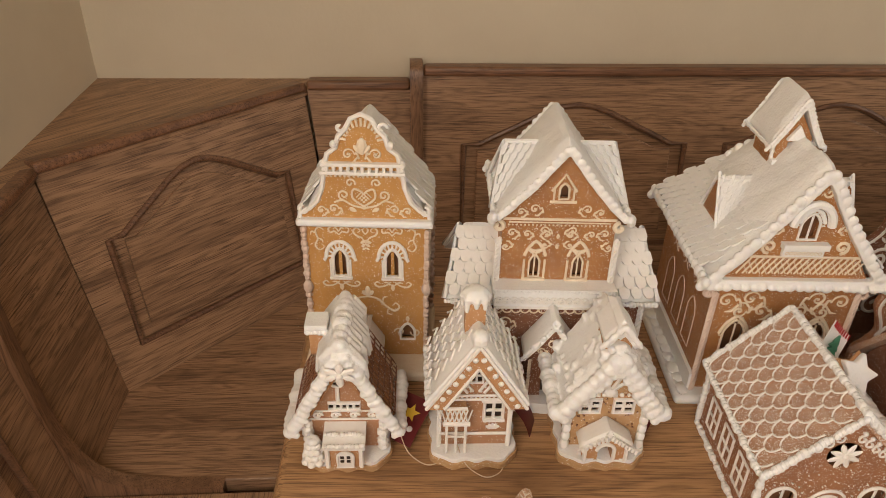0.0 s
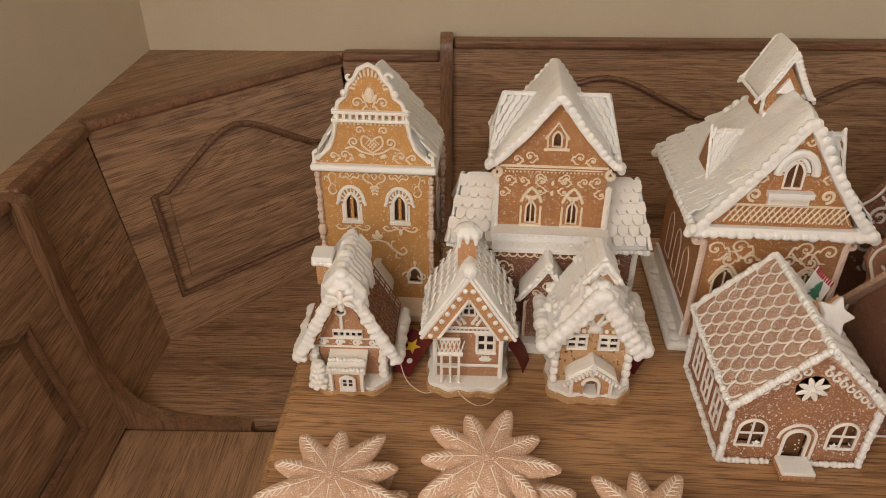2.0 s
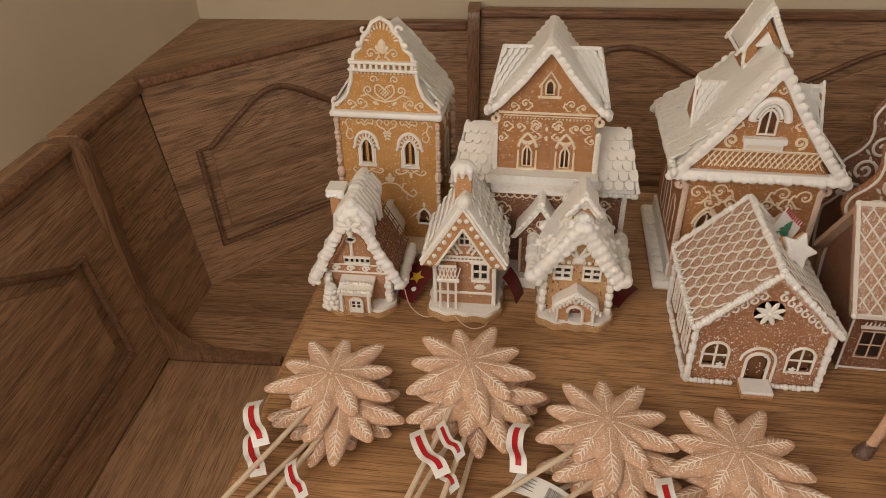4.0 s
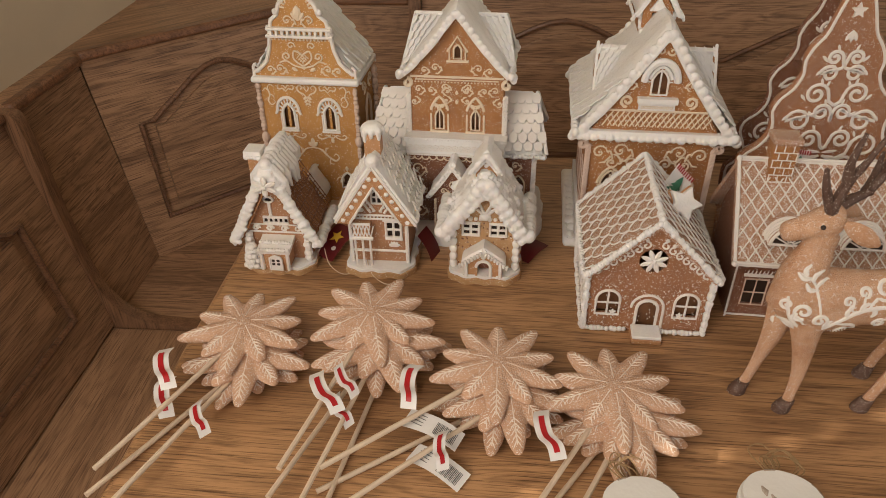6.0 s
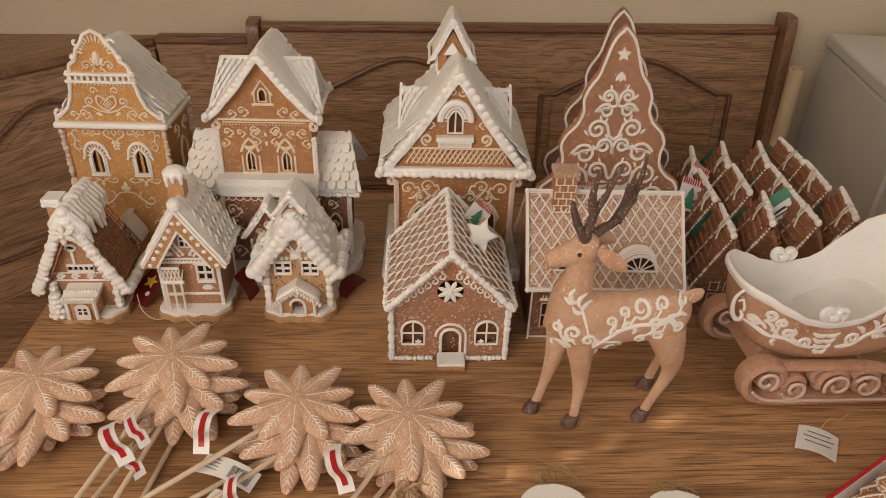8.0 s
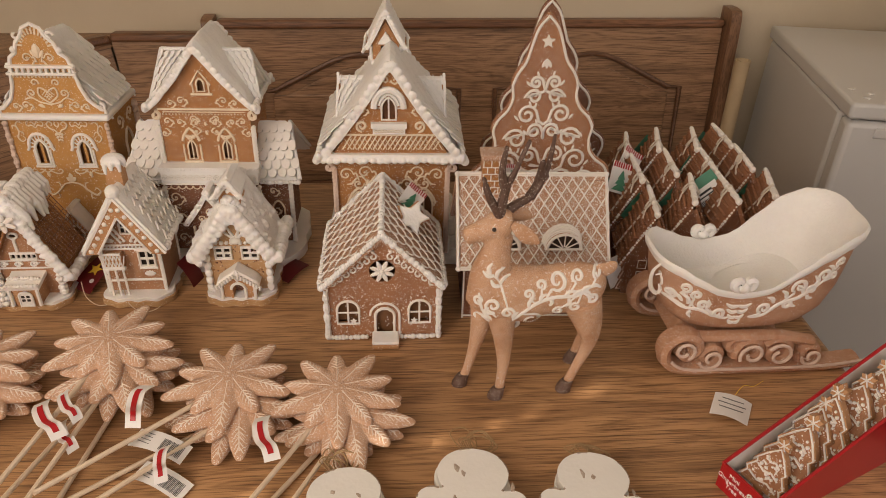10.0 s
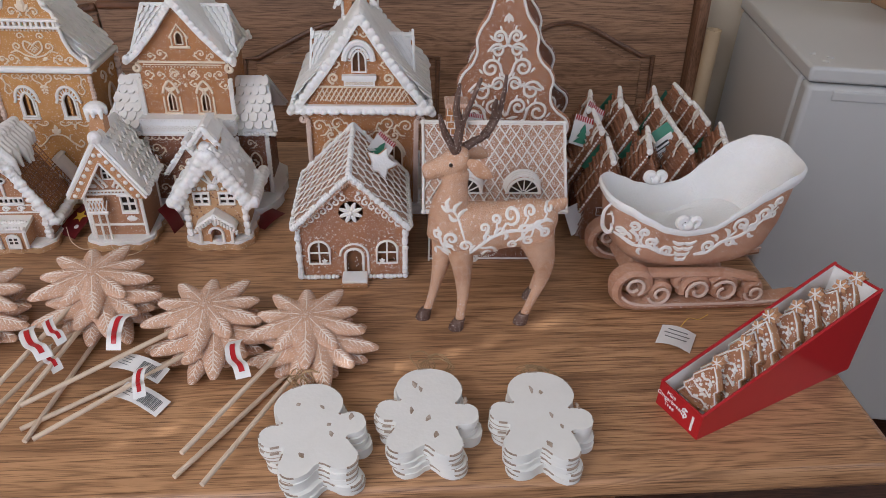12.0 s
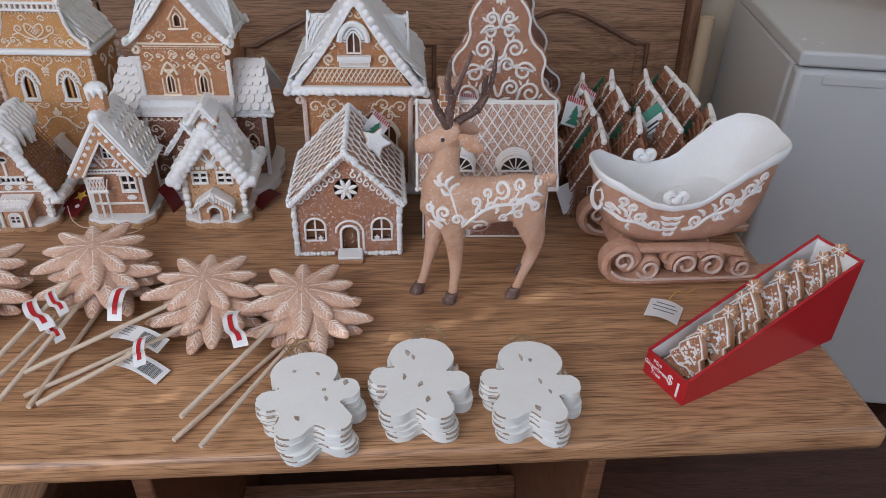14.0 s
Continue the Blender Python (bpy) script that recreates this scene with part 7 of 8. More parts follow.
piped(sh, on_hull, [(-0.018, 0.072), (-0.034, 0.077), (-0.048, 0.083), (-0.064, 0.082), (-0.076, 0.088)], 0.0026)
piped(sh, on_hull, [(0.008, 0.073), (0.022, 0.076), (0.036, 0.090), (0.055, 0.097), (0.07, 0.108), (0.082, 0.118), (0.097, 0.130)], 0.0026)
piped(sh, on_hull, [(-0.090, 0.126), (-0.097, 0.116), (-0.096, 0.098), (-0.088, 0.088), (-0.083, 0.098), (-0.086, 0.112), (-0.093, 0.112)], 0.0026)
for x, z, a, L in ((-0.06, 0.088, 100, 0.016), (-0.066, 0.09, 125, 0.014), (-0.072, 0.086, 150, 0.012), (-0.042, 0.086, 60, 0.011), (-0.036, 0.082, 280, 0.010), (-0.055, 0.079, 250, 0.010), (0.03, 0.092, 110, 0.012), (0.042, 0.098, 95, 0.012), (0.06, 0.103, 100, 0.014), (0.05, 0.092, 290, 0.010), (0.072, 0.112, 80, 0.014), (0.066, 0.1, 300, 0.010), (0.088, 0.127, 100, 0.012)):
    t = radians(a)
    piped(sh, on_hull, [(x, z), (x + L * 0.5 * math.cos(t), z + L * 0.5 * math.sin(t)), (x + L * math.cos(t + 0.5), z + L * math.sin(t + 0.5))], 0.0026, 3)
for q in (-1, 1):
    for i in range(4):
        w = 0.014 - i * 0.0025
        piped(sh, on_hull, [(-0.008, 0.090 - i * 0.0075), (-0.008 + q * w * 0.5, 0.0885 - i * 0.0075), (-0.008 + q * w, 0.093 - i * 0.0075)], 0.0028, 3)
part("scroll_icing", sh, ICING, sleigh)
sh = Shape()
sh.loft([[(x * k, 0.055 + y * k2, z) for x, y in ((-0.07, -0.030), (0.07, -0.030), (0.07, 0.030), (-0.07, 0.030))] for z, k, k2 in ((0.030, 0.9, 1.2), (0.050, 0.8, 0.9), (0.062, 0.9, 0.9))])
part("keel", sh, SLEIGH_M, sleigh, bevel=0.004)
for y in (-0.008, 0.100):
    sh = Shape(pose(0, y, 0))
    sh.tube(sampled([(0.150, 0.009, 0.010), (0.10, 0.009, 0.006), (0.0, 0.009, 0.006), (-0.055, 0.009, 0.008), (-0.076, 0.009, 0.020), (-0.079, 0.009, 0.040), (-0.066, 0.009, 0.053), (-0.049, 0.009, 0.050), (-0.043, 0.009, 0.036), (-0.053, 0.009, 0.026), (-0.062, 0.009, 0.032)], 6), 0.0076, 8, flat=1.7)
    run = part("runner", sh, SLEIGH_M, sleigh)
    sh = Shape(pose(0, y, 0))
    for cx, cz, rr, a0, way, th in ((-0.028, 0.026, 0.016, 200, 1, 0.007), (0.018, 0.030, 0.017, 210, -1, 0.007), (0.050, 0.028, 0.018, 150, -1, 0.007), (0.088, 0.024, 0.014, 180, 1, 0.006), (0.001, 0.038, 0.012, 0, 1, 0.006)):
        sh.tube([(p[0], 0.009, p[2]) for p in curl(cx, cz, rr, a0, 1.1, way, 0, 14, 0.35)], th, 8, flat=1.3)
    sh.tube([(-0.045, 0.009, 0.049), (0.0, 0.009, 0.048), (0.05, 0.009, 0.047), (0.09, 0.009, 0.038)], 0.006, 8, flat=1.3)
    part("runner_scroll", sh, SLEIGH_M, run)
    sh = Shape(pose(0, y - 0.004, 0))
    for cx, cz, rr, a0, way in ((-0.061, 0.038, 0.013, 300, 1), (-0.028, 0.026, 0.014, 200, 1), (0.018, 0.030, 0.015, 210, -1), (0.050, 0.028, 0.016, 150, -1), (0.088, 0.024, 0.012, 180, 1)):
        sh.tube(curl(cx, cz, rr, a0, 1.1, way, 0, 14, 0.35), 0.002, 6)
    sh.tube(sampled([(0.15, 0, 0.017), (0.10, 0, 0.011), (0.0, 0, 0.011), (-0.055, 0, 0.013), (-0.073, 0, 0.024)], 5), 0.0018, 6)
    part("runner_icing", sh, PINK_ICING, run)
o = thing("paper_tag", pose(0.752, 0.350, TOP + 0.003, 0, 0, -28), "white paper tag with grey print lying on the table", "tag")
sh = Shape()
sh.sheet(lambda u, v: (0.038 * (u - 0.5), 0.036 * (v - 0.5), 0.004 * math.sin(math.pi * u)), 8, 4, 0.0006)
part("card", sh, PAPER, o)
sh = Shape()
for i, wd in enumerate((0.022, 0.028, 0.024)):
    sh.box((0, 0.008 - i * 0.007, 0.0046), (wd, 0.0012, 0.0004))
part("print_bar", sh, PRINT, o)
sh = Shape()
sh.tube(sampled([(0.0, 0.017, 0.003), (0.006, 0.028, 0.012), (0.016, 0.040, 0.006), (0.024, 0.052, 0.008)], 5), 0.0004, 4)
part("string", sh, GOLD, o)


# ---- star picks ----
star0 = thing("star_pick", Matrix(), "peach sugared ten-pointed star cookie on a wooden pick", "star pick", "star picks on the table")
sh = Shape()
tips = []
for i in range(10):
    a = radians(90 + 36 * i)
    L = (0.067, 0.055)[i % 2] * (1 + 0.06 * math.sin(i * 2.3))
    pts = [(L * t * math.cos(a), -0.002 * (1 - t), L * t * math.sin(a)) for t in (0, 0.25, 0.5, 0.75, 0.9, 0.97, 1.0)]
    sh.tube(pts, [0.0165, 0.0146, 0.0122, 0.0094, 0.0062, 0.0040, 0.0015], 10, flat=0.62)
    tips.append((a, L))
fuse(part("cookie", sh, STAR_M, star0), 0.0014, 2)
FACE = BVHTree.FromPolygons(sh.v, sh.f)


def on_face(x, z):
    hit = FACE.ray_cast(Vector((x, -0.1, z)), Vector((0, 1, 0)))[0]
    return (x, (hit.y if hit else 0.0) + 0.0003, z)


sh = Shape()
for a, L in tips:
    c, q = math.cos(a), math.sin(a)
    sh.tube([on_face(L * t * c, L * t * q) for t in (0.0, 0.15, 0.3, 0.45, 0.6, 0.75, 0.88)], [0.0010, 0.0007, 0.0006, 0.0006, 0.0008, 0.0008, 0.0005], 5)
    for t in (0.50, 0.58, 0.66, 0.74, 0.82):
        for k in (-1, 1):
            w = 0.0078 * (1.30 - t)
            sh.tube([on_face(L * t * c, L * t * q), on_face(L * (t + 0.05) * c - k * w * 0.5 * q, L * (t + 0.05) * q + k * w * 0.5 * c), on_face(L * (t + 0.10) * c - k * w * q, L * (t + 0.10) * q + k * w * c)], [0.0009, 0.0008, 0.0005], 4)
for i in range(420):
    a, t = random.uniform(0, 6.283), 0.034 * random.random() ** 0.9
    sh.ball(on_face(t * math.cos(a), t * math.sin(a)), random.uniform(0.0003, 0.0005), n=5, m=3)
part("sugar_icing", sh, mat("sugar_line", (0.82, 0.74, 0.65), 0.6, var=(0.76, 0.62, 0.49), scale=80, amount=0.8), star0)
sh = Shape()
sh.tube([(0.0, 0.004, 0.0), (0.0, 0.004, -0.192)], 0.0025, 8)
part("stick", sh, STICK, star0, "pale wooden stick")
sh = Shape()
tag_path = sampled([(-0.004, -0.004, -0.100), (-0.012, -0.012, -0.094), (-0.024, -0.010, -0.088), (-0.034, -0.014, -0.078), (-0.040, -0.010, -0.066)], 4)
wide = 0.0115


def ribbon(sh, path, w, off=0.0, lo=0.0, hi=1.0):
    p = path[int(lo * (len(path) - 1)):int(hi * (len(path) - 1)) + 1]
    n = len(p) - 1
    d = (Vector(path[-1]) - Vector(path[0])).normalized()
    side = d.cross(Vector((0, 1, 0))).normalized()
    sh.sheet(lambda u, v: Vector(p[round(u * n)]) + side * w * (v - 0.5) + Vector((0, off, 0)), n, 2, 0.0005)


ribbon(sh, tag_path, 0.0145)
tg = part("label", sh, PAPER, star0, "white paper label with red stripe")
sh = Shape()
ribbon(sh, tag_path, 0.005, -0.0009, 0.15, 0.85)
part("red_stripe", sh, CARD_RED, tg)


def lay(o, x, y, z, turn, tilt=6.0, lean=0.0):
    """Lays a flat thing, built upright in xz, face up, with its foot turned by turn degrees."""
    return pose(x, y, z, 0, 0, turn) @ pose(0, 0, 0, tilt, lean, 0) @ pose(0, 0, 0, -90, 0, 0)


picks = []
for x, y, ang, stick, zs in ((-0.031, 0.361, -32, -19, (0.0, 0.014, 0.028)), (0.099, 0.386, -15, -10, (0.0, 0.013, 0.026, 0.039)), (0.232, 0.346, -31, -45, (0.0, 0.013, 0.026)), (0.342, 0.332, -29, -26, (0.0, 0.013, 0.024))):
    n = len(zs)
    for i, z in enumerate(zs):
        k = n - 1 - i
        picks.append((x + (0.0, 0.014, 0.005, 0.018)[k], y - (0.0, 0.022, 0.016, 0.006)[k], TOP + 0.0085 + z, ang + (0, 7, -6, 11)[k], stick + (0, 3, -4, 6)[k], i))
for j, (x, y, z, ang, stick, i) in enumerate(picks):
    m = lay(star0, x, y, z, ang, 0.6 * i, (i - 1) * 1.5)
    if j == 0:
        c = star0
        c.matrix_world = m
    else:
        c = copy_thing(star0, m)
    swing = pose(0, 0, 0, 0, ang - stick, 0)
    for ch in list(c.children):
        if ch.name.startswith("stick"):
            ch.matrix_local = swing
        elif ch.name.startswith("label"):
            if j == 11 or (j and i == 0):
                for g2 in list(ch.children):
                    bpy.data.objects.remove(g2)
                bpy.data.objects.remove(ch)
            elif i % 2:
                ch.matrix_local = swing @ Matrix.Translation((0.012, 0.002, -0.016)) @ Matrix.Diagonal((0.62, 1, 0.9, 1)) @ pose(0, 0, 0, 0, -12, 0)
            else:
                ch.matrix_local = swing

for x, y, z, a, b in ((0.181, 0.276, 0.016, -42, 6), (0.191, 0.244, 0.005, -50, 3)):
    o = thing("barcode_label", pose(x, y, TOP + z, 4, b, a + 24), "white barcode label curling off the star picks", "label")
    sh = Shape()
    sh.sheet(lambda u, v: (0.056 * (u - 0.5), 0.021 * (v - 0.5), 0.006 * math.sin(math.pi * u)), 10, 2, 0.0006)
    part("paper", sh, PAPER, o)
    sh = Shape()
    for i in range(16):
        q = 0.55 + 0.024 * i
        sh.box((0.056 * (q - 0.5), -0.001, 0.006 * math.sin(math.pi * q) + 0.0003), ((0.0005, 0.0009, 0.0006)[i % 3], 0.013, 0.0005))
    for i in range(4):
        sh.box((-0.013, 0.006 - i * 0.0036, 0.0050), (0.012 + 0.003 * (i % 2), 0.0006, 0.0005))
    part("print_bar", sh, PRINT, o)

# ---- white wooden gingerbread-shaped boards in stacks ----
WHITEWOOD = mat("chalky_white_paint", (0.76, 0.75, 0.70), 0.75, var=(0.70, 0.69, 0.63), scale=25, amount=0.6, bump=0.15, bump_scale=250)
WORN = mat("worn_wood", (0.24, 0.17, 0.11), 0.8, var=(0.55, 0.48, 0.40), scale=90, amount=0.9)


def cookie_outline():
    """Head, two arms and two legs, as one smooth outline."""
    r = [(0.0, 0.067), (0.013, 0.0645), (0.024, 0.057), (0.031, 0.045), (0.0325, 0.034), (0.030, 0.023), (0.0262, 0.0158), (0.030, 0.0145), (0.038, 0.0155), (0.0455, 0.011), (0.049, 0.002), (0.047, -0.008), (0.040, -0.014), (0.032, -0.0145), (0.0282, -0.018), (0.031, -0.028), (0.035, -0.040), (0.032, -0.052), (0.023, -0.057), (0.012, -0.054), (0.005, -0.047), (0.0, -0.044)]
    q = sampled([Vector((x, 0, z)) for x, z in r], 3)
    return [(p.x * 0.98, p.z * 0.88 + 0.004) for p in q[::-1]] + [(-p.x * 0.98, p.z * 0.88 + 0.004) for p in q[1:-1]]


OUT = cookie_outline()
m0 = thing("wooden_cutout", Matrix(), "white painted gingerbread-shaped wooden cutout with worn edges", "wooden ornament", "stacked wooden cutouts")
sh = Shape()
sh.plate(OUT, [], -0.0035, 0.003)
part("board", sh, WHITEWOOD, m0, bevel=0.0012)
sh = Shape()
k = 0
while k < len(OUT) - 8:
    if random.random() < 0.5:
        n = random.randint(2, 6)
        sh.tube([(x * 0.992, -0.0030 + random.uniform(-0.0003, 0.0003), z * 0.992) for x, z in OUT[k:k + n]], random.uniform(0.0008, 0.0012), 5)
        n2 = random.randint(2, 6)
        sh.tube([(x * 0.995, 0.0022, z * 0.995) for x, z in OUT[k:k + n2]], 0.0005, 5)
        k += n
    k += random.randint(1, 4)
part("worn_edge_mark", sh, WORN, m0, "brown worn-through edge")
places = ((0.371, 0.177, 15), (0.471, 0.201, -3), (0.577, 0.199, -6))
tops = []
for si, (x, y, a) in enumerate(places):
    for i in range(5):
        mm = lay(None, x + random.uniform(-0.0012, 0.0012) + (0.004 if i < 2 else 0), y + random.uniform(-0.001, 0.0015) - (0.002 if i < 2 else 0), TOP + 0.0032 + i * 0.0062, a + random.uniform(-3, 3) * (i < 4), 0.4)
        if si == 0 and i == 0:
            m0.matrix_world = mm
            o = m0
        else:
            o = copy_thing(m0, mm)
    tops.append(o)
    sh = Shape()
    for q in range(6):
        cx, cz = random.uniform(-0.02, 0.02), (0.035, 0.03, 0.005, -0.012, 0.012, -0.03)[q] + random.uniform(-0.006, 0.006)
        if q == 4:
            cx = 0.034
        L = random.uniform(0.004, 0.011)
        t = random.uniform(60, 120)
        sh.tube([(cx, -0.0036, cz), (cx + L * 0.5 * math.cos(radians(t)), -0.0037, cz + L * 0.5 * math.sin(radians(t))), (cx + L * math.cos(radians(t + 10)), -0.0036, cz + L * math.sin(radians(t + 10)))], [0.0006, random.uniform(0.0016, 0.0030), 0.0007], 6, flat=0.2)
    part("scuff_mark", sh, WORN, o, "brown scuff marks in the paint")
    sh = Shape()
    for q in range(7):
        w = random.uniform(0.006, 0.016)
        hgt = random.uniform(0.012, 0.028) * (0.45 if si == 2 else 1)
        ox = random.uniform(-0.01, 0.01)
        sh.tube(sampled([(ox * 0.3, 0.002, 0.056), (ox - w, -0.004 + random.uniform(0, 0.01), 0.064 + hgt * 0.6), (ox, 0.0, 0.064 + hgt), (ox + w, 0.004, 0.064 + hgt * 0.5), (ox * 0.3 + 0.003, 0.003, 0.057)], 6), 0.0006, 5)
    part("twine_loop", sh, TWINE, o, "frayed jute twine loop")

# ---- red display box with mini trees ----
box = thing("display_box", pose(0.730, 0.203, TOP, 0, 0, 27.5), "red cardboard wedge display box with white inside", "display box")
BL, BW = 0.224, 0.056
lowz, hiz = 0.030, 0.106


def rise(x):
    return lowz + (hiz - lowz) * x / BL


for y0, y1 in ((0.0, 0.0022), (BW - 0.0022, BW)):
    sh = Shape()
    sh.plate([(0, 0), (BL, 0), (BL, hiz), (0, lowz)], [], y0, y1)
    part("side_panel", sh, CARD_RED, box)
    sh = Shape()
    yy = y1 if y0 == 0 else y0 - 0.0008
    sh.plate([(0.002, 0.003), (BL - 0.002, 0.003), (BL - 0.002, hiz - 0.001), (0.002, lowz - 0.001)], [], yy + 0.0001, yy + 0.0007)
    part("inner_lining", sh, PAPER, box)
    sh = Shape()
    sh.tube([(0, (y0 + y1) / 2, lowz), (BL, (y0 + y1) / 2, hiz)], 0.0018, 6)
    part("folded_edge", sh, CARD_RED, box)
for x, hgt in ((0.0, lowz), (BL - 0.0022, hiz)):
    sh = Shape()
    sh.box((x + 0.0011, BW / 2, hgt / 2), (0.0022, BW - 0.0046, hgt))
    part("end_panel", sh, CARD_RED, box)
sh = Shape()
sh.box((BL - 0.0030, BW / 2, hiz / 2), (0.0008, BW - 0.006, hiz - 0.004))
part("inner_end", sh, PAPER, box)
sh = Shape()
sh.box((BL / 2, BW / 2, 0.0015), (BL - 0.006, BW - 0.006, 0.003))
part("bottom", sh, PAPER, box)


def letters(text, size, m, parent, name, material):
    c = bpy.data.curves.new(name, "FONT")
    c.body, c.size, c.extrude, c.align_x = text, size, 0.0002, "CENTER"
    tmp = bpy.data.objects.new(name, c)
    scene.collection.objects.link(tmp)
    me = bpy.data.meshes.new_from_object(tmp.evaluated_get(bpy.context.evaluated_depsgraph_get()))
    bpy.data.objects.remove(tmp)
    me.materials.append(material)
    o = new(name, me)
    o.parent = parent
    o.matrix_local = m
    o["kind"] = "stuff"
    return o


WHITEPRINT = mat("white_print", (0.85, 0.84, 0.82), 0.5)
letters("$", 0.016, pose(-0.0005, 0.0205, 0.0125, 90, 0, -90), box, "price_lettering", WHITEPRINT)
letters("1", 0.026, pose(-0.0005, 0.0095, 0.0045, 90, 0, -90), box, "price_lettering", WHITEPRINT)
for i, wtext in enumerate(("Mini", "Gingerbread", "Tree")):
    letters(wtext, 0.0068, pose(-0.0005, 0.0395, 0.0215 - i * 0.0068, 90, 0, -90), box, "lettering", WHITEPRINT)

tre = thing("mini_tree", Matrix(), "mini gingerbread tree cookie with white icing and star top", "mini tree", "mini trees in the box")
half = [(0.004, 0.0), (0.004, 0.006), (0.0185, 0.007), (0.0145, 0.014), (0.0165, 0.017), (0.011, 0.025), (0.0128, 0.028), (0.0065, 0.037), (0.0, 0.044)]
lp = half + [(-x, z) for x, z in half[-2::-1]]
sh = Shape()
sh.plate(lp, [], -0.003, 0.003)
part("cookie", sh, GINGER_LIGHT, tre, bevel=0.001)
sh = Shape()
sh.plate([(x * 0.8, z * 0.86 + 0.004) for x, z in lp[2:-2]], [], -0.0036, -0.002)
part("chocolate_face", sh, GINGER_ROSE, tre, "brown glazed face")
sh = Shape()
sh.plate([(x, z + 0.0465) for x, z in star_loop(0.0056, 0.0034, 6)], [], -0.0025, 0.0025)
part("star_top", sh, GINGER_LIGHT, tre)
sh = Shape()
for i in range(6):
    sh.tube([(0, -0.0034, 0.0465), (0.0042 * math.cos(i * 1.047), -0.0034, 0.0465 + 0.0042 * math.sin(i * 1.047))], 0.0005, 5)
for i in range(34):
    z = random.uniform(0.008, 0.038)
    sh.ball((random.uniform(-1, 1) * (0.016 - z * 0.33), -0.0040, z), random.uniform(0.0007, 0.0015), n=6, m=4)
for z, w in ((0.012, 0.012), (0.021, 0.009), (0.030, 0.006)):
    sh.tube([(-w, -0.0040, z + 0.003), (-w * 0.3, -0.0040, z), (w * 0.3, -0.0040, z + 0.002), (w, -0.0040, z - 0.001)], 0.0008, 5)
sh.tube(ring3([(x * 0.9, z * 0.95 + 0.001) for x, z in lp[2:-2]], -0.0036), 0.0007, 5)
part("dot_icing", sh, ICING, tre)
for i in range(8):
    x = 0.022 + i * 0.0245 + random.uniform(-0.002, 0.002)
    m = box.matrix_world @ pose(x, BW / 2 + random.uniform(-0.001, 0.002), 0.004 + max(0.0, rise(x) - 0.048) * 0.72, 0, 0, -84 + random.uniform(-6, 6)) @ pose(0, 0, 0, -24 + random.uniform(-9, 7), random.uniform(-6, 6), 0) @ Matrix.Diagonal((1.22, 1.5, 1.25, 1))
    if i == 0:
        tre.matrix_world = m
    else:
        copy_thing(tre, m)
sh = Shape()
for i in range(9):
    x = 0.07 + i * 0.0165
    z = max(0.004, rise(x) - 0.052) * 0.72
    sh.box((x, BW / 2, 0.003 + z / 2), (0.016, BW - 0.008, z))
part("inner_step", sh, PAPER, box)

DARKRED = mat("dark_red_card", (0.13, 0.011, 0.012), 0.4, var=(0.09, 0.008, 0.01), scale=30, amount=0.6)

# ---- red cards behind the cottages ----
for x, y, a, tilt, lab in ((0.005, 0.560, -28, 24, "red folded card tag with gold star on the table"), (0.124, 0.572, 75, 62, "dark red card tag leaning behind the cottage"), (0.250, 0.590, -35, 10, "dark red card tag lying on the table")):
    o = thing("red_tag", pose(x, y, TOP + 0.016 if tilt > 15 else TOP + 0.007, tilt, 0, a), lab, "tag")
    sh = Shape()
    kk = 1.0 if "gold" in lab else 0.78
    sh.sheet(lambda u, v: (0.032 * kk * (u - 0.5), 0.052 * kk * (v - 0.5), 0.003 * math.sin(math.pi * v)), 4, 6, 0.0007)
    part("card", sh, DARKRED, o)
    if "gold" not in lab:
        continue
    sh = Shape()
    sh.plate(star_loop(0.010, 0.0045), [], 0, 0.0006)
    sh.v = [Vector((p.x, p.z + 0.006, 0.0040 - p.y)) for p in sh.v]
    part("gold_star", sh, GOLD, o)
    sh = Shape()
    sh.ball((0.007, -0.010, 0.003), 0.0035, (1, 1, 0.15))
    part("white_spot", sh, PAPER, o)
for x, y in ((0.028, 0.520), (0.085, 0.508)):
    o = thing("tag_string", pose(x, y, TOP, 0, 0, 20), "thin pale string loop lying on the table", "string")
    sh = Shape()
    sh.tube(sampled([(-0.022, 0.03, 0.018), (-0.018, 0.012, 0.006), (-0.004, -0.004, 0.001), (0.012, -0.003, 0.001), (0.020, 0.008, 0.001), (0.022, 0.02, 0.001)], 6), 0.0006, 5)
    part("cord", sh, STICK, o)

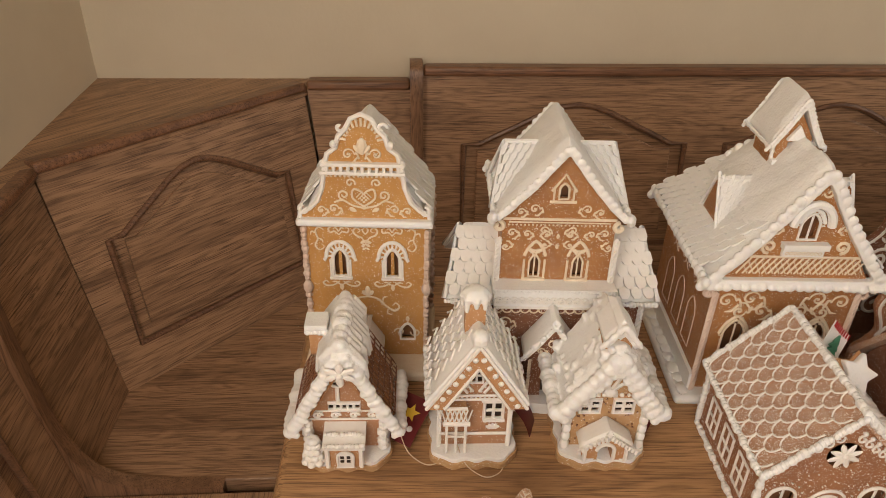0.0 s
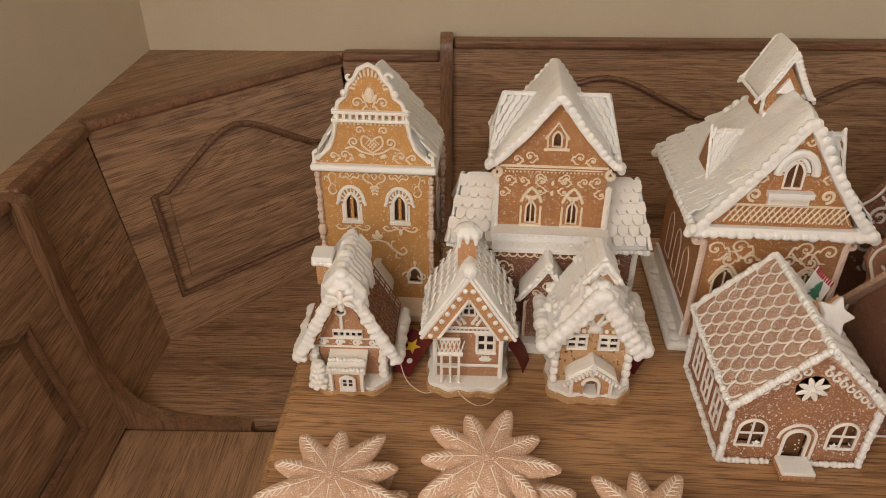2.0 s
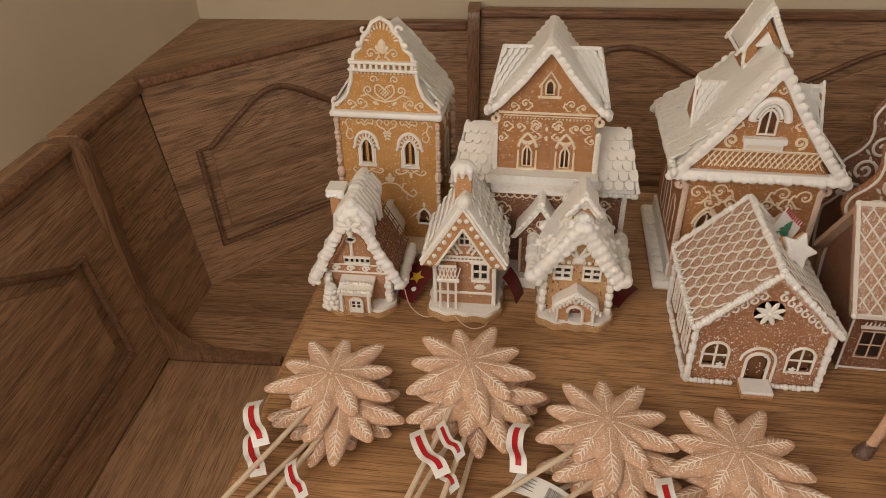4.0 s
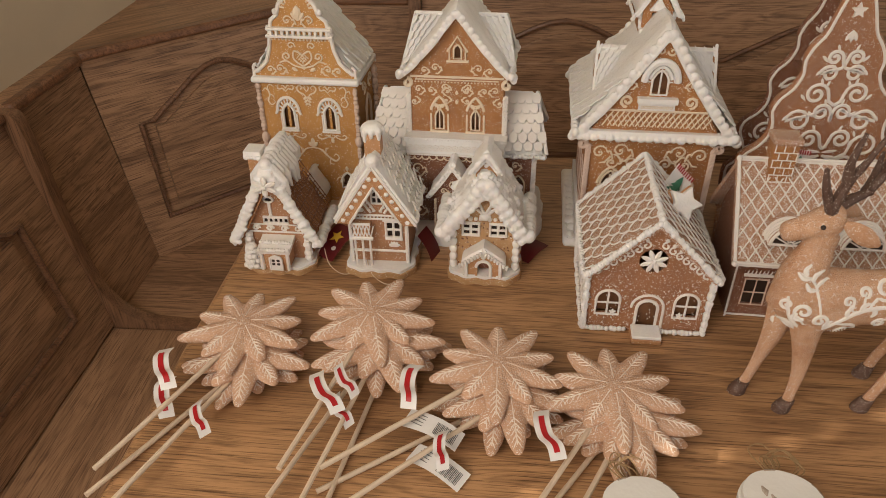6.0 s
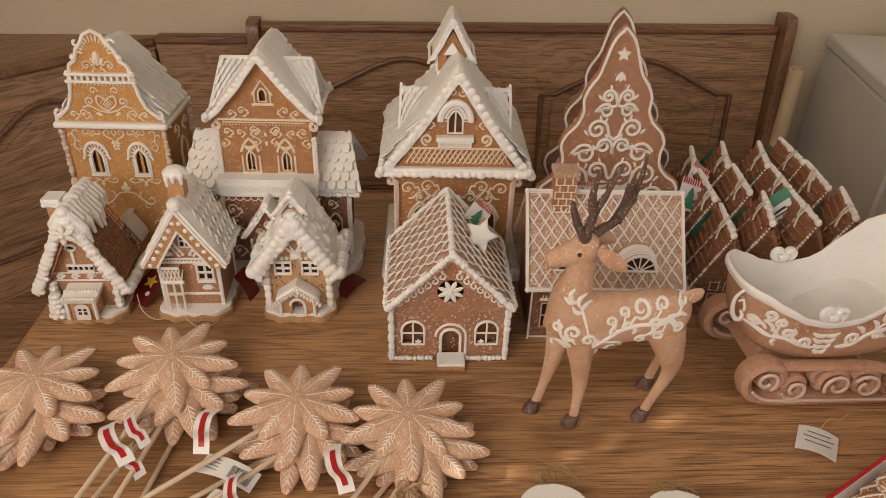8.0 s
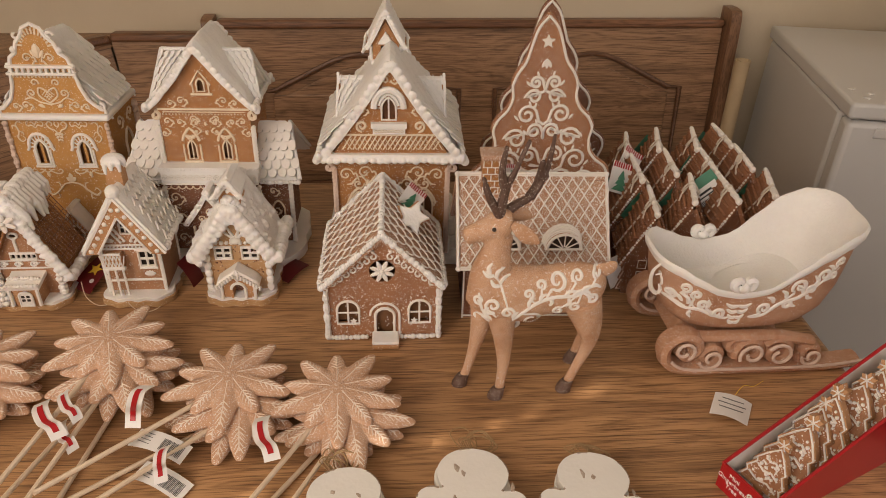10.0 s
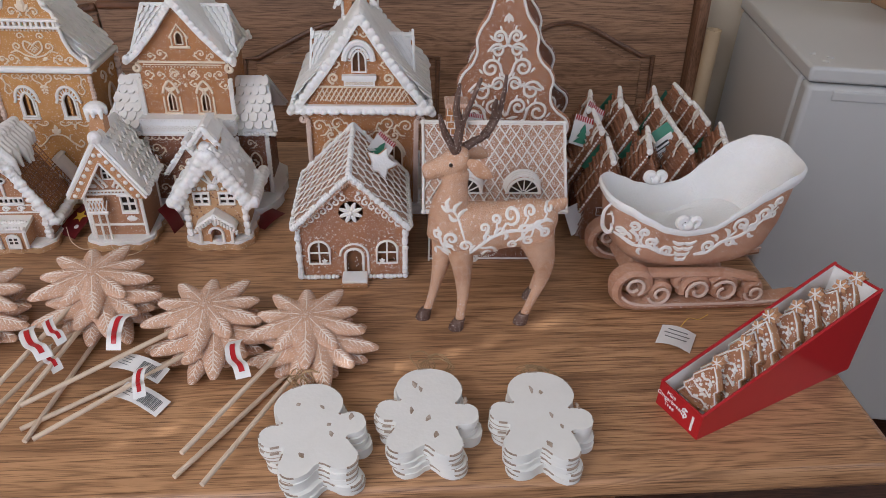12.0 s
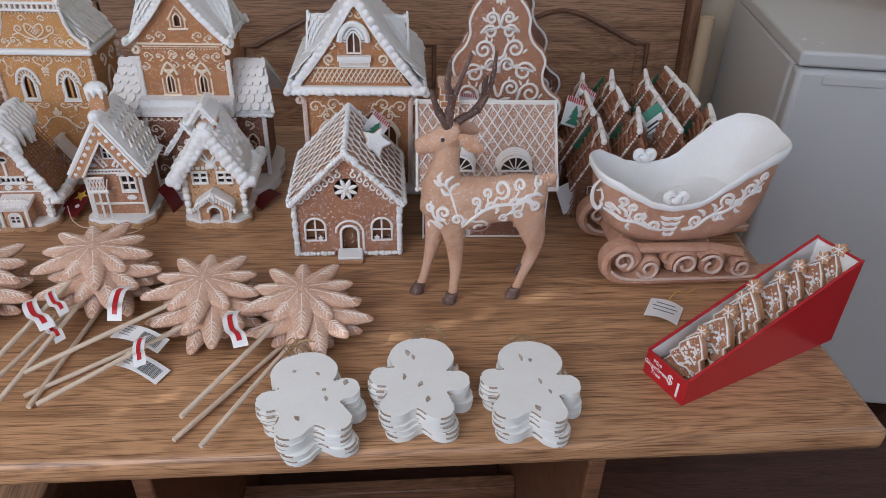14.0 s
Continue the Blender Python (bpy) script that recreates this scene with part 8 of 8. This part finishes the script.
# ---- fridge, roll and carton at the right ----
fr = thing("fridge", pose(1.150, 0.962, 0, 0, 0, -7) @ Matrix.Diagonal((1, 1, 1.024, 1)), "grey-white small refrigerator standing behind the table", "refrigerator")
sh = Shape()
sh.box((0.275, 0.275, 0.42), (0.55, 0.455, 0.80))
part("cabinet", sh, FRIDGE, fr, bevel=0.008)
sh = Shape()
sh.box((0.275, 0.252, 0.836), (0.56, 0.512, 0.028))
part("top_cover", sh, FRIDGE, fr, bevel=0.006)
sh = Shape()
sh.box((0.275, 0.018, 0.43), (0.552, 0.042, 0.775))
dr = part("door", sh, FRIDGE, fr, bevel=0.010)
sh = Shape()
sh.box((0.275, 0.0415, 0.43), (0.535, 0.012, 0.76))
part("door_seal", sh, mat("grey_rubber", (0.30, 0.30, 0.29), 0.7), fr)
sh = Shape()
sh.box((0.10, -0.002, 0.80), (0.11, 0.008, 0.018))
part("handle_recess", sh, FRIDGE, dr, bevel=0.003)
for x in (0.03, 0.5):
    sh = Shape()
    sh.box((x, 0.275, 0.01), (0.04, 0.4, 0.02))
    part("foot", sh, SHADE_BLACK, fr)
sh = Shape()
for x, y in ((0.03, 0.03), (0.045, 0.055), (0.02, 0.075)):
    sh.ball((x, y, 0.8505), 0.007, (1, 1, 0.3))
part("hinge_cap", sh, FRIDGE, fr)
o = thing("carton", pose(1.50, 1.22, 0.8709, 0, 0, 2), "brown cardboard carton on top of the refrigerator", "box")
CARTON = mat("brown_cardboard", (0.42, 0.27, 0.15), 0.8, var=(0.36, 0.22, 0.12), scale=20, amount=0.6)
sh = Shape()
sh.box((0.11, 0.10, 0.07), (0.22, 0.22, 0.14))
part("case", sh, CARTON, o, bevel=0.002)
sh = Shape()
sh.box((0.11, 0.10, 0.1405), (0.05, 0.222, 0.001))
part("tape", sh, PAPER, o)
o = thing("paper_roll", pose(1.140, 1.392, 0.0, 0, -0.8, 0), "cream roll of paper standing between bench and refrigerator", "paper roll")
sh = Shape()
sh.loft([[(rr * math.cos(t), rr * math.sin(t), z) for t in [2 * math.pi * i / 20 for i in range(20)]] for z, rr in ((0.0, 0.017), (0.81, 0.017), (0.81, 0.014), (0.78, 0.0135))])
part("roll", sh, mat("cream_paper", (0.60, 0.47, 0.29), 0.7, var=(0.53, 0.40, 0.24), scale=20, amount=0.5), o)
